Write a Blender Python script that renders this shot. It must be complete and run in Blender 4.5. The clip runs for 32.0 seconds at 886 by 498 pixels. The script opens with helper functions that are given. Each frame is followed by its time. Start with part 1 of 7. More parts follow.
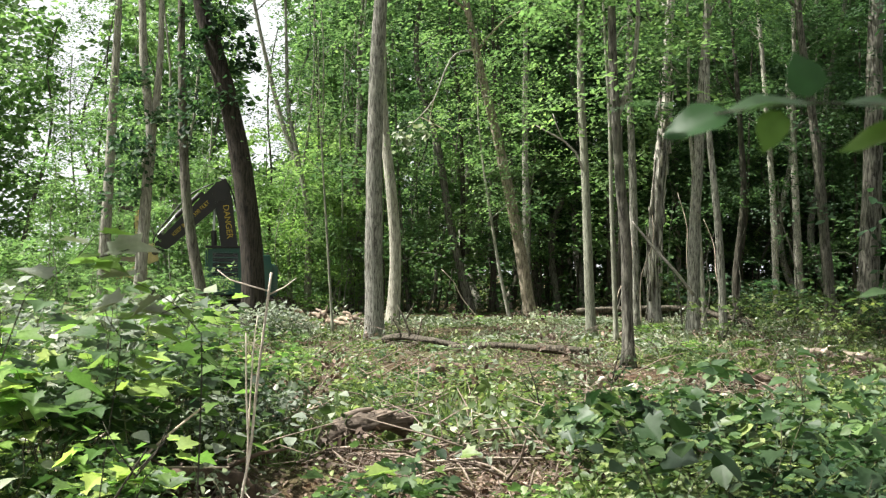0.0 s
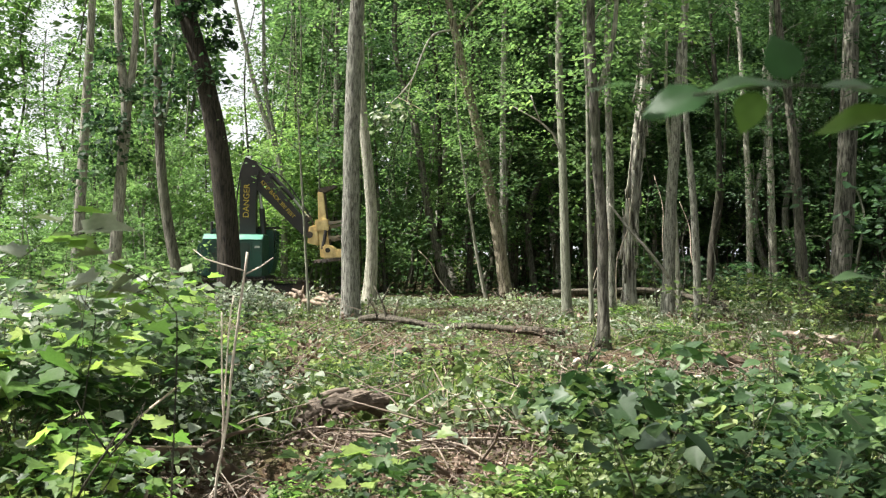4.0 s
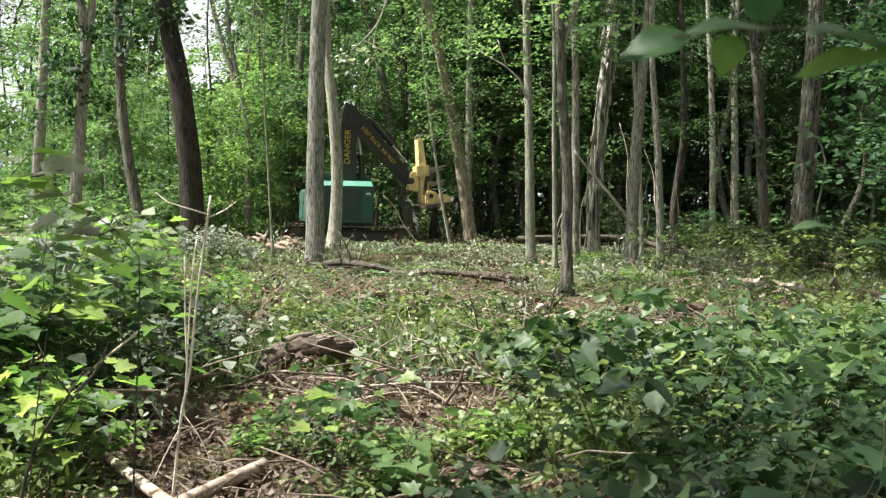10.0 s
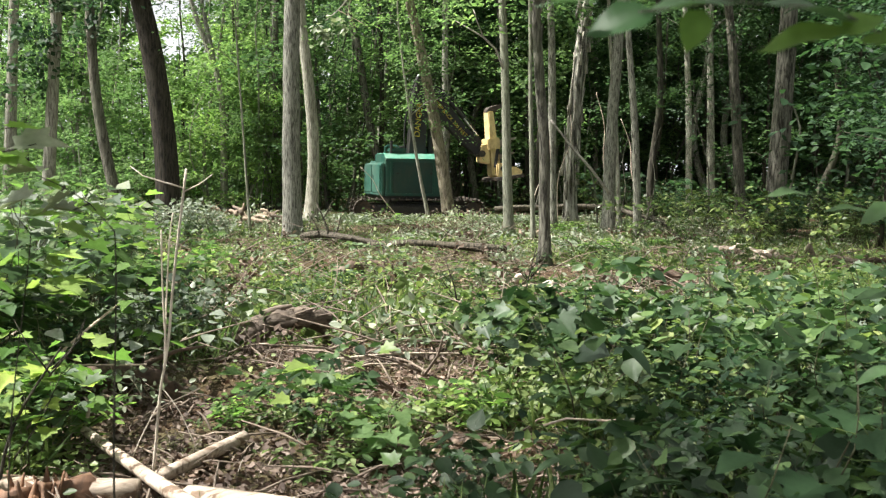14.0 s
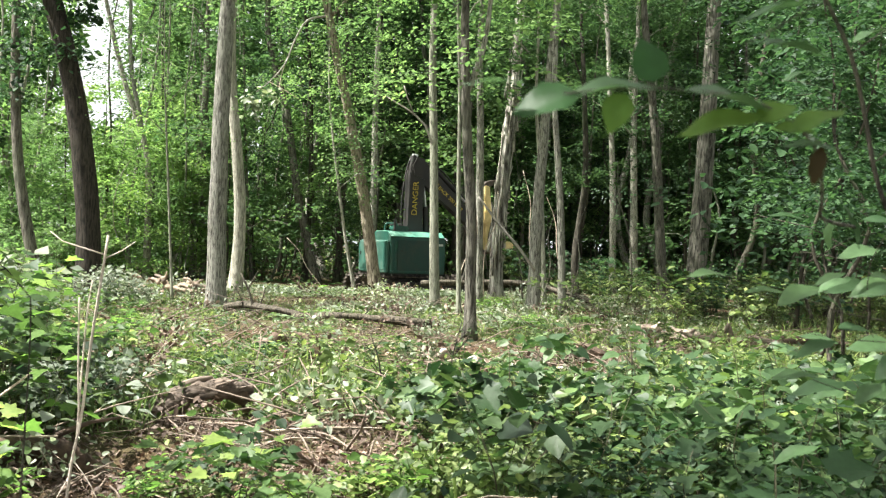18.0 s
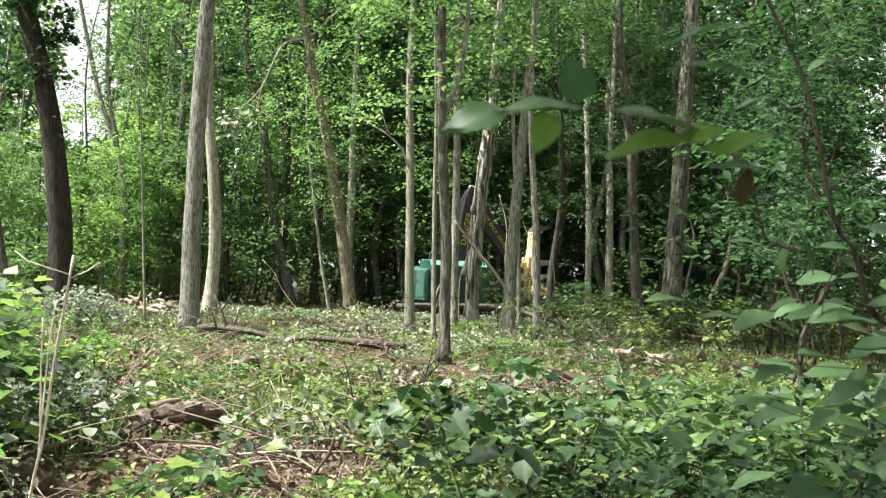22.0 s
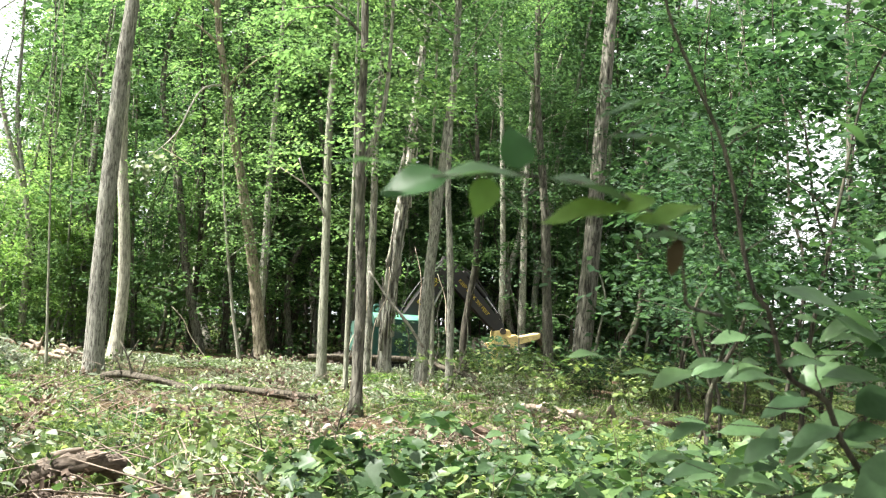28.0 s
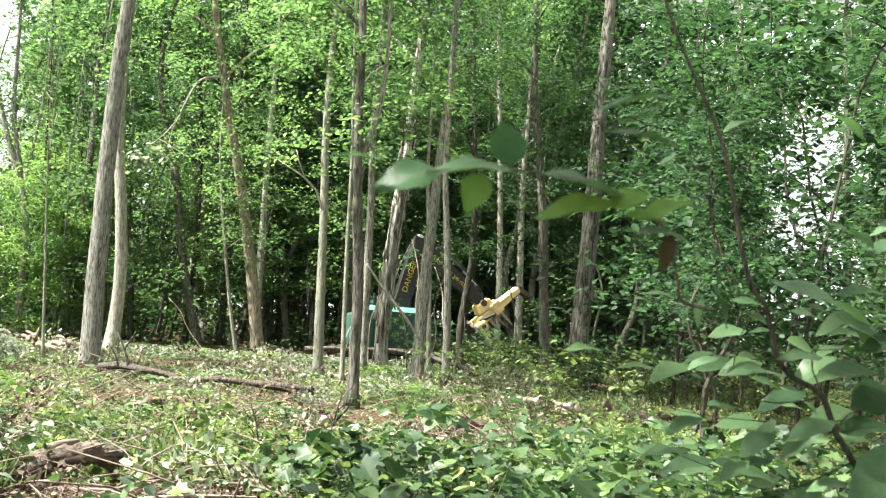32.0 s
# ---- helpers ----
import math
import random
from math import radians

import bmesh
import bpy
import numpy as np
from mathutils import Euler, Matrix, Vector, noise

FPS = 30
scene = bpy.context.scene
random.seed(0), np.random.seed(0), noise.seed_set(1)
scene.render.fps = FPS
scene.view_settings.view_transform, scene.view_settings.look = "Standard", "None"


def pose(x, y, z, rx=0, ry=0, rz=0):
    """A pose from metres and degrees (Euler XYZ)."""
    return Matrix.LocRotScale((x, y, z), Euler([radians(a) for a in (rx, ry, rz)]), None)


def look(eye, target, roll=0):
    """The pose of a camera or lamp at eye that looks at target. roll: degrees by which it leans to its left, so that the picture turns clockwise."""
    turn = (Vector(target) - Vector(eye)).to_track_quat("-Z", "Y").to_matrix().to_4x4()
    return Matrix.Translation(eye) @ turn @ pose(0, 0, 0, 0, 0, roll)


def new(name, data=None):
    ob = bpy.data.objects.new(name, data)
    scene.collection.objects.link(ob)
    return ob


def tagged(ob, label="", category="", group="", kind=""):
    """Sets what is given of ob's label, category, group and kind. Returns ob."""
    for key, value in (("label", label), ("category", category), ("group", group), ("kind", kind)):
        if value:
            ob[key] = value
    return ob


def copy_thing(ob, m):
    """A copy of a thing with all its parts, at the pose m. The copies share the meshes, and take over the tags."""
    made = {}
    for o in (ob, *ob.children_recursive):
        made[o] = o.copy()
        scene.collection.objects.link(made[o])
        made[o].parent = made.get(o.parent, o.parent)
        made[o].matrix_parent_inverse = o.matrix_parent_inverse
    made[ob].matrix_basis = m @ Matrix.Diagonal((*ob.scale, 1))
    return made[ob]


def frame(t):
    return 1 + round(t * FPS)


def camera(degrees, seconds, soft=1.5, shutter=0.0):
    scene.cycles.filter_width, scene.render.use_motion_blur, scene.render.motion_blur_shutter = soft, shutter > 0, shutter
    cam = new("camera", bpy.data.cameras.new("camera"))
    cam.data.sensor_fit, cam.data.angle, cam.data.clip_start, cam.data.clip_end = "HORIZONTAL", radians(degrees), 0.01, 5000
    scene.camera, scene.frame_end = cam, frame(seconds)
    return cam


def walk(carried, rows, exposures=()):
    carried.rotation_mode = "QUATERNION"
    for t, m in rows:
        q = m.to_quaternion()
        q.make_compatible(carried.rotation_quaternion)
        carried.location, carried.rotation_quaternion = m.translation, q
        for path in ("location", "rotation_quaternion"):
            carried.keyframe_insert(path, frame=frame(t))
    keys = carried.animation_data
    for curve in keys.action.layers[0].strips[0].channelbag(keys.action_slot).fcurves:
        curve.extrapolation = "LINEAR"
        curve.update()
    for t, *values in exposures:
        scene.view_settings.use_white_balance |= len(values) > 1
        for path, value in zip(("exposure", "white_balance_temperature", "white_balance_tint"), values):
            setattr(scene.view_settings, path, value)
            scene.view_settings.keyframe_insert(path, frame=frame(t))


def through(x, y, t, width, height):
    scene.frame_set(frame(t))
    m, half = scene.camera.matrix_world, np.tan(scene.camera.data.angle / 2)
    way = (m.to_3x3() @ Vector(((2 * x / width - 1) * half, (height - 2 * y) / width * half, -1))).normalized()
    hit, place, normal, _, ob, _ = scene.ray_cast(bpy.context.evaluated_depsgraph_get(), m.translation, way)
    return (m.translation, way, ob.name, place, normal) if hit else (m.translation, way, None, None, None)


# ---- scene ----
EYE = (0.0, 0.0, 1.5)


def aim(yaw, pitch, roll, aside=0.0):
    """Camera pose from yaw (to the left), pitch (up) and roll, in degrees, and the eye's drift to the right."""
    a, b = radians(yaw) + aside / 22.0, radians(pitch)
    ahead = Vector((-math.sin(a) * math.cos(b), math.cos(a) * math.cos(b), math.sin(b)))
    eye = Vector(EYE) + Vector((aside, 0, 0))
    return look(eye, eye + ahead, roll)


cam = camera(46.73, 32.0, 1.25)
walk(cam, [
    (0, aim(2.601, 1.257, 0.374)), (0.5, aim(2.290, 1.229, 0.638)), (1, aim(2.037, 1.157, 0.605)), (1.5, aim(2.015, 1.018, 0.744)),
    (2, aim(1.991, 1.065, 0.617)), (2.5, aim(1.808, 1.318, 0.777)), (3, aim(1.698, 1.298, 0.936)), (3.5, aim(1.568, 1.003, 0.742)),
    (4, aim(1.300, 0.204, 0.768)), (4.5, aim(1.083, -1.080, 2.811)), (6.5, aim(1.395, -2.996, 1.549)), (7, aim(0.667, -2.535, 2.343)),
    (7.5, aim(0.266, -1.917, 2.904)), (8, aim(-0.021, -2.031, 2.245)), (8.5, aim(0.048, -2.294, 1.239)), (9, aim(-0.000, -2.560, 1.700)),
    (9.5, aim(-0.501, -2.672, 1.317)), (10, aim(-0.718, -2.800, 1.303)), (10.5, aim(-0.819, -2.785, 1.297)), (11, aim(-0.926, -2.746, 1.142)),
    (11.5, aim(-1.105, -3.047, 0.567)), (12, aim(-0.809, -6.539, 0.393)), (12.5, aim(-0.473, -5.753, -1.587)), (13, aim(-0.980, -5.120, 0.470)),
    (13.5, aim(-1.276, -4.862, 0.242)), (14, aim(-1.984, -4.403, 0.747)), (14.5, aim(-2.745, -4.094, 1.367)), (15, aim(-3.784, -2.302, 2.248)),
    (15.5, aim(-4.509, -0.975, 1.910)), (17.5, aim(-5.676, -0.545, 2.307)), (18, aim(-5.994, -0.180, 2.155)), (18.5, aim(-6.334, 0.164, 2.390)),
    (19, aim(-6.538, 0.320, 2.410)), (19.5, aim(-6.369, 0.183, 2.027)), (20, aim(-6.071, -0.050, 2.150, 0.010)), (20.5, aim(-6.140, -0.545, 2.242, 0.019)),
    (21, aim(-6.259, -1.000, 2.450, 0.027)), (21.5, aim(-6.709, 0.697, 2.457, 0.043)), (22, aim(-7.310, 1.176, 2.643, 0.043)), (22.5, aim(-7.682, 1.529, 2.872, 0.045)),
    (23, aim(-8.617, 1.838, 2.848, 0.047)), (23.5, aim(-9.890, 2.167, 3.061, 0.046)), (24, aim(-10.753, 2.510, 3.381, 0.045)), (24.5, aim(-11.220, 2.988, 3.279, 0.038)),
    (25, aim(-11.575, 3.278, 3.077, 0.032)), (25.5, aim(-11.733, 3.621, 3.303, 0.028)), (26, aim(-11.642, 4.007, 3.156, 0.023)), (26.5, aim(-11.762, 4.304, 3.395, 0.021)),
    (28.5, aim(-11.900, 4.323, 4.015, 0.015)), (29, aim(-12.091, 4.125, 3.931, 0.015)), (29.5, aim(-12.233, 3.871, 3.523, 0.015)), (30, aim(-12.314, 3.749, 3.413, 0.015)),
    (30.5, aim(-12.300, 3.810, 3.671, 0.015)), (31, aim(-12.358, 3.884, 3.846, 0.015)), (31.5, aim(-12.214, 3.939, 4.043, 0.015)), (32, aim(-12.062, 3.955, 4.189, 0.015)),
], exposures=[(0.0, 1.15), (9.0, 1.11), (14.5, 1.11), (18.0, 1.57), (20.0, 1.50), (23.0, 1.43), (25.0, 1.46), (26.0, 1.80), (29.0, 1.82), (32.0, 1.85)])

cam.data.dof.use_dof, cam.data.dof.focus_distance, cam.data.dof.aperture_fstop = True, 20.0, 9.0

# ---- light ----
SUN_EL, SUN_AZ = 58.0, -94.0      # elevation; azimuth from +y towards +x
world = bpy.data.worlds.new("sky")
scene.world = world
world.use_nodes = True
_sky = world.node_tree.nodes.new("ShaderNodeTexSky")
_sky.sky_type, _sky.sun_disc = "NISHITA", False
_sky.sun_elevation, _sky.sun_rotation = radians(SUN_EL), radians(SUN_AZ)
_sky.air_density, _sky.dust_density, _sky.ozone_density = 1.0, 6.5, 1.0
_back = world.node_tree.nodes["Background"]
_back.inputs["Strength"].default_value = 0.054
_haze = world.node_tree.nodes.new("ShaderNodeHueSaturation")      # a hazy, nearly white summer sky
_haze.inputs["Saturation"].default_value, _haze.inputs["Value"].default_value = 0.06, 1.6
world.node_tree.links.new(_sky.outputs[0], _haze.inputs["Color"])
world.node_tree.links.new(_haze.outputs[0], _back.inputs["Color"])
_sd = bpy.data.lights.new("sun", "SUN")
_sd.energy, _sd.angle, _sd.color = 6.3, radians(1.0), (1.0, 0.96, 0.90)
_sun = new("sun", _sd)
_e, _a = radians(SUN_EL), radians(SUN_AZ)
_way = Vector((math.sin(_a) * math.cos(_e), math.cos(_a) * math.cos(_e), math.sin(_e)))
_sun.matrix_world = look(_way * 60, (0, 0, 0))


# ---- materials ----
def nodes_of(name):
    m = bpy.data.materials.new(name)
    m.use_nodes = True
    nt = m.node_tree
    return m, nt, nt.nodes["Principled BSDF"], nt.nodes["Material Output"]


def node(nt, kind, **values):
    n = nt.nodes.new(kind)
    for k, v in values.items():
        n.inputs[k.replace("_", " ")].default_value = v
    return n


def ramp(nt, fac, stops):
    r = nt.nodes.new("ShaderNodeValToRGB")
    while len(r.color_ramp.elements) < len(stops):
        r.color_ramp.elements.new(0.5)
    for e, (p, c) in zip(r.color_ramp.elements, stops):
        e.position, e.color = p, (*c, 1)
    nt.links.new(fac, r.inputs["Fac"])
    return r.outputs["Color"]


def mixed(nt, fac, a, b, mode="MIX"):
    n = nt.nodes.new("ShaderNodeMix")
    n.data_type, n.blend_type = "RGBA", mode
    for sock, v in ((n.inputs[0], fac), (n.inputs[6], a), (n.inputs[7], b)):
        if isinstance(v, (int, float)):
            sock.default_value = v
        elif isinstance(v, tuple):
            sock.default_value = (*v, 1)
        else:
            nt.links.new(v, sock)
    return n.outputs[2]


def stretched(nt, scale):
    """Object coordinates, scaled axis by axis."""
    c = nt.nodes.new("ShaderNodeTexCoord")
    g = nt.nodes.new("ShaderNodeMapping")
    g.inputs["Scale"].default_value = scale
    nt.links.new(c.outputs["Object"], g.inputs["Vector"])
    return g.outputs[0]


def bump(nt, height, strength, distance, shader):
    b = node(nt, "ShaderNodeBump", Strength=strength, Distance=distance)
    nt.links.new(height, b.inputs["Height"])
    nt.links.new(b.outputs[0], shader.inputs["Normal"])


def bark(name, dark, light, ridge=9.0, depth=0.035, lichen=0.25):
    m, nt, p, _ = nodes_of(name)
    v = stretched(nt, (ridge, ridge, ridge * 0.16))
    n1 = node(nt, "ShaderNodeTexNoise", Scale=2.6, Detail=6.0, Roughness=0.65, Distortion=0.6)
    nt.links.new(v, n1.inputs["Vector"])
    n2 = node(nt, "ShaderNodeTexNoise", Scale=1.3, Detail=3.0)
    nt.links.new(stretched(nt, (1, 1, 0.5)), n2.inputs["Vector"])
    mid = tuple((a + b) / 2 for a, b in zip(dark, light))
    c = ramp(nt, n1.outputs[0], [(0.39, dark), (0.49, mid), (0.60, light)])
    patch = ramp(nt, n2.outputs[0], [(0.5, (0, 0, 0)), (0.66, (lichen, lichen, lichen))])
    c = mixed(nt, patch, c, tuple(0.5 * b + a for a, b in zip((0.045, 0.07, 0.03), light)))
    rnd = nt.nodes.new("ShaderNodeObjectInfo")
    tone = ramp(nt, rnd.outputs["Random"], [(0.0, (0.78, 0.81, 0.78)), (1.0, (1.06, 1.08, 1.0))])
    c = mixed(nt, 1.0, c, tone, "MULTIPLY")
    nt.links.new(c, p.inputs["Base Color"])
    p.inputs["Roughness"].default_value = 0.9
    p.inputs["Specular IOR Level"].default_value = 0.2
    bump(nt, n1.outputs[0], 0.9, depth, p)
    return m


def leaf(name, dark, mid, light, through=0.4, gloss=0.45, glow=(1.15, 1.3, 0.9), sheen=0.32):
    """Leaf blade: a glossy top, light that shines through, and a tone for each leaf."""
    m, nt, p, out = nodes_of(name)
    dark, mid, light = ((0.91 * r + 0.09 * g, 0.97 * g, 0.97 * b + 0.115 * g) for r, g, b in (dark, mid, light))
    g = nt.nodes.new("ShaderNodeNewGeometry")
    c = ramp(nt, g.outputs["Random Per Island"], [(0.0, dark), (0.55, mid), (1.0, light)])
    n = node(nt, "ShaderNodeTexNoise", Scale=0.55, Detail=5.0, Roughness=0.6)
    nt.links.new(g.outputs["Position"], n.inputs["Vector"])
    c = mixed(nt, 1.0, c, ramp(nt, n.outputs[0], [(0.32, (0.50, 0.56, 0.52)), (0.5, (0.95, 0.97, 0.95)), (0.68, (1.45, 1.38, 1.15))]), "MULTIPLY")
    n3 = node(nt, "ShaderNodeTexNoise", Scale=60.0, Detail=3.0)
    nt.links.new(g.outputs["Position"], n3.inputs["Vector"])
    c = mixed(nt, 0.35, c, ramp(nt, n3.outputs[0], [(0.3, (0.55, 0.6, 0.5)), (0.7, (1.2, 1.2, 1.2))]), "MULTIPLY")
    nt.links.new(c, p.inputs["Base Color"])
    p.inputs["Roughness"].default_value = gloss
    p.inputs["Specular IOR Level"].default_value = sheen
    t = nt.nodes.new("ShaderNodeBsdfTranslucent")
    nt.links.new(mixed(nt, 1.0, c, glow, "MULTIPLY"), t.inputs["Color"])
    mx = nt.nodes.new("ShaderNodeMixShader")
    mx.inputs[0].default_value = through
    nt.links.new(p.outputs[0], mx.inputs[1])
    nt.links.new(t.outputs[0], mx.inputs[2])
    nt.links.new(mx.outputs[0], out.inputs["Surface"])
    return m


def paint(name, colour, rough=0.5, metal=0.0, dirt=0.35, dirt_colour=(0.10, 0.075, 0.05), scale=3.0):
    m, nt, p, _ = nodes_of(name)
    n = node(nt, "ShaderNodeTexNoise", Scale=scale, Detail=7.0, Roughness=0.7)
    nt.links.new(stretched(nt, (1, 1, 0.6)), n.inputs["Vector"])
    n2 = node(nt, "ShaderNodeTexNoise", Scale=scale * 9, Detail=4.0)
    nt.links.new(stretched(nt, (1, 1, 1)), n2.inputs["Vector"])
    f = ramp(nt, n.outputs[0], [(0.45, (0, 0, 0)), (0.75, (dirt, dirt, dirt))])
    c = mixed(nt, f, colour, dirt_colour)
    c = mixed(nt, 0.4, c, ramp(nt, n2.outputs[0], [(0.3, (0.7, 0.7, 0.7)), (0.7, (1.15, 1.15, 1.15))]), "MULTIPLY")
    nt.links.new(c, p.inputs["Base Color"])
    r = ramp(nt, n.outputs[0], [(0.3, (rough, rough, rough)), (0.8, (min(1, rough + 0.3),) * 3)])
    nt.links.new(r, p.inputs["Roughness"])
    p.inputs["Metallic"].default_value = metal
    bump(nt, n2.outputs[0], 0.15, 0.01, p)
    return m


def wood(name, dark, light, scale=(3, 30, 30), rough=0.85, rind=None):
    m, nt, p, _ = nodes_of(name)
    n = node(nt, "ShaderNodeTexNoise", Scale=1.0, Detail=7.0, Roughness=0.65, Distortion=0.4)
    nt.links.new(stretched(nt, scale), n.inputs["Vector"])
    n2 = node(nt, "ShaderNodeTexNoise", Scale=4.0, Detail=3.0)
    nt.links.new(stretched(nt, (1, 1, 1)), n2.inputs["Vector"])
    c = ramp(nt, n.outputs[0], [(0.3, dark), (0.65, light)])
    c = mixed(nt, 0.7, c, ramp(nt, n2.outputs[0], [(0.35, (0.55, 0.52, 0.5)), (0.65, (1.15, 1.1, 1.05))]), "MULTIPLY")
    if rind:                                     # patches of bark left on the wood
        n3 = node(nt, "ShaderNodeTexNoise", Scale=5.0, Detail=5.0, Roughness=0.6, Distortion=0.8)
        nt.links.new(stretched(nt, (1, 2.2, 2.2)), n3.inputs["Vector"])
        c = mixed(nt, ramp(nt, n3.outputs[0], [(0.54, (0, 0, 0)), (0.58, (0.9, 0.9, 0.9))]), c, rind)
    nt.links.new(c, p.inputs["Base Color"])
    p.inputs["Roughness"].default_value = rough
    bump(nt, n.outputs[0], 0.6, 0.01, p)
    return m


def soil(name):
    """Forest floor: brown litter, darker soil and pale shreds."""
    m, nt, p, _ = nodes_of(name)
    g = nt.nodes.new("ShaderNodeNewGeometry")
    tex = []
    for s, d in ((0.5, 4.0), (9.0, 8.0), (45.0, 4.0)):
        n = node(nt, "ShaderNodeTexNoise", Scale=s, Detail=d, Roughness=0.7)
        nt.links.new(g.outputs["Position"], n.inputs["Vector"])
        tex.append(n.outputs[0])
    v = node(nt, "ShaderNodeTexVoronoi", Scale=16.0)
    nt.links.new(g.outputs["Position"], v.inputs["Vector"])
    c = ramp(nt, tex[1], [(0.3, (0.03, 0.02, 0.013)), (0.5, (0.075, 0.05, 0.032)), (0.7, (0.17, 0.12, 0.08))])
    c = mixed(nt, 0.5, c, ramp(nt, v.outputs["Color"], [(0.2, (0.6, 0.5, 0.45)), (0.8, (1.3, 1.15, 1.0))]), "MULTIPLY")
    c = mixed(nt, ramp(nt, tex[0], [(0.4, (0, 0, 0)), (0.6, (0.55, 0.55, 0.55))]), c, (0.06, 0.085, 0.03))
    nt.links.new(c, p.inputs["Base Color"])
    p.inputs["Roughness"].default_value = 0.95
    p.inputs["Specular IOR Level"].default_value = 0.15
    bump(nt, tex[1], 0.9, 0.06, p)
    return m


M_BARK_GREY = bark("bark_grey", (0.075, 0.070, 0.060), (0.36, 0.345, 0.305), ridge=13.0, depth=0.03)
M_BARK_PALE = bark("bark_pale", (0.14, 0.13, 0.108), (0.40, 0.383, 0.33), ridge=11.0, depth=0.018, lichen=0.15)
M_BARK_BROWN = bark("bark_brown", (0.035, 0.032, 0.027), (0.18, 0.168, 0.142), lichen=0.4)
M_BARK_FURROW = bark("bark_furrowed", (0.04, 0.036, 0.031), (0.27, 0.252, 0.215), ridge=6.0, depth=0.06, lichen=0.12)
M_BARK_DARK = bark("bark_dark", (0.022, 0.020, 0.016), (0.088, 0.078, 0.062), lichen=0.5)
M_BARK_BLACK = bark("bark_blackish", (0.015, 0.013, 0.011), (0.055, 0.046, 0.037), lichen=0.05)
M_BARK_TAN = bark("bark_tan", (0.10, 0.082, 0.064), (0.34, 0.29, 0.23), ridge=10.0, depth=0.02, lichen=0.15)
M_BARK_SHAG = bark("bark_shaggy", (0.06, 0.052, 0.044), (0.55, 0.515, 0.455), ridge=5.0, depth=0.06, lichen=0.1)
M_BARK_SMALL = bark("bark_smooth", (0.115, 0.115, 0.092), (0.29, 0.288, 0.235), ridge=12.0, depth=0.008)
M_BARK_LOG = bark("bark_rotting", (0.020, 0.017, 0.014), (0.13, 0.110, 0.088), ridge=8.0, depth=0.05, lichen=0.1)
M_LEAF_CANOPY = leaf("leaf_canopy", (0.042, 0.090, 0.033), (0.062, 0.125, 0.044), (0.095, 0.175, 0.062), 0.55, 0.6, sheen=0.14)
# lighter leaf colour, which carries sunlight on boughs and wood edges
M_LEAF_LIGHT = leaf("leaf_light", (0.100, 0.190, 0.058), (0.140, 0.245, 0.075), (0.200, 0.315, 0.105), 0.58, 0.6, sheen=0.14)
# deep green; also stands for shaded leaves low in bank and stand
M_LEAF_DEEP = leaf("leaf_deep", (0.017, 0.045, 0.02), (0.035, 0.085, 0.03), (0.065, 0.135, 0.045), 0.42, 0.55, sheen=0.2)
M_LEAF_MAPLE = leaf("leaf_maple", (0.02, 0.05, 0.013), (0.07, 0.14, 0.026), (0.29, 0.40, 0.065), 0.45)
# brighter yellow-green with the sunlight in the colour
M_LEAF_SUN = leaf("leaf_sunlit_tint", (0.06, 0.14, 0.024), (0.14, 0.27, 0.04), (0.32, 0.47, 0.085), 0.55, 0.5, sheen=0.18)
M_LEAF_BROAD = leaf("leaf_broad", (0.016, 0.042, 0.013), (0.038, 0.085, 0.022), (0.10, 0.175, 0.045), 0.28, 0.5)
M_LEAF_NEAR = leaf("leaf_near", (0.022, 0.075, 0.018), (0.033, 0.105, 0.023), (0.052, 0.145, 0.032), 0.45, 0.45, sheen=0.25)
M_LEAF_YOUNG = leaf("leaf_young_tree", (0.042, 0.10, 0.034), (0.065, 0.14, 0.046), (0.09, 0.18, 0.06), 0.38, 0.42)
M_LEAF_WITHER = leaf("leaf_withered", (0.035, 0.032, 0.010), (0.05, 0.04, 0.012), (0.07, 0.042, 0.014), 0.25, 0.7, (1, 0.8, 0.5))
M_LEAF_SHEEN = leaf("leaf_glossy", (0.05, 0.115, 0.042), (0.075, 0.155, 0.058), (0.105, 0.20, 0.075), 0.35, 0.4, sheen=0.24)
M_LEAF_WILT = leaf("leaf_wilted", (0.10, 0.13, 0.08), (0.19, 0.23, 0.15), (0.36, 0.39, 0.29), 0.3, 0.6)
M_LEAF_HERB = leaf("leaf_herb", (0.045, 0.085, 0.02), (0.105, 0.165, 0.036), (0.25, 0.31, 0.09), 0.4)
M_LEAF_TUFT = leaf("leaf_tuft", (0.075, 0.13, 0.032), (0.15, 0.22, 0.06), (0.29, 0.36, 0.13), 0.4)
M_LEAF_PALE = leaf("leaf_underside", (0.13, 0.165, 0.09), (0.22, 0.27, 0.16), (0.40, 0.44, 0.31), 0.3)
M_LEAF_SOFT = leaf("leaf_soft_grey_green", (0.05, 0.10, 0.035), (0.11, 0.18, 0.07), (0.24, 0.32, 0.15), 0.42)
# brightest tree leaf: sunlight at the wood's left edge, by colour
M_LEAF_EDGE = leaf("leaf_edge_sunlit", (0.13, 0.225, 0.055), (0.19, 0.31, 0.075), (0.27, 0.40, 0.11), 0.6, 0.6, sheen=0.14)
M_LEAF_STRAW = leaf("straw", (0.07, 0.05, 0.032), (0.16, 0.12, 0.085), (0.42, 0.36, 0.28), 0.2, 0.7, (1, 0.9, 0.8))
M_LEAF_DEAD = leaf("leaf_dead", (0.05, 0.03, 0.018), (0.12, 0.08, 0.052), (0.29, 0.22, 0.16), 0.15, 0.7, (1, 0.9, 0.8))
M_SOIL = soil("forest_floor")
M_WOOD_PALE = wood("weathered_wood", (0.28, 0.22, 0.16), (0.62, 0.54, 0.44))
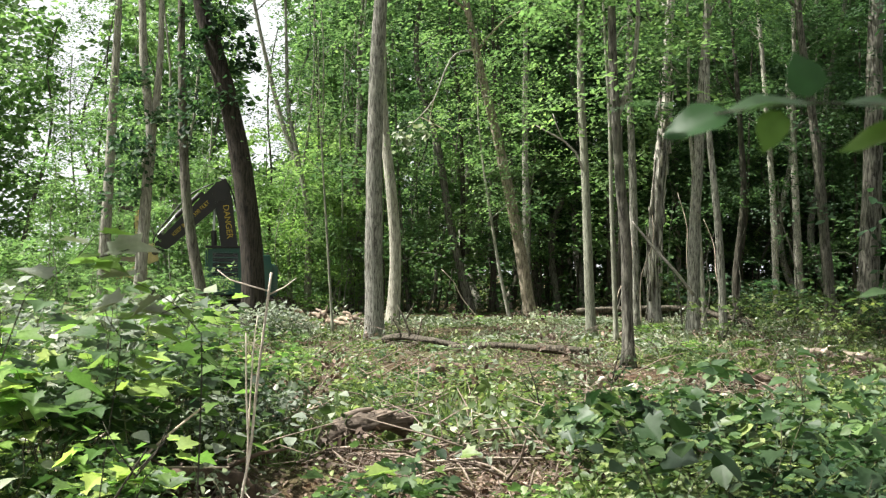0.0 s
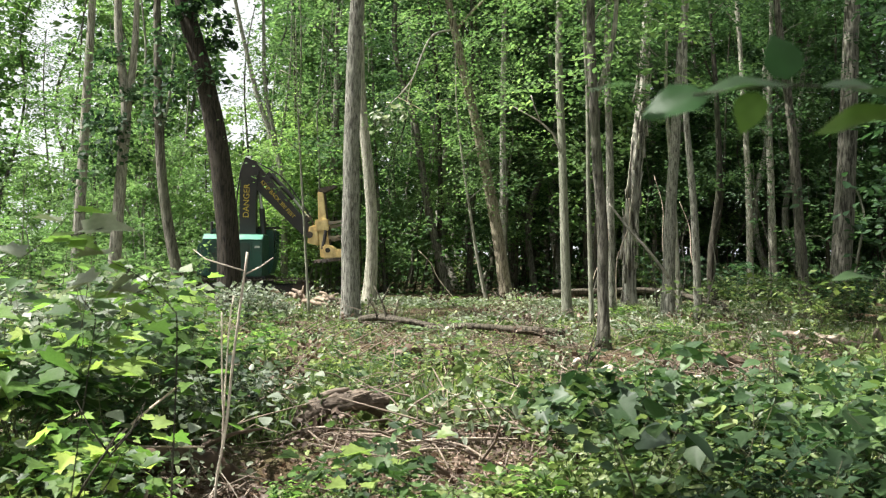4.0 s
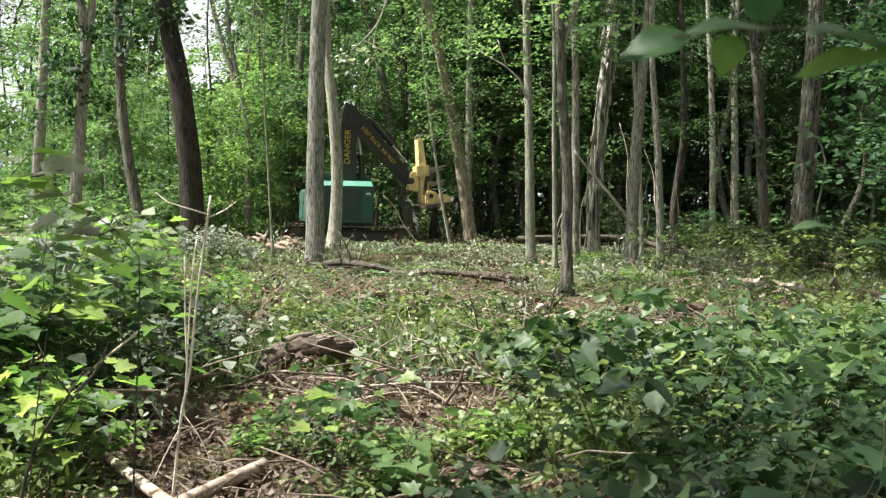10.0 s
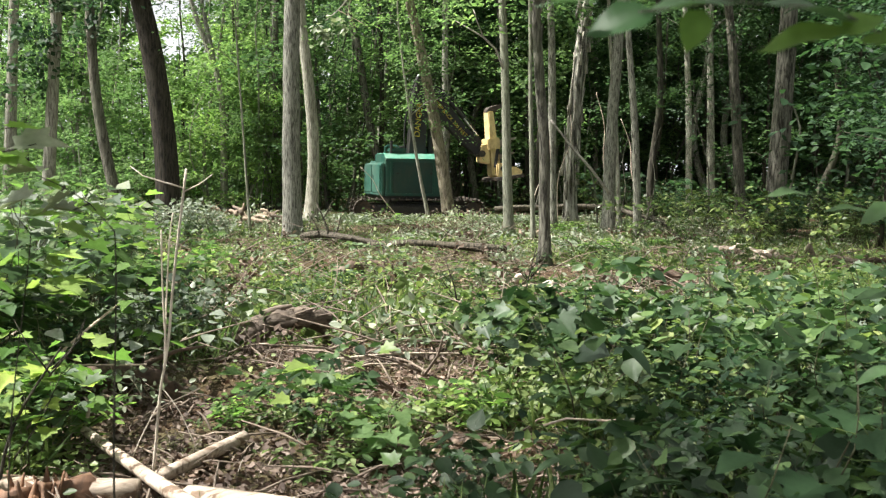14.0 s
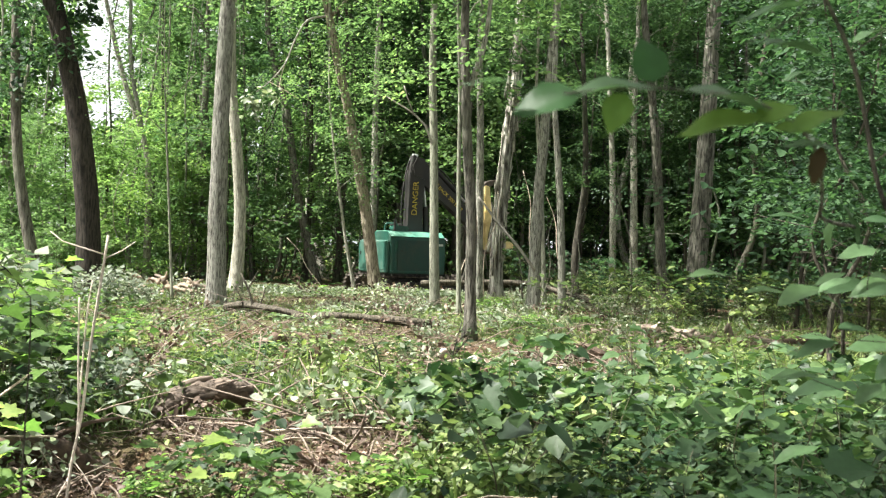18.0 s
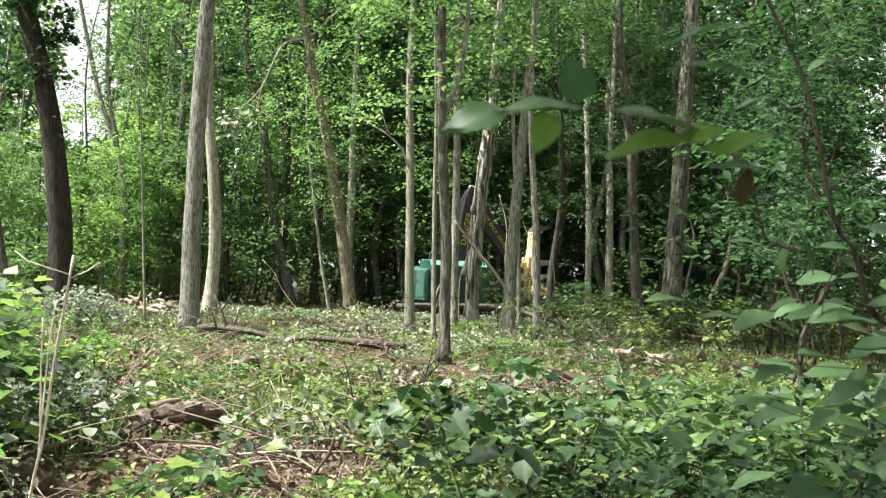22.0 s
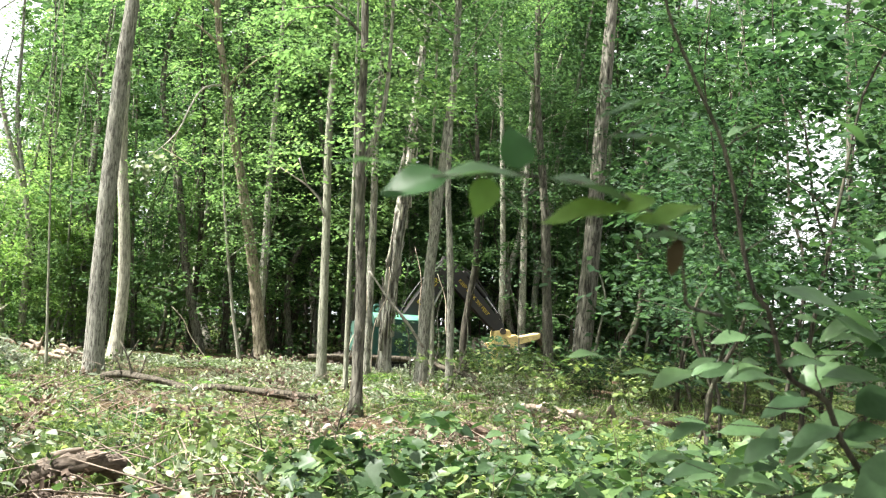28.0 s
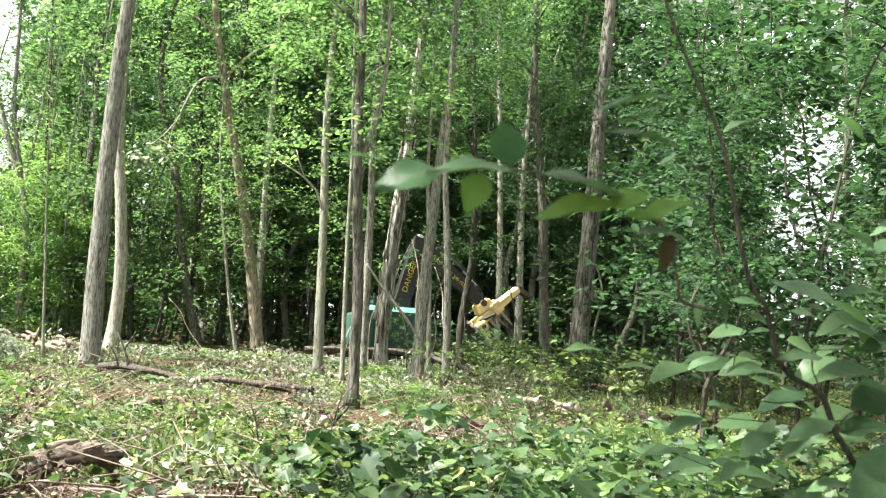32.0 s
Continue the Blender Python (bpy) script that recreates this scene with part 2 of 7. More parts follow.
M_WOOD_BLEACHED = wood("bleached_wood", (0.42, 0.37, 0.30), (0.72, 0.66, 0.57))
M_WOOD_SILVER = wood("silvery_dead_wood", (0.17, 0.16, 0.14), (0.46, 0.44, 0.40))
M_WOOD_TAN = wood("torn_tan_wood", (0.11, 0.08, 0.055), (0.40, 0.325, 0.24), (6, 24, 24))
M_WOOD_GREY = wood("grey_dead_wood", (0.075, 0.058, 0.043), (0.26, 0.21, 0.165))
M_WOOD_ROT = wood("rotten_wood", (0.035, 0.022, 0.015), (0.135, 0.092, 0.062), (8, 22, 22))
M_STUMP = wood("weathered_stump", (0.022, 0.016, 0.012), (0.165, 0.13, 0.098), (5, 30, 30))
M_LOG = wood("peeled_log", (0.20, 0.155, 0.115), (0.52, 0.45, 0.365), (3, 26, 26), 0.85, (0.12, 0.075, 0.045))
M_STEM = wood("green_brown_stem", (0.035, 0.035, 0.018), (0.085, 0.085, 0.04), (20, 20, 4))
M_WOOD_CUT = wood("fresh_cut_wood", (0.06, 0.032, 0.019), (0.25, 0.135, 0.072), (12, 12, 12), 0.75)
M_GREEN = paint("green_paint", (0.012, 0.075, 0.054), 0.38, 0.0, 0.35)
M_GREEN_DOOR = paint("green_door", (0.006, 0.040, 0.031), 0.4, 0.0, 0.35)
M_GREEN_DUSTY = paint("dusty_green", (0.018, 0.085, 0.062), 0.45, 0.0, 0.4, (0.20, 0.19, 0.15))
# house green made lighter for the roof, as if lit by the sun
M_GREEN_LIT_TOP = paint("green_lit_roof", (0.085, 0.25, 0.18), 0.3, 0.0, 0.4, (0.34, 0.34, 0.27))
M_YELLOW = paint("yellow_paint", (0.72, 0.57, 0.27), 0.5, 0.0, 0.75, (0.22, 0.13, 0.06), 4.0)
M_BLACK = paint("black_paint", (0.012, 0.012, 0.012), 0.45, 0.0, 0.25)
M_STEEL = paint("track_steel", (0.06, 0.052, 0.045), 0.6, 0.4, 0.8, (0.20, 0.15, 0.10), 6.0)
M_GRAB = paint("worn_steel", (0.30, 0.27, 0.22), 0.45, 0.5, 0.6, (0.30, 0.22, 0.10), 7.0)
M_CHROME = paint("cylinder_rod", (0.55, 0.55, 0.55), 0.2, 1.0, 0.1)
M_LETTER = paint("yellow_lettering", (0.50, 0.36, 0.04), 0.5, 0.0, 0.7, (0.06, 0.05, 0.03), 9.0)
M_LAMP = paint("white_lamp", (0.75, 0.75, 0.72), 0.3, 0.0, 0.1)
M_DECAL = paint("white_decal", (0.5, 0.55, 0.52), 0.5, 0.0, 0.2)


def glass_material():
    m, nt, p, _ = nodes_of("dusty_glass")
    p.inputs["Base Color"].default_value = (0.02, 0.03, 0.03, 1)
    p.inputs["Roughness"].default_value = 0.12
    p.inputs["Transmission Weight"].default_value = 0.5
    n = node(nt, "ShaderNodeTexNoise", Scale=8.0, Detail=4.0)
    nt.links.new(ramp(nt, n.outputs[0], [(0.4, (0.08,) * 3), (0.7, (0.35,) * 3)]), p.inputs["Roughness"])
    return m


M_GLASS = glass_material()


def sky_material():
    """Bright summer haze over the horizon."""
    m, nt, p, out = nodes_of("sky_haze")
    e = nt.nodes.new("ShaderNodeEmission")
    e.inputs["Color"].default_value, e.inputs["Strength"].default_value = (0.95, 0.98, 1.0, 1), 0.55
    nt.links.new(e.outputs[0], out.inputs["Surface"])
    return m


M_HAZE = sky_material()


# ---- building helpers ----
def mesh_of(name, verts, faces, material, smooth=False):
    me = bpy.data.meshes.new(name)
    me.from_pydata([tuple(v) for v in verts], [], faces)
    me.materials.append(material)
    if smooth:
        me.shade_smooth()
    return me


def tri_mesh(name, verts, tris, material):
    """A mesh of triangles from arrays."""
    me = bpy.data.meshes.new(name)
    me.vertices.add(len(verts))
    me.vertices.foreach_set("co", np.ascontiguousarray(verts, dtype=np.float32).ravel())
    me.loops.add(len(tris) * 3)
    me.loops.foreach_set("vertex_index", np.ascontiguousarray(tris, dtype=np.int32).ravel())
    me.polygons.add(len(tris))
    me.polygons.foreach_set("loop_start", np.arange(0, len(tris) * 3, 3, dtype=np.int32))
    me.materials.append(material)
    me.update(calc_edges=True)
    return me


def part(name, data, material, parent, label="", at=None):
    """Links a bmesh or a mesh as one mesh object under a thing or under a part."""
    if isinstance(data, bmesh.types.BMesh):
        me = bpy.data.meshes.new(name)
        bmesh.ops.recalc_face_normals(data, faces=data.faces)
        data.to_mesh(me)
        data.free()
        me.materials.append(material)
    else:
        me = data
    ob = new(name, me)
    ob.parent = parent
    if at is not None:
        ob.matrix_basis = at
    if label:
        tagged(ob, label)
    return ob


def thing(name, label, category, group="", at=None, kind=""):
    ob = new(name)
    ob.empty_display_size = 0.2
    if at is not None:
        ob.matrix_basis = at
    return tagged(ob, label, category, group, kind)


def gz(x, y):
    """Height of the forest floor."""
    z = 0.10 * noise.noise((x * 0.25, y * 0.25, 3.1)) + 0.035 * noise.noise((x * 1.1, y * 1.1, 7.7))
    z += 0.10 * math.exp(-((y - 26.5) / 3.5) ** 2 - ((x - 0.5) / 5.5) ** 2)
    z -= 0.32 * math.exp(-((x + 1.36) / 0.30) ** 2 - ((y - 7.0) / 0.34) ** 2)      # a hollow beside the rotten log
    z -= 0.12 * math.exp(-((x + 0.92) / 0.24) ** 2 - ((y - 8.72) / 0.28) ** 2)      # the hollow under the stump
    far = min(max((y - 29.0) / 6.0, 0.0), 1.0)
    return z * (1 - 0.5 * far) - 0.17 * far * far * (3 - 2 * far)


def curve_points(pts, step):
    """Points along a smooth curve through pts, about step apart."""
    pts = [Vector(p) for p in pts]
    out = []
    for i in range(len(pts) - 1):
        p0 = pts[i - 1] if i else pts[0] * 2 - pts[1]
        p1, p2 = pts[i], pts[i + 1]
        p3 = pts[i + 2] if i + 2 < len(pts) else p2 * 2 - p1
        n = max(1, int((p2 - p1).length / step))
        for k in range(n):
            t = k / n
            out.append(0.5 * ((2 * p1) + (p2 - p0) * t + (2 * p0 - 5 * p1 + 4 * p2 - p3) * t * t + (3 * p1 - p0 - 3 * p2 + p3) * t ** 3))
    out.append(pts[-1])
    return out


def tube_arrays(pts, radii, sides=8, lumpy=0.0, seed=0.0, flare=0.0):
    """Vertices and faces of a tapered round tube along pts, closed at both ends."""
    verts, faces = [], []
    up = Vector((0.31, 0.95, 0.05)).normalized()
    n = len(pts)
    run = 0.0
    for i, p in enumerate(pts):
        d = (pts[min(i + 1, n - 1)] - pts[max(i - 1, 0)]).normalized()
        side = d.cross(up)
        if side.length < 1e-3:
            side = d.cross(Vector((1, 0, 0)))
        side.normalize()
        fwd = side.cross(d)
        if i:
            run += (p - pts[i - 1]).length
        for k in range(sides):
            a = 2 * math.pi * k / sides
            r = radii[i]
            if lumpy:
                r *= 1 + lumpy * noise.noise((math.cos(a) * 2.2 + seed, math.sin(a) * 2.2, run * 0.9)) + 0.4 * lumpy * noise.noise((math.cos(a) * 6 + seed, math.sin(a) * 6, run * 0.35))
            if flare:
                r *= 1 + flare * math.exp(-run * 4.0) * (1 + 0.6 * math.sin(5 * a + seed))
            verts.append(p + (side * math.cos(a) + fwd * math.sin(a)) * r)
    for i in range(n - 1):
        for k in range(sides):
            a, b = i * sides + k, i * sides + (k + 1) % sides
            faces.append((a, b, b + sides, a + sides))
    faces.append(tuple(range(sides - 1, -1, -1)))
    faces.append(tuple(range((n - 1) * sides, n * sides)))
    return verts, faces


def tube(name, pts, r0, r1, material, sides=8, step=0.3, lumpy=0.0, seed=0.0, flare=0.0, power=1.0):
    c = curve_points(pts, step)
    radii = [r0 + (r1 - r0) * (i / max(1, len(c) - 1)) ** power for i in range(len(c))]
    v, f = tube_arrays(c, radii, sides, lumpy, seed, flare)
    return mesh_of(name, v, f, material, True)


# leaf outlines: (across, along, up) from the stalk; the blade is folded along its midrib
SHAPES = {}


def shape(name, half, droop=0.12, fold=0.18):
    """A leaf from half an outline (across, along), mirrored on its midrib."""
    n = len(half)
    tip = half[-1][1]
    right = [(x, y, fold * x - droop * (y / tip) ** 2) for x, y in half]
    left = [(-x, y, fold * x - droop * (y / tip) ** 2) for x, y in half[1:-1]]
    verts = right + left
    tris = []
    for i in range(1, n - 1):
        tris.append((0, i, i + 1))
    for i in range(1, n - 2):
        tris.append((0, n + i, n + i - 1))
    tris.append((0, n - 1, n + n - 3))
    SHAPES[name] = (np.array(verts, float), np.array(tris, int))


SHAPES["tri"] = (np.array([(-0.34, 0.1, 0.0), (0.40, 0.25, 0.05), (0.0, 1.0, -0.08)]), np.array([(0, 1, 2)]))
SHAPES["blade"] = (np.array([(-0.022, 0.0, 0.0), (0.022, 0.0, 0.0), (0.016, 0.55, 0.04), (0.0, 1.0, -0.04)]), np.array([(0, 1, 2), (0, 2, 3)]))
shape("diamond", [(0, 0), (0.36, 0.5), (0, 1.0)])
shape("oval", [(0, 0), (0.26, 0.22), (0.32, 0.5), (0.18, 0.82), (0, 1.0)])
shape("slim", [(0, 0), (0.17, 0.2), (0.225, 0.45), (0.14, 0.8), (0, 1.0)])
shape("broad", [(0, 0), (0.28, 0.10), (0.40, 0.32), (0.32, 0.60), (0.13, 0.84), (0, 1.0)])
shape("maple", [(0, 0), (0.27, -0.08), (0.28, 0.09), (0.57, 0.20), (0.41, 0.37), (0.49, 0.62), (0.24, 0.59), (0.13, 0.82), (0, 1.0)], 0.2, 0.3)


def leaf_mesh(name, P, N, D, S, form, material):
    """All leaves of one plant: places, normals, directions and lengths."""
    T, F = SHAPES[form]
    P, N, D, S = (np.asarray(a, float) for a in (P, N, D, S))
    D = D - N * (D * N).sum(1, keepdims=True) / np.maximum((N * N).sum(1, keepdims=True), 1e-9)
    N = N / np.maximum(np.linalg.norm(N, axis=1, keepdims=True), 1e-9)
    D = D / np.maximum(np.linalg.norm(D, axis=1, keepdims=True), 1e-9)
    B = np.cross(D, N)
    v = P[:, None] + S[:, None, None] * (T[None, :, 0:1] * B[:, None] + T[None, :, 1:2] * D[:, None] + T[None, :, 2:3] * N[:, None])
    t = F[None] + (np.arange(len(P)) * len(T))[:, None, None]
    return tri_mesh(name, v.reshape(-1, 3), t.reshape(-1, 3), material)


def sprays(rng, centres, count, radius, size, flat=0.10, tilt=0.34):
    """Leaves in flat sprays that lie in layers, each drawn out along a twig and bent down at its rim."""
    k = len(centres)
    n = k * count
    C = np.repeat(np.asarray(centres, float), count, axis=0)
    r = np.repeat(radius * rng.uniform(0.55, 1.35, k), count)
    a = np.repeat(rng.uniform(0, 2 * np.pi, k), count)
    lean = np.repeat(rng.normal(0, 0.20, (k, 2)), count, axis=0)
    u = rng.uniform(-1, 1, n)
    v = rng.uniform(-1, 1, n) * (0.62 - 0.38 * np.abs(u))
    ox, oy = (u * np.cos(a) - v * np.sin(a)) * r, (u * np.sin(a) + v * np.cos(a)) * r
    oz = ox * lean[:, 0] + oy * lean[:, 1] - 0.24 * (u * u + v * v) * r + rng.normal(0, flat, n) * r
    N = np.c_[rng.normal(0, tilt, n) - lean[:, 0] + 0.3 * ox / r, rng.normal(0, tilt, n) - lean[:, 1] + 0.3 * oy / r, np.ones(n)]
    D = np.c_[ox + rng.normal(0, 0.4, n) * r, oy + rng.normal(0, 0.4, n) * r, rng.normal(-0.15, 0.15, n) * r]
    return C + np.c_[ox, oy, oz], N, D, size * rng.uniform(0.6, 1.3, n)


# ---- ground ----
def build_ground():
    """One sheet: fine near the camera, wide cells out to the horizon."""
    xs = [-600, -300, -150, -90, -60, -45] + list(np.arange(-34, 34.1, 0.5)) + [45, 60, 90, 150, 300, 600]
    ys = [-600, -300, -120, -60, -30, -15, -6] + list(np.arange(-2, 56.1, 0.5)) + [62, 75, 95, 130, 200, 350, 700]
    verts = [(x, y, gz(x, y)) for y in ys for x in xs]
    w = len(xs)
    faces = [(j * w + i, j * w + i + 1, (j + 1) * w + i + 1, (j + 1) * w + i) for j in range(len(ys) - 1) for i in range(w - 1)]
    ob = new("ground", mesh_of("ground", verts, faces, M_SOIL, True))
    return tagged(ob, "forest floor of brown leaf litter and dark soil", "ground", kind="structure")


build_ground()


def build_backdrop():
    """Hazy sky all round, far behind the woods."""
    n = 48
    verts = [(420 * math.cos(2 * math.pi * k / n), 420 * math.sin(2 * math.pi * k / n), z) for z in (-4, 130) for k in range(n)]
    faces = [(k, (k + 1) % n, n + (k + 1) % n, n + k) for k in range(n)]
    ob = new("backdrop", mesh_of("backdrop", verts, faces, M_HAZE, True))
    return tagged(ob, "bright hazy white summer sky", "sky", kind="structure")


build_backdrop()


# ---- trees ----
def tree(label, y, pts, diam, top, material, crown_material=None, leaves=100, size=0.13, seed=1, low=0.55, limbs=5, spread=2.4, group="standing forest trees", flare=0.5, lumpy=0.10):
    """A standing tree from points (x, z) of its stem at depth y, continued up to its top, with limbs and a crown."""
    rng = np.random.default_rng(seed)
    (x0, z0), (x1, z1) = pts[0], pts[1]
    slope = (x1 - x0) / max(z1 - z0, 0.1)
    g = gz(x0 - slope * z0, y) - 0.06
    base = Vector((x0 - slope * (z0 - g), y, g))
    line = [Vector((0, 0, 0))]
    for i, (x, z) in enumerate(pts):
        if z > g + 0.4:
            line.append(Vector((x, y + rng.uniform(-0.06, 0.06), z)) - base)
    (xa, za), (xb, zb) = pts[-2], pts[-1]
    s = max(-0.2, min(0.2, (xb - xa) / max(zb - za, 0.1)))
    z = zb
    while z < top - 1.2:
        s = s * 0.7 + rng.normal(0, 0.035)
        z += 1.8
        last = line[-1]
        line.append(Vector((last.x + s * 1.8, last.y + rng.normal(0, 0.12), z - base.z)))
    ob = thing("forest_tree", label, "tree", group, Matrix.Translation(base))
    c = curve_points(line, 0.3)
    r = [diam / 2 * (1 - 0.72 * (p.z / (top - g)) ** 1.1) for p in c]
    r = [max(v, 0.012) for v in r]
    v, f = tube_arrays(c, r, 14 if diam > 0.2 else 8, lumpy, seed * 1.7, flare)
    part("trunk", mesh_of("trunk", v, f, material, True), material, ob)
    tips = []
    for k in range(limbs):
        h = low + (0.97 - low) * (k + rng.uniform(0.1, 0.9)) / limbs
        i = min(int(h * (len(c) - 1)), len(c) - 2)
        a = rng.uniform(0, 2 * math.pi)
        ln = spread * rng.uniform(0.6, 1.1) * (1.15 - 0.5 * h)
        p0 = c[i]
        p1 = p0 + Vector((math.cos(a) * ln * 0.5, math.sin(a) * ln * 0.5, ln * 0.42))
        p2 = p0 + Vector((math.cos(a) * ln, math.sin(a) * ln, ln * 0.6 + rng.uniform(-0.3, 0.2)))
        part("limb", tube("limb", [p0, p1, p2], r[i] * 0.5, 0.012, material, 6, 0.4, 0.08, k), material, ob)
        tips += [tuple(p1), tuple(p2), tuple(p1 * 0.5 + p2 * 0.5), tuple(p2 + Vector(rng.normal(0, 0.5, 3)))]
    if leaves:
        tips += [tuple(c[-1] + Vector(rng.normal(0, 0.6, 3))) for _ in range(5)]
        tips = np.repeat(np.array(tips), 2, axis=0) + rng.normal(0, 0.45, (len(tips) * 2, 3))
        P, N, D, S = sprays(rng, tips, leaves, 0.95, size * 0.8)
        part("crown", leaf_mesh("crown", P, N, D, S, "diamond", crown_material or M_LEAF_CANOPY), None, ob)
    return ob


def foliage_on(ob, spots, count, radius, size, material, seed, form="oval", name="foliage", flat=0.35, tilt=0.8):
    """Leafy sprays that grow on a stem, at spots in the tree's own space."""
    rng = np.random.default_rng(seed)
    P, N, D, S = sprays(rng, spots, count, radius, size, flat, tilt)
    return part(name, leaf_mesh(name, P, N, D, S, form, material), None, ob)


def bare_branch(ob, pts, r0, material, label=""):
    """A dead side branch, from world points."""
    o = ob.matrix_basis.translation
    return part("branch", tube("branch", [Vector(p) - o for p in pts], r0, 0.012, material, 6, 0.25, 0.1, 3), material, ob, label)


T_L1 = tree("straight pale trunk among leafy undergrowth", 30.0, [(-11.48, 0.88), (-11.36, 3.81), (-11.11, 9.37)], 0.36, 15, M_BARK_PALE, M_LEAF_LIGHT, seed=11, low=0.6)
T_L2 = tree("forked pale trunk hung with dark leaves", 28.0, [(-9.67, 0.93), (-9.53, 3.67), (-9.40, 5.3), (-9.62, 7.2), (-9.7, 8.85)], 0.36, 14, M_BARK_PALE, M_LEAF_CANOPY, leaves=40, seed=12, low=0.6)
part("second_stem", tube("second_stem", [Vector((0.15, 0, 4.3)), Vector((0.42, 0, 6.0)), Vector((0.55, 0.05, 8.5)), Vector((0.35, 0.1, 12))], 0.13, 0.04, M_BARK_PALE, 10, 0.4, 0.1), None, T_L2)
T_L3 = tree("slender curved dark trunk with leafy shoots", 24.0, [(-6.72, 0.57), (-7.06, 2.16), (-7.27, 4.04), (-7.36, 7.8)], 0.28, 13, M_BARK_BROWN, M_LEAF_CANOPY, leaves=25, seed=13, low=0.6)
T_DARK = tree("thick dark leaning trunk with leafy shoots above", 22.0, [(-5.04, -0.07), (-5.2, 2.37), (-5.6, 4.81), (-6.31, 7.28)], 0.54, 14, M_BARK_BLACK, M_LEAF_CANOPY, leaves=25, seed=14, low=0.62)
T_Y = tree("crooked grey tree against the bright sky", 41.0, [(-7.29, 0.32), (-7.46, 4.65), (-8.49, 7.76), (-9.51, 12.0)], 0.28, 16, M_BARK_GREY, M_LEAF_LIGHT, leaves=25, seed=15, low=0.75)
part("second_stem", tube("second_stem", [Vector((-0.35, 0, 5.6)), Vector((-0.9, 0, 8.4)), Vector((-1.0, 0.1, 10.5)), Vector((-1.1, 0.1, 13.5))], 0.1, 0.05, M_BARK_GREY, 8, 0.5, 0.1), None, T_Y)
tree("tall straight grey furrowed trunk in the clearing", 21.2, [(-2.37, 0.0), (-2.41, 2.71), (-2.37, 5.59), (-2.28, 7.4), (-2.2, 9.5)], 0.395, 16, M_BARK_GREY, M_LEAF_CANOPY, leaves=50, seed=16, low=0.72, flare=0.35)
T_B = tree("pale bowed trunk close behind a grey one", 26.4, [(-2.49, 0.0), (-2.43, 1.86), (-2.55, 3.6), (-2.76, 5.4), (-2.82, 7.5), (-2.75, 9.5)], 0.33, 15, M_BARK_PALE, M_LEAF_CANOPY, seed=17, low=0.72, flare=0.5)
tree("thin bent sapling at the edge of the clearing", 23.0, [(-3.51, 0.0), (-3.66, 2.15), (-3.85, 4.9)], 0.065, 7, M_BARK_SMALL, M_LEAF_LIGHT, leaves=25, size=0.11, seed=18, low=0.5, spread=1.0)
T_C = tree("leaning brown trunk at the back of the clearing", 33.2, [(1.34, 0.0), (0.91, 2.62), (0.35, 5.33), (-0.31, 8.01), (-0.85, 10.5)], 0.42, 15, M_BARK_TAN, M_LEAF_LIGHT, seed=19, low=0.6, flare=0.3)
T_CS = tree("thin pale sapling beside the leaning trunk", 32.8, [(0.65, 0.0), (0.23, 2.05), (-0.31, 5.61)], 0.12, 9, M_BARK_PALE, M_LEAF_LIGHT, leaves=30, size=0.12, seed=20, low=0.35, spread=1.2)
T_C3 = tree("slender straight grey trunk", 39.6, [(1.42, 0.25), (1.38, 4.1), (1.34, 7.8), (1.35, 11.5)], 0.30, 17, M_BARK_GREY, M_LEAF_LIGHT, seed=21, low=0.65)
T_D = tree("slim straight grey-green trunk with a dead branch", 23.7, [(2.34, 0.0), (2.19, 3.64), (2.07, 6.21), (2.1, 9.0)], 0.23, 14, M_BARK_SMALL, M_LEAF_LIGHT, seed=22, low=0.6)
bare_branch(T_D, [(2.19, 23.68, 3.7), (1.95, 23.5, 4.25), (1.66, 23.4, 4.5), (1.0, 23.3, 4.85)], 0.030, M_WOOD_SILVER, "bare bleached branch")
bare_branch(T_D, [(1.66, 23.4, 4.5), (1.5, 23.3, 4.85), (1.42, 23.3, 5.1)], 0.016, M_WOOD_SILVER, "bare bleached branch")
T_E = tree("brown scaly trunk at the near edge of the stand", 16.5, [(2.24, 0.0), (2.2, 1.0), (2.17, 2.11), (2.02, 3.6), (1.96, 4.79), (1.9, 6.5)], 0.20, 11, M_BARK_BROWN, M_LEAF_LIGHT, seed=23, low=0.55, limbs=6, spread=2.0, lumpy=0.2)
tree("thin grey trunk beside a brown one", 20.8, [(2.56, 0.0), (2.45, 2.83), (2.41, 4.53), (2.3, 6.5)], 0.105, 10, M_BARK_SMALL, M_LEAF_LIGHT, leaves=35, size=0.12, seed=24, low=0.5, spread=1.4)
T_E3 = tree("grey trunk behind a brown one", 25.0, [(3.54, 0.09), (3.45, 3.79), (3.35, 6.51), (3.4, 9)], 0.22, 14, M_BARK_GREY, M_LEAF_LIGHT, seed=25, low=0.6)
T_F = tree("shaggy peeling trunk with a vine on it", 27.6, [(4.4, 0.0), (4.38, 1.6), (4.44, 3.3), (4.67, 6.16), (4.8, 8.5)], 0.38, 14, M_BARK_SHAG, M_LEAF_LIGHT, seed=26, low=0.55, lumpy=0.22)
T_H1 = tree("grey-brown trunk in a close group of stems", 23.9, [(4.69, 0.0), (4.73, 2.43), (4.84, 4.78), (5.0, 7.5)], 0.30, 13, M_BARK_GREY, M_LEAF_CANOPY, seed=27, low=0.6)
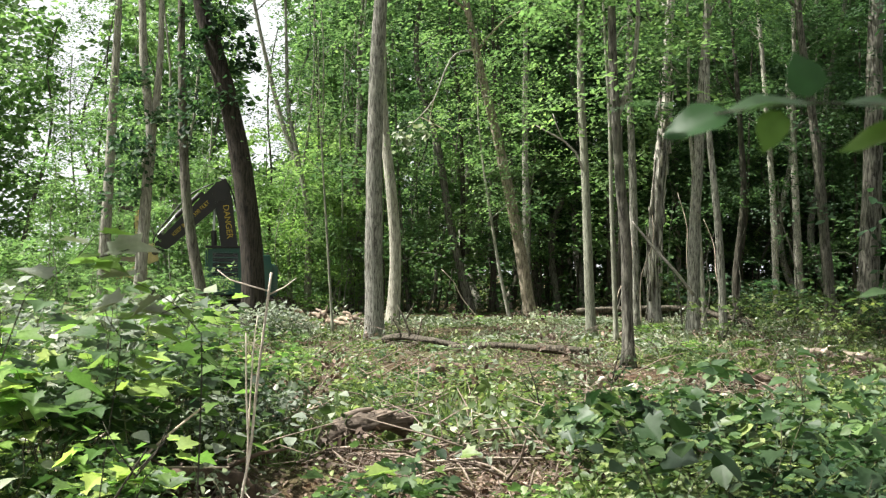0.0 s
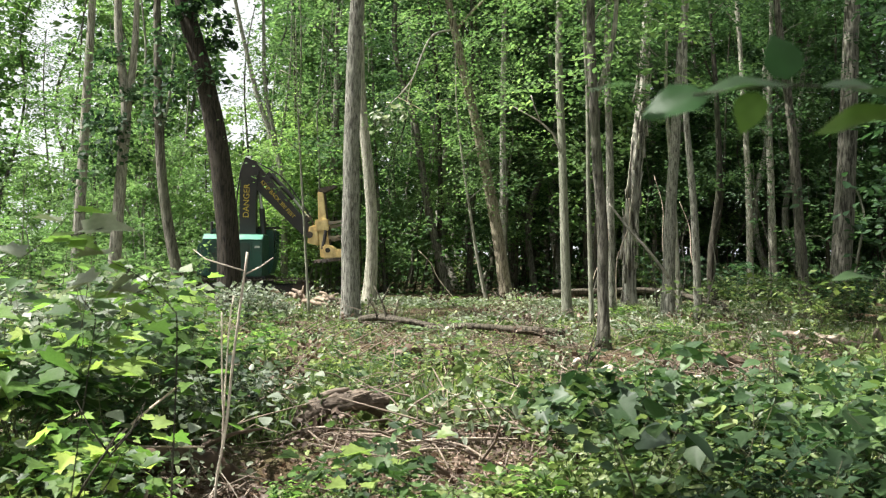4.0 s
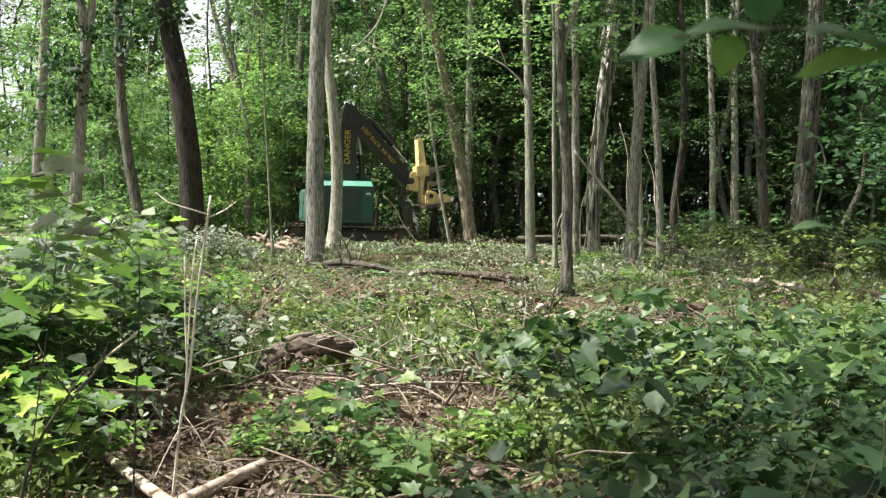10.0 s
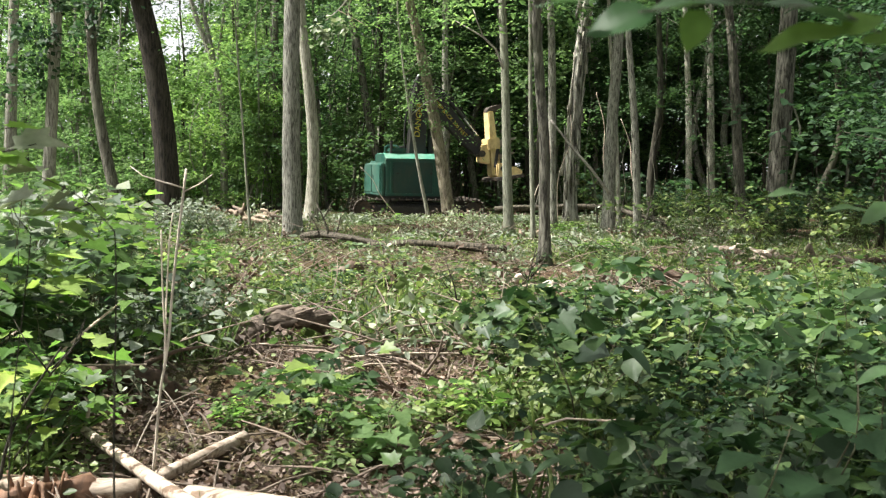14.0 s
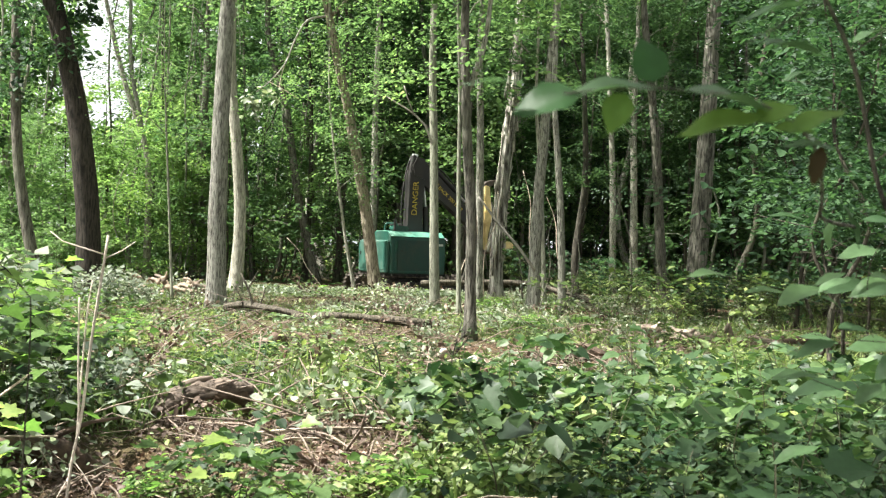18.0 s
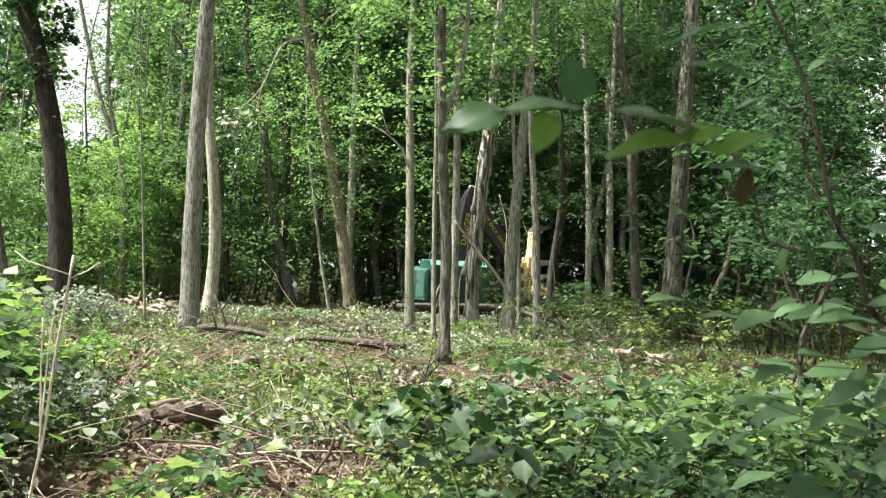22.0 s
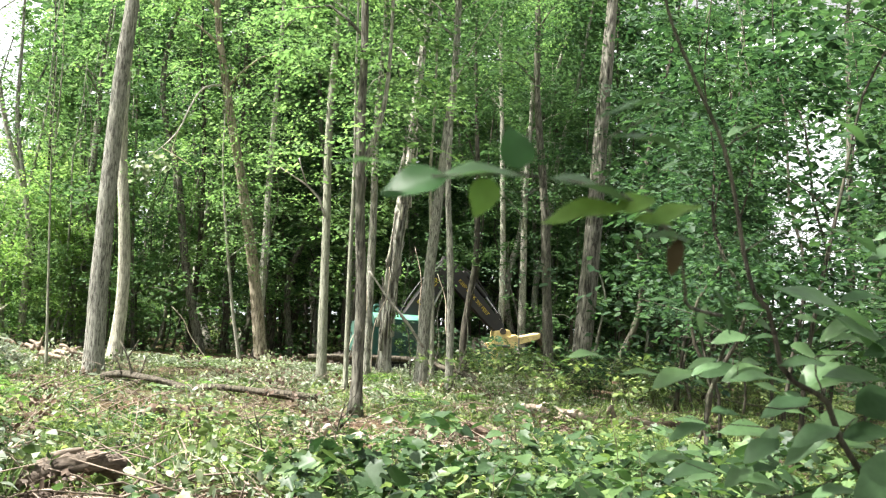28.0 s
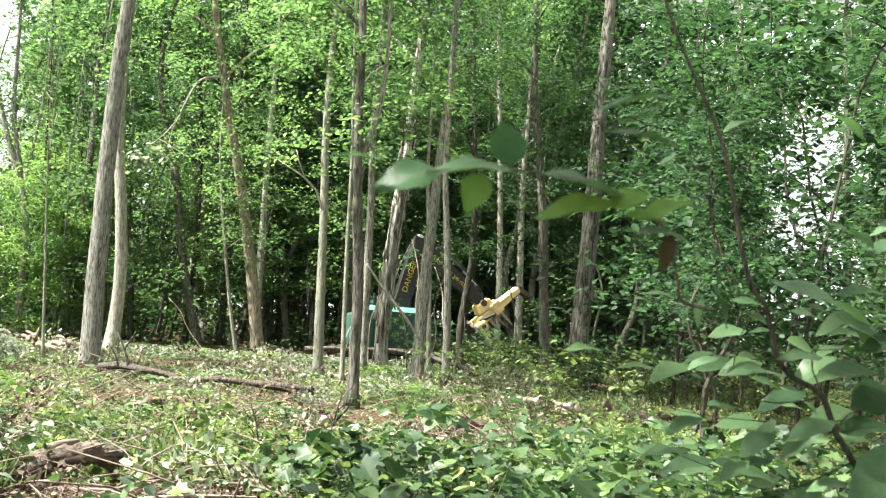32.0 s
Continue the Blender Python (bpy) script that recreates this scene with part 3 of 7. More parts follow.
tree("thin pale stem in a close group of trunks", 25.0, [(5.19, 0.0), (5.06, 2.47), (4.82, 5.19), (4.8, 7)], 0.12, 11, M_BARK_PALE, M_LEAF_CANOPY, leaves=35, size=0.12, seed=28, low=0.5, spread=1.3)
tree("slim grey trunk in a close group of stems", 22.7, [(5.13, 0.0), (5.0, 2.39), (4.78, 4.86), (4.75, 7)], 0.18, 12, M_BARK_GREY, M_LEAF_CANOPY, seed=29, low=0.55)
T_H4 = tree("dark crooked stem behind a group of trunks", 29.5, [(7.07, 0.0), (6.98, 1.2), (7.05, 2.0), (7.2, 3.65), (7.1, 6)], 0.23, 11, M_BARK_DARK, M_LEAF_CANOPY, seed=30, low=0.5)
T_I = tree("straight grey trunk deep in the stand", 39.5, [(10.9, 0.3), (10.75, 4.2), (10.45, 8.7), (10.1, 13)], 0.28, 17, M_BARK_GREY, M_LEAF_CANOPY, seed=31, low=0.55)
tree("pale broken trunk deep in the stand", 40.0, [(11.9, 0.4), (11.75, 4.6)], 0.36, 13, M_BARK_GREY, M_LEAF_CANOPY, seed=32, low=0.5)
T_J2 = tree("rough brown trunk beyond the shrubs", 30.0, [(9.8, 0.65), (9.4, 5.3), (8.95, 8.78), (8.78, 11.42)], 0.33, 16, M_BARK_BROWN, M_LEAF_LIGHT, seed=33, low=0.6)
T_K = tree("stout furrowed grey trunk at the edge of the shrubs", 28.5, [(10.26, 0.0), (10.41, 3.73), (10.55, 7.79), (10.63, 11.23)], 0.58, 18, M_BARK_FURROW, M_LEAF_LIGHT, seed=34, low=0.65, flare=0.25)
tree("brown trunk before the bright wood edge", 38.0, [(25.36, 2.49), (25.07, 8.61), (24.81, 13.37)], 0.40, 18, M_BARK_BROWN, M_LEAF_CANOPY, seed=35, low=0.5)
tree("pale birch trunk beyond the thicket", 30.0, [(21.42, 5.36), (21.28, 9.15), (21.06, 12.97)], 0.24, 17, M_BARK_PALE, M_LEAF_CANOPY, seed=36, low=0.6)
for _k, (_pts, _d, _m) in enumerate([([(-5.14, -0.2), (-5.28, 2.6), (-5.36, 5.1), (-5.3, 8.5)], 0.30, M_BARK_BROWN), ([(-5.70, -0.2), (-5.68, 3.1), (-5.5, 6.5)], 0.20, M_BARK_GREY), ([(-6.35, -0.2), (-6.9, 4.1), (-7.0, 7.5)], 0.13, M_BARK_SMALL), ([(-3.25, -0.2), (-3.55, 3.0), (-3.75, 6.0)], 0.16, M_BARK_BROWN),
                                    ([(-1.2, -0.2), (-1.1, 4.0), (-1.25, 8.0)], 0.24, M_BARK_DARK), ([(0.1, -0.2), (0.25, 4.0), (0.2, 8.5)], 0.28, M_BARK_DARK), ([(4.9, -0.2), (4.8, 4.0), (4.9, 8.0)], 0.26, M_BARK_DARK), ([(7.7, -0.2), (7.6, 4.0), (7.3, 8.0)], 0.22, M_BARK_BROWN)]):
    tree("slim straight trunk at the dark edge of the stand", 41.5 + 0.5 * (_k % 3), _pts, _d, 15, _m, M_LEAF_CANOPY, leaves=40, seed=80 + _k, low=0.55, group="slim trunks of the stand")
part("second_stem", tube("second_stem", [Vector((-0.25, 0, 4.0)), Vector((-0.02, 0.03, 4.6)), Vector((0.12, 0.05, 5.6)), Vector((0.1, 0.1, 7.5))], 0.055, 0.02, M_BARK_GREY, 8, 0.25, 0.15), None, T_E)

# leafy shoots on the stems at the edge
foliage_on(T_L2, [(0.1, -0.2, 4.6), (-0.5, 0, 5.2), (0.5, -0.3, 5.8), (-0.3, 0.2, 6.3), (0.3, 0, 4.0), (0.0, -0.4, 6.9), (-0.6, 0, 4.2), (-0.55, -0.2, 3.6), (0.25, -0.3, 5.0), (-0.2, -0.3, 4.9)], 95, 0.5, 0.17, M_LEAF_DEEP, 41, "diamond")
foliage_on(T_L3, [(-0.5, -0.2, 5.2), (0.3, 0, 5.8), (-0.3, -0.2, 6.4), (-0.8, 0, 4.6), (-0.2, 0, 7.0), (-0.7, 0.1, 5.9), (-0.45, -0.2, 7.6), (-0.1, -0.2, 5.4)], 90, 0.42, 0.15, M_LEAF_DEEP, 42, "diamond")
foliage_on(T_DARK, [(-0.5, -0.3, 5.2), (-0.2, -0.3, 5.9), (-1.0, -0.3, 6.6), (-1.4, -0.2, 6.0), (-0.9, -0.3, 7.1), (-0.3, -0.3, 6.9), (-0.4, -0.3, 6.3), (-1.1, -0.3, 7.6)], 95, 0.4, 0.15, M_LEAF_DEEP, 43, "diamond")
foliage_on(T_F, [(0.25, -0.3, 1.4), (0.3, -0.3, 1.0), (0.2, -0.3, 1.8)], 30, 0.22, 0.1, M_LEAF_LIGHT, 44)
# leafy boughs that hang into the clearing's edge
# many boughs take the lighter leaf colour in place of sunlit sprays
for _t, _n, _z0, _z1, _r, _m, _s in ((T_C, 16, 5.0, 10.5, 1.5, M_LEAF_LIGHT, 51), (T_CS, 9, 2.5, 7.5, 0.9, M_LEAF_LIGHT, 52), (T_C3, 12, 5.5, 12.0, 1.5, M_LEAF_LIGHT, 53), (T_D, 9, 5.0, 9.0, 1.1, M_LEAF_LIGHT, 54),
                                 (T_E, 8, 4.2, 7.0, 0.9, M_LEAF_LIGHT, 55), (T_E3, 10, 5.0, 9.5, 1.2, M_LEAF_CANOPY, 56), (T_F, 10, 5.0, 9.5, 1.3, M_LEAF_CANOPY, 57), (T_H1, 9, 5.0, 9.0, 1.2, M_LEAF_CANOPY, 58),
                                 (T_H4, 8, 3.0, 8.0, 1.3, M_LEAF_CANOPY, 59), (T_I, 10, 4.5, 11.0, 1.8, M_LEAF_CANOPY, 60), (T_J2, 13, 3.5, 11.0, 1.6, M_LEAF_DEEP, 61), (T_K, 12, 4.5, 11.5, 1.8, M_LEAF_DEEP, 62),
                                 (T_L1, 9, 5.5, 11.0, 1.6, M_LEAF_LIGHT, 63), (T_Y, 8, 2.5, 5.5, 1.4, M_LEAF_LIGHT, 64), (T_B, 6, 7.0, 10.0, 1.3, M_LEAF_LIGHT, 65)):
    _g = np.random.default_rng(_s)
    _spots = [(_g.normal(0, _r * 0.75) - 0.05 * _z1, _g.normal(0, _r * 0.6), _g.uniform(_z0, _z1)) for _ in range(2 * _n)]
    foliage_on(_t, _spots, 66, 0.9, 0.112, _m, _s, "diamond", "foliage", 0.09, 0.36)

def bark_strips(ob, pts, n, seed):
    """Long loose plates of bark that stand off the trunk."""
    rng = np.random.default_rng(seed)
    for k in range(n):
        z0 = rng.uniform(0.2, 6.0)
        ln = rng.uniform(0.7, 1.8)
        a = rng.uniform(math.pi, 2 * math.pi)
        line = []
        for q in (0.0, 0.35, 0.7, 1.0):
            z = z0 + ln * q
            x = np.interp(z, [p[1] for p in pts], [p[0] for p in pts]) - pts[0][0]
            r = 0.19 + (0.05 if q in (0.0, 1.0) else 0.0) * rng.uniform(0.3, 1.5)
            line.append(Vector((x + r * math.cos(a), r * math.sin(a), z)))
        part("bark_strip", tube("bark_strip", line, 0.045, 0.02, M_BARK_SHAG, 5, 0.2, 0.5, k), None, ob)


bark_strips(T_F, [(4.4, 0.0), (4.38, 1.6), (4.44, 3.3), (4.67, 6.16), (4.8, 8.5)], 26, 71)
BROKEN = [(-0.42, 33.2, 8.75), (-1.15, 33.0, 8.52), (-1.53, 33.0, 7.84), (-1.81, 33.0, 7.09), (-2.28, 33.0, 6.50), (-2.67, 33.0, 6.16)]
bare_branch(T_C, BROKEN, 0.04, M_WOOD_SILVER, "broken hanging branch with torn leaves")
for _p in (((BROKEN[3][0], 33.0, BROKEN[3][2]), (BROKEN[3][0] - 0.15, 33.0, BROKEN[3][2] - 0.7), (BROKEN[3][0] + 0.1, 33.0, BROKEN[3][2] - 1.1)), ((BROKEN[4][0], 33.0, BROKEN[4][2]), (BROKEN[4][0] + 0.5, 33.0, BROKEN[4][2] - 0.25), (BROKEN[4][0] + 0.95, 33.0, BROKEN[4][2] - 0.5))):
    bare_branch(T_C, _p, 0.014, M_WOOD_PALE)
foliage_on(T_C, [tuple(Vector((BROKEN[5][0] + u, 33.0, BROKEN[5][2] + w)) - T_C.matrix_basis.translation) for u, w in ((0, 0), (-0.3, -0.25), (0.15, -0.4), (-0.1, -0.6), (0.6, -0.1))], 16, 0.3, 0.2, M_LEAF_PALE, 46, "oval", "torn_leaves")


def stand_tree(name, label, category, group, height, diam, low, spread, n_limbs, per, size, bark_m, leaf_m, seed, form="tri"):
    """One woodland tree at the origin, to be copied."""
    rng = np.random.default_rng(seed)
    ob = thing(name, label, category, group)
    pts, x, y = [], 0.0, 0.0
    for k in range(7):
        pts.append(Vector((x, y, -0.2 + (height + 0.2) * k / 6)))
        x += rng.normal(0, 0.03 * height)
        y += rng.normal(0, 0.03 * height)
    c = curve_points(pts, 0.5)
    r = [max(diam / 2 * (1 - 0.8 * p.z / height), 0.01) for p in c]
    v, f = tube_arrays(c, r, 9, 0.1, seed, 0.3)
    part("trunk", mesh_of("trunk", v, f, bark_m, True), None, ob)
    spots = []
    for k in range(n_limbs):
        h = low + (0.98 - low) * (k + 0.5) / n_limbs
        i = min(int(h * (len(c) - 1)), len(c) - 1)
        a = rng.uniform(0, 2 * math.pi)
        ln = spread * rng.uniform(0.5, 1.1) * (1.25 - 0.75 * (h - low) / (1 - low))
        p0, e = c[i], Vector((math.cos(a), math.sin(a), 0))
        p1 = p0 + e * ln * 0.5 + Vector((0, 0, ln * 0.28))
        p2 = p0 + e * ln + Vector((0, 0, ln * rng.uniform(0.1, 0.45)))
        if k % (3 if height > 12 else 5) == 0:
            part("limb", tube("limb", [p0, p1, p2], max(r[i] * 0.4, 0.012), 0.008, bark_m, 5, 0.5), None, ob)
        for q in (0.35, 0.6, 0.8, 1.0, 1.1):
            s = p0.lerp(p2, q) + Vector((0, 0, ln * 0.1 * (1 - q)))
            for _ in range(2):
                spots.append(tuple(s + Vector((rng.normal(0, 0.22 * ln), rng.normal(0, 0.22 * ln), rng.normal(0, 0.16 * ln)))))
    P, N, D, S = sprays(rng, spots, per, 0.36 * spread, size)
    part("crown", leaf_mesh("crown", P, N, D, S, form, leaf_m), None, ob)
    return ob


def wooded(samples, seed, keep):
    """Random places in the wood, not too close to each other."""
    rng = np.random.default_rng(seed)
    out = []
    for _ in range(samples * 30):
        if len(out) >= samples:
            break
        a, d = rng.uniform(-46, 40), rng.uniform(18, 78)
        x, y = d * math.tan(radians(a)) * -1 * -1, d
        if not keep(x, y, rng):
            continue
        if any((x - u) ** 2 + (y - w) ** 2 < 3.0 for u, w in out):
            continue
        out.append((x, y))
    return out


def sky_gap(a, e):
    """Openings in the wood through which the bright sky shows: direction and elevation."""
    return (abs(a + 0.22) < 0.035 and e > 0.12) or (abs(a + 0.388) < 0.03 and e > 0.085) or (abs(a - 0.553) < 0.055 and 0.05 < e < 0.21)


def deep_wood(x, y, rng):
    if y < 40.5 and -15 < x < 14:
        return False
    if y < 37 and 0 < x < 0.85 * y or sky_gap(math.atan2(x, y), 0.19) or sky_gap(math.atan2(x, y), 0.1):
        return False
    if x > 0.47 * y and rng.uniform() < 0.45:
        return False
    if y < 33 and x < 14:
        return x < -0.52 * y and y > 30
    if x < -0.03 * y:                             # brighter, thinner edge of the wood
        return y > 58 and rng.uniform() < (0.16 if x > -0.45 * y else 0.0)
    return abs(x) < 0.95 * y


TALL = [
    stand_tree("woodland_tree", "tall slender woodland tree with a leafy crown", "tree", "background forest trees", 18, 0.30, 0.36, 2.9, 15, 23, 0.22, M_BARK_GREY, M_LEAF_CANOPY, 101),
    stand_tree("woodland_tree", "tall dark woodland tree with a leafy crown", "tree", "background forest trees", 17, 0.26, 0.30, 2.6, 15, 23, 0.215, M_BARK_DARK, M_LEAF_DEEP, 102),
    stand_tree("woodland_tree", "tall brown woodland tree with a light crown", "tree", "background forest trees", 19, 0.34, 0.40, 3.1, 15, 23, 0.22, M_BARK_BROWN, M_LEAF_LIGHT, 103),
]
UNDER = [
    stand_tree("understorey_tree", "slim understorey tree with layered green leaves", "tree", "understorey trees", 9, 0.10, 0.16, 2.0, 12, 22, 0.17, M_BARK_SMALL, M_LEAF_CANOPY, 111),
    stand_tree("understorey_tree", "slim understorey tree with bright layered leaves", "tree", "understorey trees", 8, 0.09, 0.14, 1.9, 12, 22, 0.17, M_BARK_SMALL, M_LEAF_LIGHT, 112),
    stand_tree("understorey_tree", "thin dark sapling with sparse deep green leaves", "tree", "understorey trees", 10, 0.11, 0.25, 1.7, 12, 22, 0.15, M_BARK_DARK, M_LEAF_DEEP, 113),
]


def spread_copies(sources, spots, seed, lo, hi, light=-1):
    rng = np.random.default_rng(seed)
    used = [False] * len(sources)
    for n, (x, y) in enumerate(spots):
        k = int(rng.integers(len(sources)))
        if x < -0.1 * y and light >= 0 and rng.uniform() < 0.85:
            k = light                            # sunlight of the left edge put into paler leaves
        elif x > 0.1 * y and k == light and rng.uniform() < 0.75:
            k = 0                                # shade of the deep stand put into darker leaves
        # far right: shade again by leaf colour, the darkest crowns
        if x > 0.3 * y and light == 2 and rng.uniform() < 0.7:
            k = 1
        m = Matrix.Translation((x, y, gz(x, y))) @ Matrix.Rotation(rng.uniform(0, 6.28), 4, "Z") @ Matrix.Scale(rng.uniform(lo, hi), 4)
        if not used[k]:
            used[k] = True
            sources[k].matrix_basis = m
        else:
            copy_thing_scaled(sources[k], m)


def copy_thing_scaled(ob, m):
    """A copy at a pose that carries its own size."""
    keep = ob.matrix_basis.copy()
    ob.matrix_basis = Matrix.Identity(4)
    made = copy_thing(ob, m)
    ob.matrix_basis = keep
    return made


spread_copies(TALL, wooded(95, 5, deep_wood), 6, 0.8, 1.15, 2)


def under_wood(x, y, rng):
    if -15 < x < 14 and y < 39.5:
        return False
    if x < 12.5 and y < 34 or sky_gap(math.atan2(x, y), 0.15) or sky_gap(math.atan2(x, y), 0.1):
        return False
    if x < -0.12 * y:
        return rng.uniform() < (0.4 if x > -0.5 * y else 0.1)
    if x > 0.47 * y and rng.uniform() < 0.2:
        return False
    return abs(x) < 0.95 * y and y < 66


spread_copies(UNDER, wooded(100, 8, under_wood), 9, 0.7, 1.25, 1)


def high_wood(x, y, rng):
    return 42 < y < 66 and 0.02 * y < x < 0.5 * y


# trunks stand in view; the crowns above it are added to shade the wood
HIGH = [
    stand_tree("woodland_tree", "tall dark trunk with a high spreading crown", "tree", "background forest trees", 20, 0.36, 0.52, 4.2, 15, 30, 0.27, M_BARK_DARK, M_LEAF_CANOPY, 104),
    stand_tree("woodland_tree", "tall brown trunk with a high spreading crown", "tree", "background forest trees", 21, 0.30, 0.50, 4.0, 15, 30, 0.27, M_BARK_BROWN, M_LEAF_CANOPY, 105),
]
spread_copies(HIGH, wooded(10, 21, high_wood), 22, 0.85, 1.1)
# unseen trees behind and beside the camera, some added for their shade
for _x, _y, _k in ((7.5, -2.5, 0), (4.0, -6.5, 1), (-9.0, -9.0, 2), (11.0, 4.0, 1), (-6.0, -1.5, 0), (-13.0, -2.0, 0), (13.0, -6.0, 2), (-2.0, -12.0, 0), (14.5, 9.0, 2), (-7.4, -1.2, 2)):
    copy_thing_scaled(TALL[_k], Matrix.Translation((_x, _y, gz(_x, _y))) @ Matrix.Rotation(_x, 4, "Z"))


# two more trees added out of view, to shade the near leaves
copy_thing_scaled(TALL[1], Matrix.Translation((-2.9, 2.3, gz(-2.9, 2.3))) @ Matrix.Rotation(0.6, 4, "Z") @ Matrix.Scale(0.78, 4))
copy_thing_scaled(TALL[2], Matrix.Translation((-4.8, 0.8, gz(-4.8, 0.8))) @ Matrix.Rotation(1.2, 4, "Z") @ Matrix.Scale(1.1, 4))
for _k, (_a, _d) in enumerate([(-0.475, 63), (-0.445, 66), (-0.345, 64), (-0.32, 68), (-0.295, 62), (-0.275, 67), (-0.51, 66), (-0.18, 66), (-0.15, 62)]):
    _x, _y = _d * math.sin(_a), _d * math.cos(_a)
    copy_thing_scaled(TALL[2], Matrix.Translation((_x, _y, gz(_x, _y))) @ Matrix.Rotation(2.1 * _k, 4, "Z") @ Matrix.Scale(0.85 + 0.04 * (_k % 5), 4))


# the thicket beside the clearing, and the wood edge with sunlight in its leaf colour
_g = np.random.default_rng(15)
for _k in range(15):
    _y = _g.uniform(10, 27)
    _x = _y * (_g.uniform(0.46, 0.55) if _k % 3 else _g.uniform(0.70, 0.80))
    copy_thing_scaled(UNDER[2 if _k % 3 else 0], Matrix.Translation((_x, _y, gz(_x, _y))) @ Matrix.Rotation(_k, 4, "Z") @ Matrix.Scale(_g.uniform(0.5, 0.95), 4))
for _k in range(12):
    _y = _g.uniform(30, 50)
    _x = -_y * _g.uniform(0.30, 0.62)
    copy_thing_scaled(UNDER[1], Matrix.Translation((_x, _y, gz(_x, _y))) @ Matrix.Rotation(_k, 4, "Z") @ Matrix.Scale(_g.uniform(0.45, 0.9), 4))
for _k in range(14):
    _y = _g.uniform(41, 54)
    _x = -_y * _g.uniform(0.09, 0.29)
    copy_thing_scaled(UNDER[1], Matrix.Translation((_x, _y, gz(_x, _y))) @ Matrix.Rotation(_k * 1.3, 4, "Z") @ Matrix.Scale(_g.uniform(0.5, 0.8), 4))


def pole_tree(seed):
    """A thin, nearly bare pole of the crowded stand."""
    rng = np.random.default_rng(seed)
    ob = thing("pole_sapling", "thin bare pole in the crowded stand", "tree", "thin poles of the stand")
    h = 11.0
    pts, x, y = [], 0.0, 0.0
    for k in range(7):
        pts.append(Vector((x, y, -0.2 + h * k / 6)))
        x += rng.normal(0, 0.16)
        y += rng.normal(0, 0.16)
    m = (M_BARK_BROWN, M_BARK_DARK, M_BARK_SMALL, M_BARK_DARK)[seed % 4]
    part("trunk", tube("trunk", pts, 0.065, 0.02, m, 6, 0.7, 0.15, seed), None, ob)
    spots = [tuple(pts[int(rng.integers(3, 7))] + Vector(rng.normal(0, 0.6, 3))) for _ in range(9)]
    P, N, D, S = sprays(rng, spots, 30, 0.75, 0.12)
    part("crown", leaf_mesh("crown", P, N, D, S, "tri", M_LEAF_CANOPY), None, ob)
    return ob


POLES = [pole_tree(k) for k in (400, 401, 402, 403)]


def pole_wood(x, y, rng):
    return 39.5 < y < 62 and -0.42 * y < x < 0.62 * y


spread_copies(POLES, wooded(112, 12, pole_wood), 13, 0.7, 1.5)


def far_woods(sunny):
    """The leaf mass of the woods beyond, too far to tell its trees apart."""
    rng = np.random.default_rng(78 if sunny else 77)
    P = []
    while len(P) < (3000 if sunny else 2800):
        a, d = radians(rng.uniform(-52, -6) if sunny else rng.uniform(-10, 50)), rng.uniform(62, 98)
        x, y = d * math.sin(a), d * math.cos(a)
        top = 30.0 + 3 * noise.noise((a * 9, 2.0, 0.5))
        if a < -0.13:                                   # open sky over the lower wood edge
            top = 27 + 6 * noise.noise((a * 9, 5.0, 0.5))
        if a > 0.40:
            top = 27 + 8 * noise.noise((a * 16, 5.0, 0.5))
        z = rng.uniform(0, 1) ** 0.9 * max(top, 4)
        if sky_gap(a, z / d) or noise.noise((a * 40, z * 0.35, d * 0.02)) > (0.42 if sunny else 0.36 if a < 0.37 else 0.16) and z > 5:
            continue
        P.append((x, y, z))
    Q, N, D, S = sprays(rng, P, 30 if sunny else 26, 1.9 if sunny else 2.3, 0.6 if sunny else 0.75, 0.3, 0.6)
    # sunny woods get their light by the paler leaf colour
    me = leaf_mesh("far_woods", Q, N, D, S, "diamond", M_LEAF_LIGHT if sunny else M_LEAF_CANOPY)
    tagged(new("far_woods", me), "light green woods in the distance before a white sky" if sunny else "dense dark green woods in the distance", "woods", kind="stuff")


far_woods(False)
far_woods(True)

# understorey with large, layered leaves close to the shrubs
LAYERED = [stand_tree("understorey_tree", "understorey maple with broad layers of soft green leaves", "tree", "understorey trees", 8.5, 0.10, 0.28, 2.4, 11, 24, 0.20, M_BARK_DARK, m, 130 + k, "diamond") for k, m in enumerate((M_LEAF_CANOPY, M_LEAF_LIGHT))]


def layer_wood(x, y, rng):
    return 40.0 < y < 54 and -0.03 * y < x < 0.46 * y


spread_copies(LAYERED, wooded(34, 31, layer_wood), 32, 0.75, 1.15)
# light-leaved copies brighten the wood behind the left trunks
for _k, (_x, _y, _s) in enumerate([(-3.2, 41.5, 0.8), (-4.4, 43.0, 0.9), (-2.2, 42.5, 0.7), (-6.4, 42.5, 0.8), (-5.4, 40.8, 0.6)]):
    copy_thing_scaled(LAYERED[1], Matrix.Translation((_x, _y, gz(_x, _y))) @ Matrix.Rotation(2.3 * _k, 4, "Z") @ Matrix.Scale(_s, 4))
# leaf colour made bright to look sunlit
EDGE = stand_tree("understorey_tree", "young tree with sunlight in its yellow-green leaf colour", "tree", "understorey trees", 7.5, 0.08, 0.12, 1.9, 12, 22, 0.17, M_BARK_SMALL, M_LEAF_EDGE, 140, "diamond")
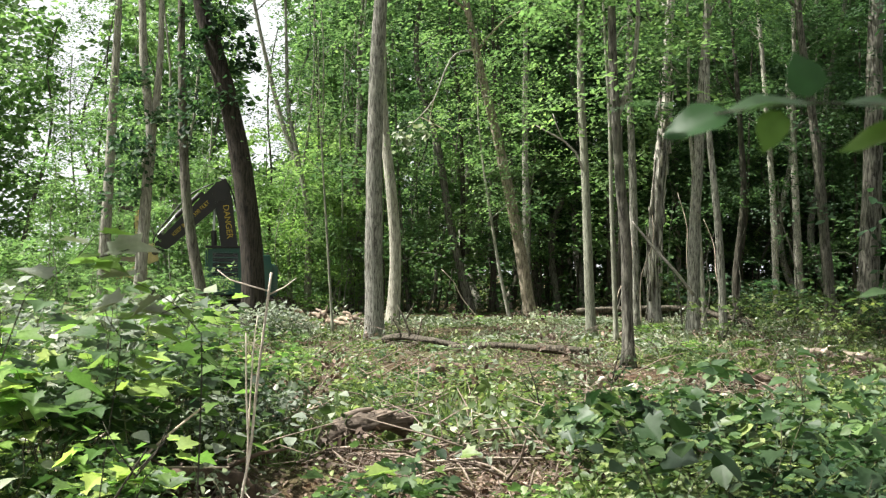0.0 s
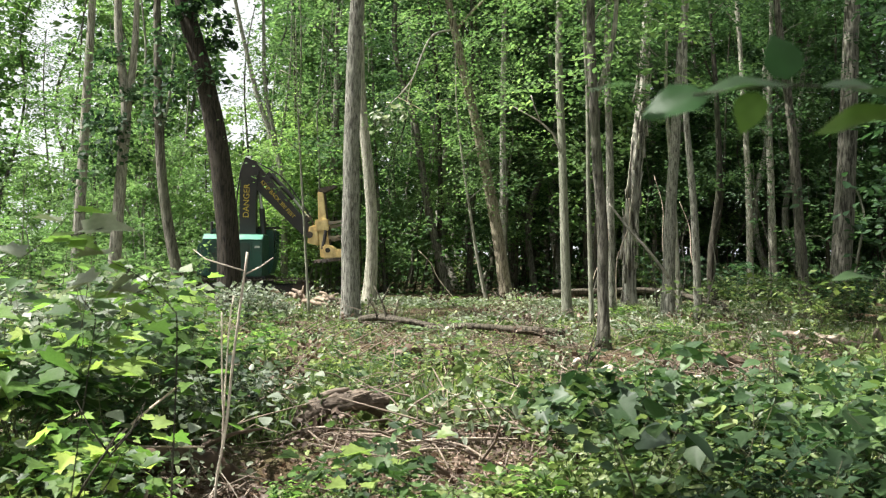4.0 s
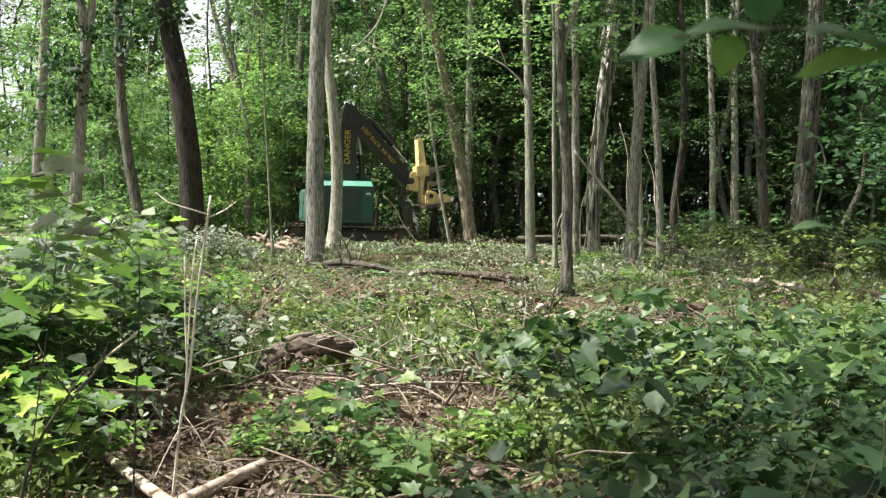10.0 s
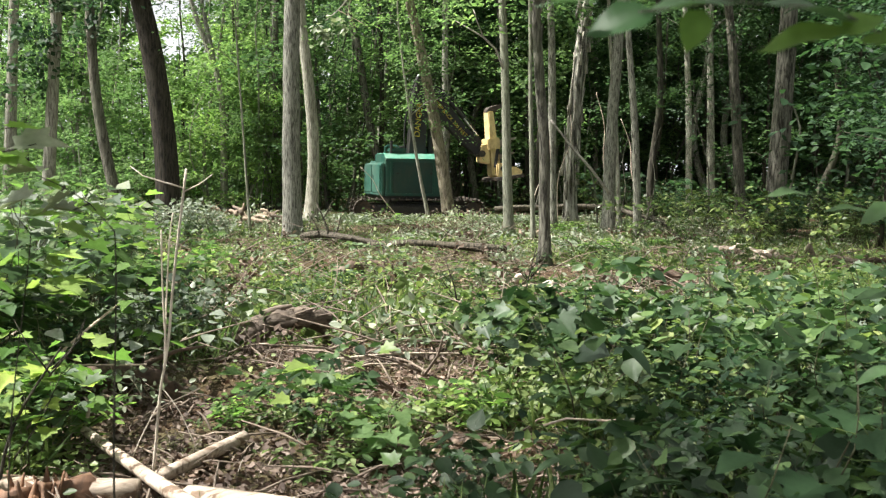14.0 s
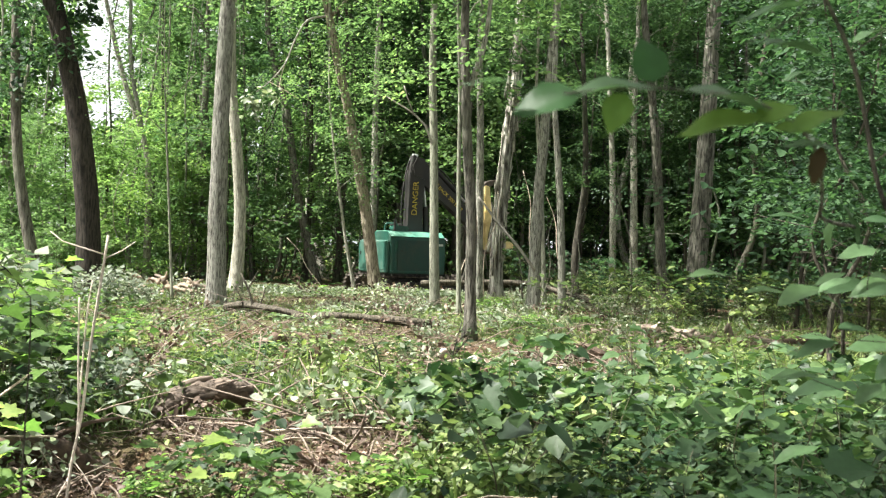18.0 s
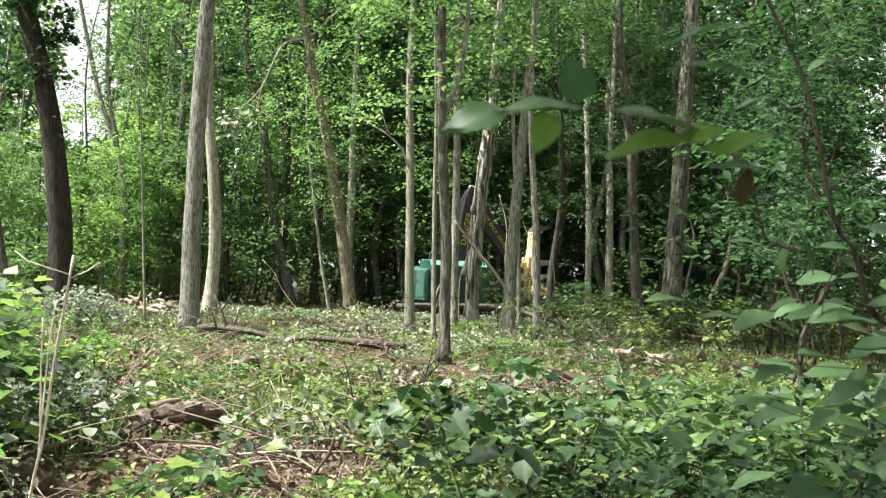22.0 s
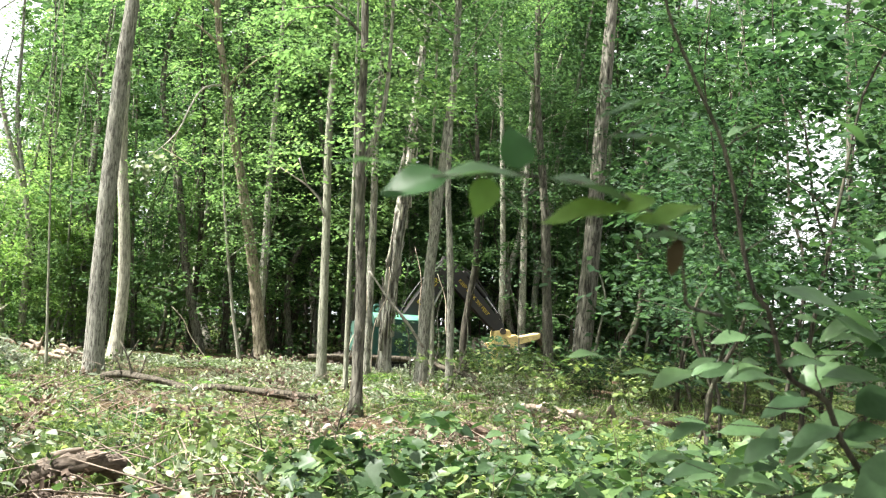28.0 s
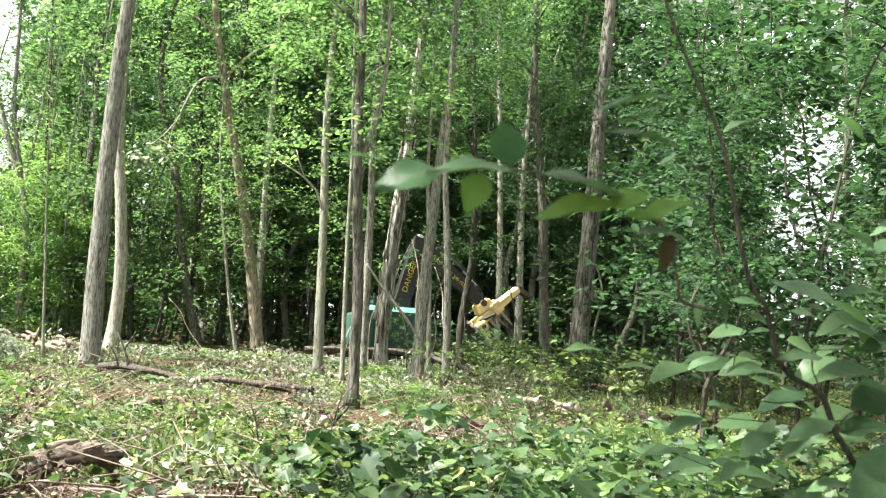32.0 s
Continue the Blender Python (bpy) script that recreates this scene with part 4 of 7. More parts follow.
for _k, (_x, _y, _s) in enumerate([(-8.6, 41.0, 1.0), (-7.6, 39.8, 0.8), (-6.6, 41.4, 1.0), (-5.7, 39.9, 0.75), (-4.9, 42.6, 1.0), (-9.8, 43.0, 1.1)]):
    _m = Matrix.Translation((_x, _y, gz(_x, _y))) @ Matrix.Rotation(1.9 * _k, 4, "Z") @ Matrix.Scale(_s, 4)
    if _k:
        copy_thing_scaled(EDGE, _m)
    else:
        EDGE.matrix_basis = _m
BIGLEAF = stand_tree("understorey_tree", "young maple with flat layers of large green leaves", "tree", "understorey trees", 8.5, 0.085, 0.12, 2.1, 13, 9, 0.20, M_BARK_DARK, M_LEAF_DEEP, 121, "oval")
_g = np.random.default_rng(23)
for _k, (_x, _y, _s) in enumerate([(8.9, 14.5, 1.0), (10.6, 18.0, 1.1), (9.4, 16.2, 0.8), (11.8, 17.0, 0.9), (9.6, 20.5, 1.1), (13.0, 20.5, 1.2), (11.6, 22.5, 1.1), (8.9, 12.0, 0.7), (14.8, 23.0, 1.2)]):
    _m = Matrix.Translation((_x, _y, gz(_x, _y))) @ Matrix.Rotation(1.7 * _k, 4, "Z") @ Matrix.Scale(_s, 4)
    if _k:
        copy_thing_scaled(BIGLEAF, _m)
    else:
        BIGLEAF.matrix_basis = _m


# ---- the felling machine ----
def slab(bm, c, size, rot=None, bevel=0.0, taper=None):
    """A box at c; taper gives the size of its top relative to its foot."""
    r = bmesh.ops.create_cube(bm, size=1.0)
    vs = r["verts"]
    for v in vs:
        v.co = Vector((v.co.x * size[0], v.co.y * size[1], v.co.z * size[2]))
        if taper and v.co.z > 0:
            v.co.x, v.co.y = v.co.x * taper[0], v.co.y * taper[1]
    if bevel:
        es = list({e for v in vs for e in v.link_edges})
        out = bmesh.ops.bevel(bm, geom=es, offset=bevel, segments=2, affect="EDGES")
        vs = list({v for f in out["faces"] for v in f.verts} | {v for v in vs if v.is_valid})
    m = Matrix.Translation(c) @ (rot.to_4x4() if rot else Matrix.Identity(4))
    for v in vs:
        v.co = m @ v.co
    return vs


def rod(bm, a, b, r, sides=12, r2=None):
    a, b = Vector(a), Vector(b)
    d = b - a
    m = Matrix.Translation((a + b) / 2) @ d.to_track_quat("Z", "Y").to_matrix().to_4x4()
    bmesh.ops.create_cone(bm, cap_ends=True, segments=sides, radius1=r, radius2=r if r2 is None else r2, depth=d.length, matrix=m)


def boxed(c, size, bevel=0.03, rot=None, taper=None):
    bm = bmesh.new()
    slab(bm, c, size, rot, bevel, taper)
    return bm


def rodded(a, b, r, sides=12, r2=None):
    bm = bmesh.new()
    rod(bm, a, b, r, sides, r2)
    return bm


def extruded(profile, y0, y1, bevel=0.0):
    """A plate cut to a profile of (x, z), between y0 and y1."""
    bm = bmesh.new()
    lo = [bm.verts.new((x, y0, z)) for x, z in profile]
    hi = [bm.verts.new((x, y1, z)) for x, z in profile]
    bm.faces.new(lo)
    bm.faces.new(hi[::-1])
    n = len(profile)
    for i in range(n):
        bm.faces.new((lo[i], hi[i], hi[(i + 1) % n], lo[(i + 1) % n]))
    if bevel:
        bmesh.ops.bevel(bm, geom=bm.edges[:], offset=bevel, segments=2, affect="EDGES")
    return bm


def lettering(text, size, material, parent, m, thick=0.006):
    """Raised letters, as a mesh, in the xy plane of m, centred."""
    cu = bpy.data.curves.new("lettering", "FONT")
    cu.body, cu.size, cu.extrude, cu.align_x, cu.align_y = text, size, thick, "CENTER", "CENTER"
    tmp = bpy.data.objects.new("lettering", cu)
    scene.collection.objects.link(tmp)
    me = bpy.data.meshes.new_from_object(tmp.evaluated_get(bpy.context.evaluated_depsgraph_get()))
    bpy.data.objects.remove(tmp)
    me.materials.clear()
    me.materials.append(material)
    ob = new("lettering", me)
    ob.parent = parent
    ob.matrix_basis = m
    return tagged(ob, "yellow warning lettering reading " + text)


BUNCHER = thing("feller_buncher", "green tracked feller buncher with black boom and yellow head", "forestry machine")
BOOM_LEN, ARM_LEN, PIVOT = 2.95, 3.25, (-0.10, 0.0, 1.75)
HEADING = 6.0


def build_undercarriage():
    L, R = 4.5, 0.36
    for side, y in (("left", 1.25), ("right", -1.25)):
        tr = part("crawler_track", boxed((0, 0, 0.38), (L - 1.1, 0.34, 0.3), 0.04), M_BLACK, BUNCHER, "worn steel crawler track caked with soil", Matrix.Translation((0, y, 0)))
        half = L / 2 - R
        path = []
        n_arc, n_line = 9, 15
        for k in range(n_line):
            path.append((half - 2 * half * k / n_line, 2 * R, math.pi))
        for k in range(n_arc):
            a = math.pi / 2 + math.pi * k / n_arc
            path.append((-half + R * math.cos(a), R + R * math.sin(a), a + math.pi / 2))
        for k in range(n_line):
            path.append((-half + 2 * half * k / n_line, 0.0, 0.0))
        for k in range(n_arc):
            a = -math.pi / 2 + math.pi * k / n_arc
            path.append((half + R * math.cos(a), R + R * math.sin(a), a + math.pi / 2))
        pad = bmesh.new()
        slab(pad, (0, 0, 0.02), (0.19, 0.60, 0.03))
        slab(pad, (0.07, 0, -0.02), (0.025, 0.60, 0.055))
        me = bpy.data.meshes.new("track_pad")
        pad.to_mesh(me)
        pad.free()
        me.materials.append(M_STEEL)
        for x, z, a in path:
            part("track_pad", me, None, tr, at=Matrix.Translation((x, 0, z + 0.02)) @ Matrix.Rotation(-a, 4, "Y"))
        for x in (-half, half):
            bm = bmesh.new()
            rod(bm, (x, -0.12, R), (x, 0.12, R), 0.29, 20)
            rod(bm, (x, -0.2, R), (x, 0.2, R), 0.12, 12)
            for k in range(10):
                a = 2 * math.pi * k / 10
                slab(bm, (x + 0.30 * math.cos(a), 0, R + 0.30 * math.sin(a)), (0.08, 0.1, 0.08), Matrix.Rotation(-a, 3, "Y"))
            part("sprocket" if x < 0 else "idler", bm, M_STEEL, tr)
        for k in range(7):
            x = -half + 0.45 + k * (2 * half - 0.9) / 6
            part("road_wheel", rodded((x, -0.18, 0.17), (x, 0.18, 0.17), 0.13, 14), M_STEEL, tr)
    bm = bmesh.new()
    slab(bm, (0, 0, 0.47), (1.7, 2.2, 0.3), bevel=0.05)
    rod(bm, (0, 0, 0.6), (0, 0, 0.77), 0.62, 28)
    part("car_body", bm, M_BLACK, BUNCHER, "black centre frame with slewing ring")


build_undercarriage()
UPPER = part("upper_structure", boxed((-0.35, 0, 0.80), (2.2, 2.4, 0.09), 0.02), M_BLACK, BUNCHER, "green slewing house with engine covers and caged cab")


def build_upper():
    u = UPPER
    # right-hand engine house, its long top edge cut back to a slope
    bm = bmesh.new()
    sect = [(-1.25, 0.84), (0.22, 0.84), (0.22, 2.27), (-0.96, 2.27), (-1.25, 2.09)]
    rings = [[bm.verts.new((x, y, z)) for y, z in sect] for x in (-1.42, 0.66)]
    for k in range(5):
        bm.faces.new((rings[0][k], rings[0][(k + 1) % 5], rings[1][(k + 1) % 5], rings[1][k]))
    bm.faces.new(rings[0][::-1])
    bm.faces.new(rings[1])
    bmesh.ops.bevel(bm, geom=bm.edges[:], offset=0.025, segments=2, affect="EDGES")
    part("engine_house", bm, M_GREEN, u, "dark green engine house")
    # roof edge and panel: sunlit look comes from the lighter paint
    part("roof_edge", boxed((-0.38, -1.115, 2.195), (2.06, 0.34, 0.03), 0.01, Matrix.Rotation(radians(31.8), 3, "X")), M_GREEN_LIT_TOP, u, "sloping roof edge with sunlight in its pale paint")
    part("roof_panel", boxed((-0.38, -0.38, 2.29), (2.0, 1.12, 0.04), 0.015), M_GREEN_LIT_TOP, u)
    part("side_door", boxed((-0.46, -1.262, 1.47), (1.40, 0.03, 1.05), 0.012), M_GREEN_DOOR, u)
    part("side_door", boxed((0.46, -1.262, 1.47), (0.32, 0.03, 1.05), 0.012), M_GREEN, u)
    for x in (-1.0, 0.18):
        part("door_handle", boxed((x, -1.285, 1.62), (0.10, 0.03, 0.03), 0.006), M_BLACK, u)
    part("decal", boxed((0.49, -1.282, 1.86), (0.17, 0.006, 0.07), 0.0), M_DECAL, u, "small pale maker's plate")
    for y in (-0.62, 0.55):
        part("rear_door", boxed((-1.588, y, 1.42), (0.03, 1.02, 0.92), 0.012), M_GREEN_DUSTY, u, "dusty green rear door")
        part("door_handle", boxed((-1.61, y + 0.38, 1.5), (0.03, 0.05, 0.12), 0.006), M_BLACK, u)
    part("frame_rail", boxed((-0.38, -1.272, 0.90), (2.06, 0.03, 0.07), 0.008), M_GREEN, u)
    for x in (-1.24, 0.27, 0.64):
        part("door_post", boxed((x, -1.274, 1.47), (0.05, 0.03, 1.1), 0.008), M_GREEN, u)
    part("counterweight", extruded([(-1.58, 0.84), (-1.43, 0.84), (-1.43, 1.98), (-1.52, 1.98), (-1.58, 1.88)], -1.2, 1.2, 0.04), M_GREEN_DUSTY, u, "rounded green counterweight")
    part("left_house", extruded([(-1.42, 0.84), (-0.37, 0.84), (-0.37, 2.05), (-1.32, 2.05), (-1.42, 1.95)], 0.26, 1.25, 0.03), M_GREEN, u)
    bm = bmesh.new()
    hoop = [(-1.15, -0.1, 2.3), (-1.15, -0.1, 2.52), (-1.08, -0.1, 2.58), (-0.72, -0.1, 2.58), (-0.65, -0.1, 2.52), (-0.65, -0.1, 2.3)]
    for a, b in zip(hoop, hoop[1:]):
        rod(bm, a, b, 0.03, 8)
    part("handrail", bm, M_GREEN, u, "green hoop rail on the roof")
    part("air_cleaner", boxed((-0.9, -0.75, 2.4), (0.6, 0.5, 0.16), 0.05), M_GREEN, u)
    part("exhaust_pipe", rodded((-1.15, -0.95, 2.3), (-1.15, -0.95, 2.72), 0.05), M_BLACK, u)
    # cab
    part("cab", extruded([(-0.35, 0.9), (0.72, 0.9), (0.84, 1.4), (0.80, 2.48), (-0.28, 2.54), (-0.35, 2.46)], 0.3, 1.25, 0.03), M_GREEN, u, "green operator's cab with barred windows")
    part("cab_roof", boxed((0.26, 0.78, 2.56), (1.3, 1.05, 0.07), 0.02), M_BLACK, u)
    part("side_window", boxed((0.22, 1.255, 1.95), (0.85, 0.02, 0.85), 0.005), M_GLASS, u)
    part("front_window", boxed((0.832, 0.78, 1.92), (0.02, 0.75, 0.95), 0.005, Matrix.Rotation(radians(2.5), 3, "Y")), M_GLASS, u)
    for k in range(6):
        z = 1.5 + 0.17 * k
        part("window_bar", rodded((0.88, 0.38, z), (0.88, 1.18, z), 0.018, 6), M_GREEN, u)
        part("window_bar", rodded((-0.22, 1.285, z), (0.68, 1.285, z), 0.018, 6), M_GREEN, u)
    for k in range(3):
        part("window_bar", rodded((0.88, 0.42 + 0.36 * k, 1.42), (0.86, 0.42 + 0.36 * k, 2.45), 0.018, 6), M_GREEN, u)
    # boom foot
    part("boom_foot", extruded([(-0.5, 0.84), (0.35, 0.84), (0.1, 1.95), (-0.32, 1.95)], -0.02, 0.30, 0.02), M_BLACK, u)


build_upper()


def build_boom():
    prof = [(-0.24, -0.12), (0.24, -0.12), (0.34, 0.6), (0.30, 1.7), (0.36, 2.5), (0.26, 2.92), (0.05, 3.12), (-0.18, 3.02), (-0.28, 2.6), (-0.26, 1.2)]
    b = part("boom", extruded(prof, -0.20, 0.20, 0.025), M_BLACK, BUNCHER, "black upright main boom with yellow lettering")
    for y in (-0.225, 0.225):
        part("elbow_plate", extruded([(-0.12, 2.55), (0.3, 2.45), (0.42, 2.85), (0.22, 3.2), (-0.05, 3.22), (-0.2, 2.95)], y - 0.02, y + 0.02, 0.008), M_BLACK, b)
        lettering("DANGER", 0.30, M_LETTER, b, Matrix.Translation((-0.02, y * 0.925 + math.copysign(0.004, y), 1.75)) @ (pose(0, 0, 0, 90, -90, 0) if y < 0 else pose(0, 0, 0, 90, 90, 180)))
    part("hoist_cylinder", rodded((0.62, 0, 0.25), (0.50, 0, 1.5), 0.10), M_BLACK, b)
    part("cylinder_rod", rodded((0.50, 0, 1.5), (0.36, 0, 2.3), 0.05), M_CHROME, b)
    part("hose", tube("hose", [(-0.3, 0.05, 0.3), (-0.42, 0.05, 1.3), (-0.38, 0.05, 2.3), (-0.22, 0.05, 3.1), (0.1, 0.05, 3.35)], 0.028, 0.028, M_BLACK, 7, 0.12), None, b)
    part("work_lamp", boxed((-0.05, 0, 3.3), (0.2, 0.14, 0.11), 0.02), M_LAMP, b, "white work lamp")
    return b


def build_arm():
    prof = [(-0.35, 0.18), (-0.1, -0.30), (0.5, -0.34), (2.6, -0.24), (3.1, -0.20), (3.3, 0.0), (3.15, 0.22), (2.5, 0.24), (0.6, 0.30), (0.0, 0.30)]
    a = part("stick_arm", extruded(prof, -0.17, 0.17, 0.025), M_BLACK, BUNCHER, "black stick arm with yellow lettering")
    for y in (-0.17, 0.17):
        side = pose(0, 0, 0, 90, 0, 0) if y < 0 else pose(0, 0, 0, 90, 0, 180)
        lettering("KEEP BACK 300 FEET", 0.19, M_LETTER, a, Matrix.Translation((1.55, y + math.copysign(0.004, y), 0.0)) @ side)
    part("tilt_cylinder", rodded((0.7, 0, 0.42), (1.9, 0, 0.42), 0.085), M_BLACK, a)
    part("cylinder_rod", rodded((1.9, 0, 0.42), (2.75, 0, 0.36), 0.045), M_CHROME, a)
    for x, z in ((0.7, 0.34), (2.75, 0.28)):
        part("cylinder_lug", boxed((x, 0, z), (0.22, 0.2, 0.2), 0.02), M_BLACK, a)
    part("hose", tube("hose", [(0.1, 0.1, 0.35), (1.0, 0.12, 0.62), (2.2, 0.12, 0.52), (3.0, 0.1, 0.34), (3.35, 0.1, -0.1)], 0.026, 0.026, M_BLACK, 7, 0.12), None, a)
    return a


def build_head():
    h = part("felling_head", extruded([(0.30, -0.85), (0.68, -0.85), (0.64, 0.2), (0.62, 1.45), (0.42, 1.5), (0.34, 0.3)], -0.26, 0.26, 0.03), M_YELLOW, BUNCHER, "yellow felling head with gripping arms and saw disc")
    part("wrist", extruded([(-0.1, -0.3), (0.28, -0.42), (0.34, 0.34), (0.0, 0.3)], -0.24, 0.24, 0.03), M_YELLOW, h)
    part("wrist_pin", rodded((0, -0.3, 0), (0, 0.3, 0), 0.12), M_STEEL, h)
    part("mast_collar", boxed((0.47, 0, 0.30), (0.46, 0.68, 0.42), 0.03), M_YELLOW, h)
    part("horn", extruded([(0.40, 1.45), (0.62, 1.42), (0.80, 1.50), (1.12, 1.60), (1.10, 1.68), (0.78, 1.66), (0.52, 1.62), (0.42, 1.55)], -0.22, 0.22, 0.015), M_STEEL, h, "dark worn horn at the top")
    for z, y, ln in ((0.36, -0.2, 0.78), (0.24, 0.22, 0.74), (-0.16, -0.18, 0.66), (-0.24, 0.2, 0.66)):
        prof = [(0.55, z - 0.08), (0.9, z - 0.06), (0.62 + ln, z + 0.03), (0.60 + ln, z + 0.08), (0.9, z + 0.03), (0.55, z + 0.08)]
        part("grab_arm", extruded(prof, y - 0.045, y + 0.045, 0.012), M_GRAB, h, "worn bare steel gripping arm")
    for y in (-0.3, 0.3):
        part("grab_cylinder", rodded((0.42, y, -0.55), (0.60, y, 0.1), 0.06), M_BLACK, h)
    part("skirt", extruded([(0.40, -0.90), (0.95, -0.90), (0.97, -0.68), (0.85, -0.52), (0.62, -0.40), (0.45, -0.40)], -0.50, 0.50, 0.05), M_YELLOW, h, "rounded yellow saw housing")
    for y in (-0.42, 0.42):
        part("skirt_horn", extruded([(0.9, -0.90), (1.36, -0.90), (1.38, -0.80), (1.18, -0.63), (0.95, -0.58)], y - 0.1, y + 0.1, 0.03), M_YELLOW, h)
    part("throat_plate", boxed((0.675, 0, -0.20), (0.06, 0.36, 0.9), 0.01), M_STEEL, h, "rusty dark throat plate")
    part("throat_plate", boxed((0.655, 0, 0.95), (0.05, 0.30, 0.9), 0.01), M_STEEL, h)
    part("butt_plate", boxed((0.98, 0, -0.88), (0.7, 0.62, 0.05), 0.01), M_STEEL, h)
    # solid black discs stand for the dark inside of a hole
    part("skirt_hole", rodded((0.62, -0.535, -0.61), (0.62, 0.535, -0.61), 0.085, 16), M_BLACK, h)
    bm = bmesh.new()
    rod(bm, (0.80, 0, -1.02), (0.80, 0, -0.90), 0.76, 32)
    for k in range(20):
        a = 2 * math.pi * k / 20
        slab(bm, (0.80 + 0.78 * math.cos(a), 0.78 * math.sin(a), -0.98), (0.07, 0.06, 0.05), Matrix.Rotation(a, 3, "Z"))
    part("saw_disc", bm, M_STEEL, h, "dark steel saw disc")
    return h


BOOM, ARM, HEAD = build_boom(), build_arm(), build_head()


# ---- undergrowth ----
def seedling(label, height, stems, leaves, size, form, leaf_m, stem_m, seed, droop=0.0, spread=0.5, name="shrub", group="forest shrubs", tilt=0.45, low=0.25):
    """A small leafy plant at the origin: bent stems with leaves on them."""
    rng = np.random.default_rng(seed)
    ob = thing(name, label, "plant", group)
    vs, fs, P, N, D, S = [], [], [], [], [], []
    for k in range(stems):
        a = rng.uniform(0, 6.28)
        ln = height * rng.uniform(0.65, 1.1)
        out = spread * ln * rng.uniform(0.3, 1.0)
        p = [Vector((rng.normal(0, 0.05), rng.normal(0, 0.05), -0.05)), Vector((math.cos(a) * out * 0.3, math.sin(a) * out * 0.3, ln * 0.55)), Vector((math.cos(a) * out, math.sin(a) * out, ln))]
        c = curve_points(p, 0.2)
        v, f = tube_arrays(c, [0.0042 - 0.0028 * i / len(c) for i in range(len(c))], 3)
        fs += [tuple(i + len(vs) for i in q) for q in f]
        vs += v
        for j in range(leaves):
            h = low + (1 - low) * rng.uniform() ** 0.7
            s = c[min(int(h * len(c)), len(c) - 1)]
            b = rng.uniform(0, 6.28)
            reach = size * rng.uniform(0.3, 2.0)
            e = Vector((math.cos(b), math.sin(b), rng.normal(0.05, 0.2)))
            P.append(tuple(s + e * reach))
            N.append((rng.normal(0, tilt), rng.normal(0, tilt), 1.0))
            D.append((e.x, e.y, e.z - droop))
            S.append(size * rng.uniform(0.3, 1.25) * (1.5 if rng.uniform() < 0.12 else 1.0))
    tagged(part("stem", mesh_of("stem", vs, fs, stem_m, True), None, ob), kind="stuff")
    tagged(part("foliage", leaf_mesh("foliage", P, N, D, S, form, leaf_m), None, ob), kind="stuff")
    return ob


PLANTS = {
    # one maple in four gets the sunlit leaf colour
    "maple": [seedling("young maple shoots with bright lobed leaves", 0.95, 5, 9, 0.185, "maple", m, M_STEM, 200 + k, 0.1, 0.75, "maple_seedling", "maple seedlings", 0.24, 0.55) for k, m in enumerate((M_LEAF_MAPLE, M_LEAF_SUN, M_LEAF_MAPLE, M_LEAF_MAPLE))],
    "broad": [seedling("loose bush of broad dark green leaves", 0.72, 6, 13, size, form, M_LEAF_BROAD, M_STEM, 210 + k, 0.2, 0.75, "broadleaf_shrub", "broadleaf shrubs", 0.5) for k, (form, size) in enumerate((("broad", 0.115), ("maple", 0.13), ("oval", 0.12), ("maple", 0.105), ("broad", 0.135)))],
    "mixed": [seedling("tangled shrub with mid-green oval leaves", 0.65, 6, 18, 0.085, "oval", M_LEAF_HERB, M_STEM, 220 + k, 0.2, 0.8, "forest_shrub", "low forest shrubs", 0.55) for k in range(3)],
    "scrub": [seedling("low tangled scrub with small green leaves", 0.65, 6, 24, 0.09, "diamond", M_LEAF_HERB, M_STEM, 225 + k, 0.2, 0.85, "forest_shrub", "low forest shrubs") for k in range(3)],
    # shade below the maple shoots is put into this dark leaf colour
    "shade": [seedling("leafy bush with shade under the maples in its dark leaves", 0.8, 7, 13, 0.12, form, M_LEAF_DEEP, M_STEM, 260 + k, 0.35, 0.6, "shade_shrub", "shade shrubs", 0.4) for k, form in enumerate(("slim", "oval", "slim"))],
    "low": [seedling("low herb with pale green leaves", 0.24, 6, 9, 0.075, "oval", M_LEAF_HERB, M_STEM, 230 + k, 0.1, 1.0, "woodland_herb", "woodland herbs") for k in range(3)],
    "tuft": [seedling("small bright herb in the sunny clearing", 0.20, 6, 10, 0.085, "diamond", M_LEAF_TUFT, M_STEM, 235 + k, 0.1, 1.2, "woodland_herb", "woodland herbs") for k in range(3)],
    # edge shrubs: brightness of the sun is in the leaf colour
    "bright": [seedling("edge shrub with sunlight in its light green leaf colour", 0.9, 8, 30, 0.085, "diamond", M_LEAF_LIGHT, M_STEM, 250 + k, 0.15, 0.8, "edge_shrub", "sunny edge shrubs") for k in range(2)],
    # same dark leaves, for shade inside the stand
    "deep": [seedling("shrub with shade of the stand in its dark leaves", 0.9, 8, 22, 0.10, "diamond", M_LEAF_DEEP, M_STEM, 240 + k, 0.2, 0.8, "shade_shrub", "shade shrubs") for k in range(2)],
}
# herbs of the clearing, sun put into their leaf colour
PLANTS["sunny"] = [seedling("lush herb with sun put into its yellow-green leaves", 0.38, 7, 11, 0.12, "oval", M_LEAF_SUN, M_STEM, 280 + k, 0.1, 0.9, "sunny_herb", "sunny herbs", 0.4, 0.4) for k in range(2)]
PLANTS["pale"] = [seedling("low withering herb with pale grey-green leaves", 0.34, 7, 11, 0.12, "oval", M_LEAF_PALE, M_STEM, 285 + k, 0.3, 1.0, "withered_herb", "withered herbs", 0.6, 0.3) for k in range(2)]
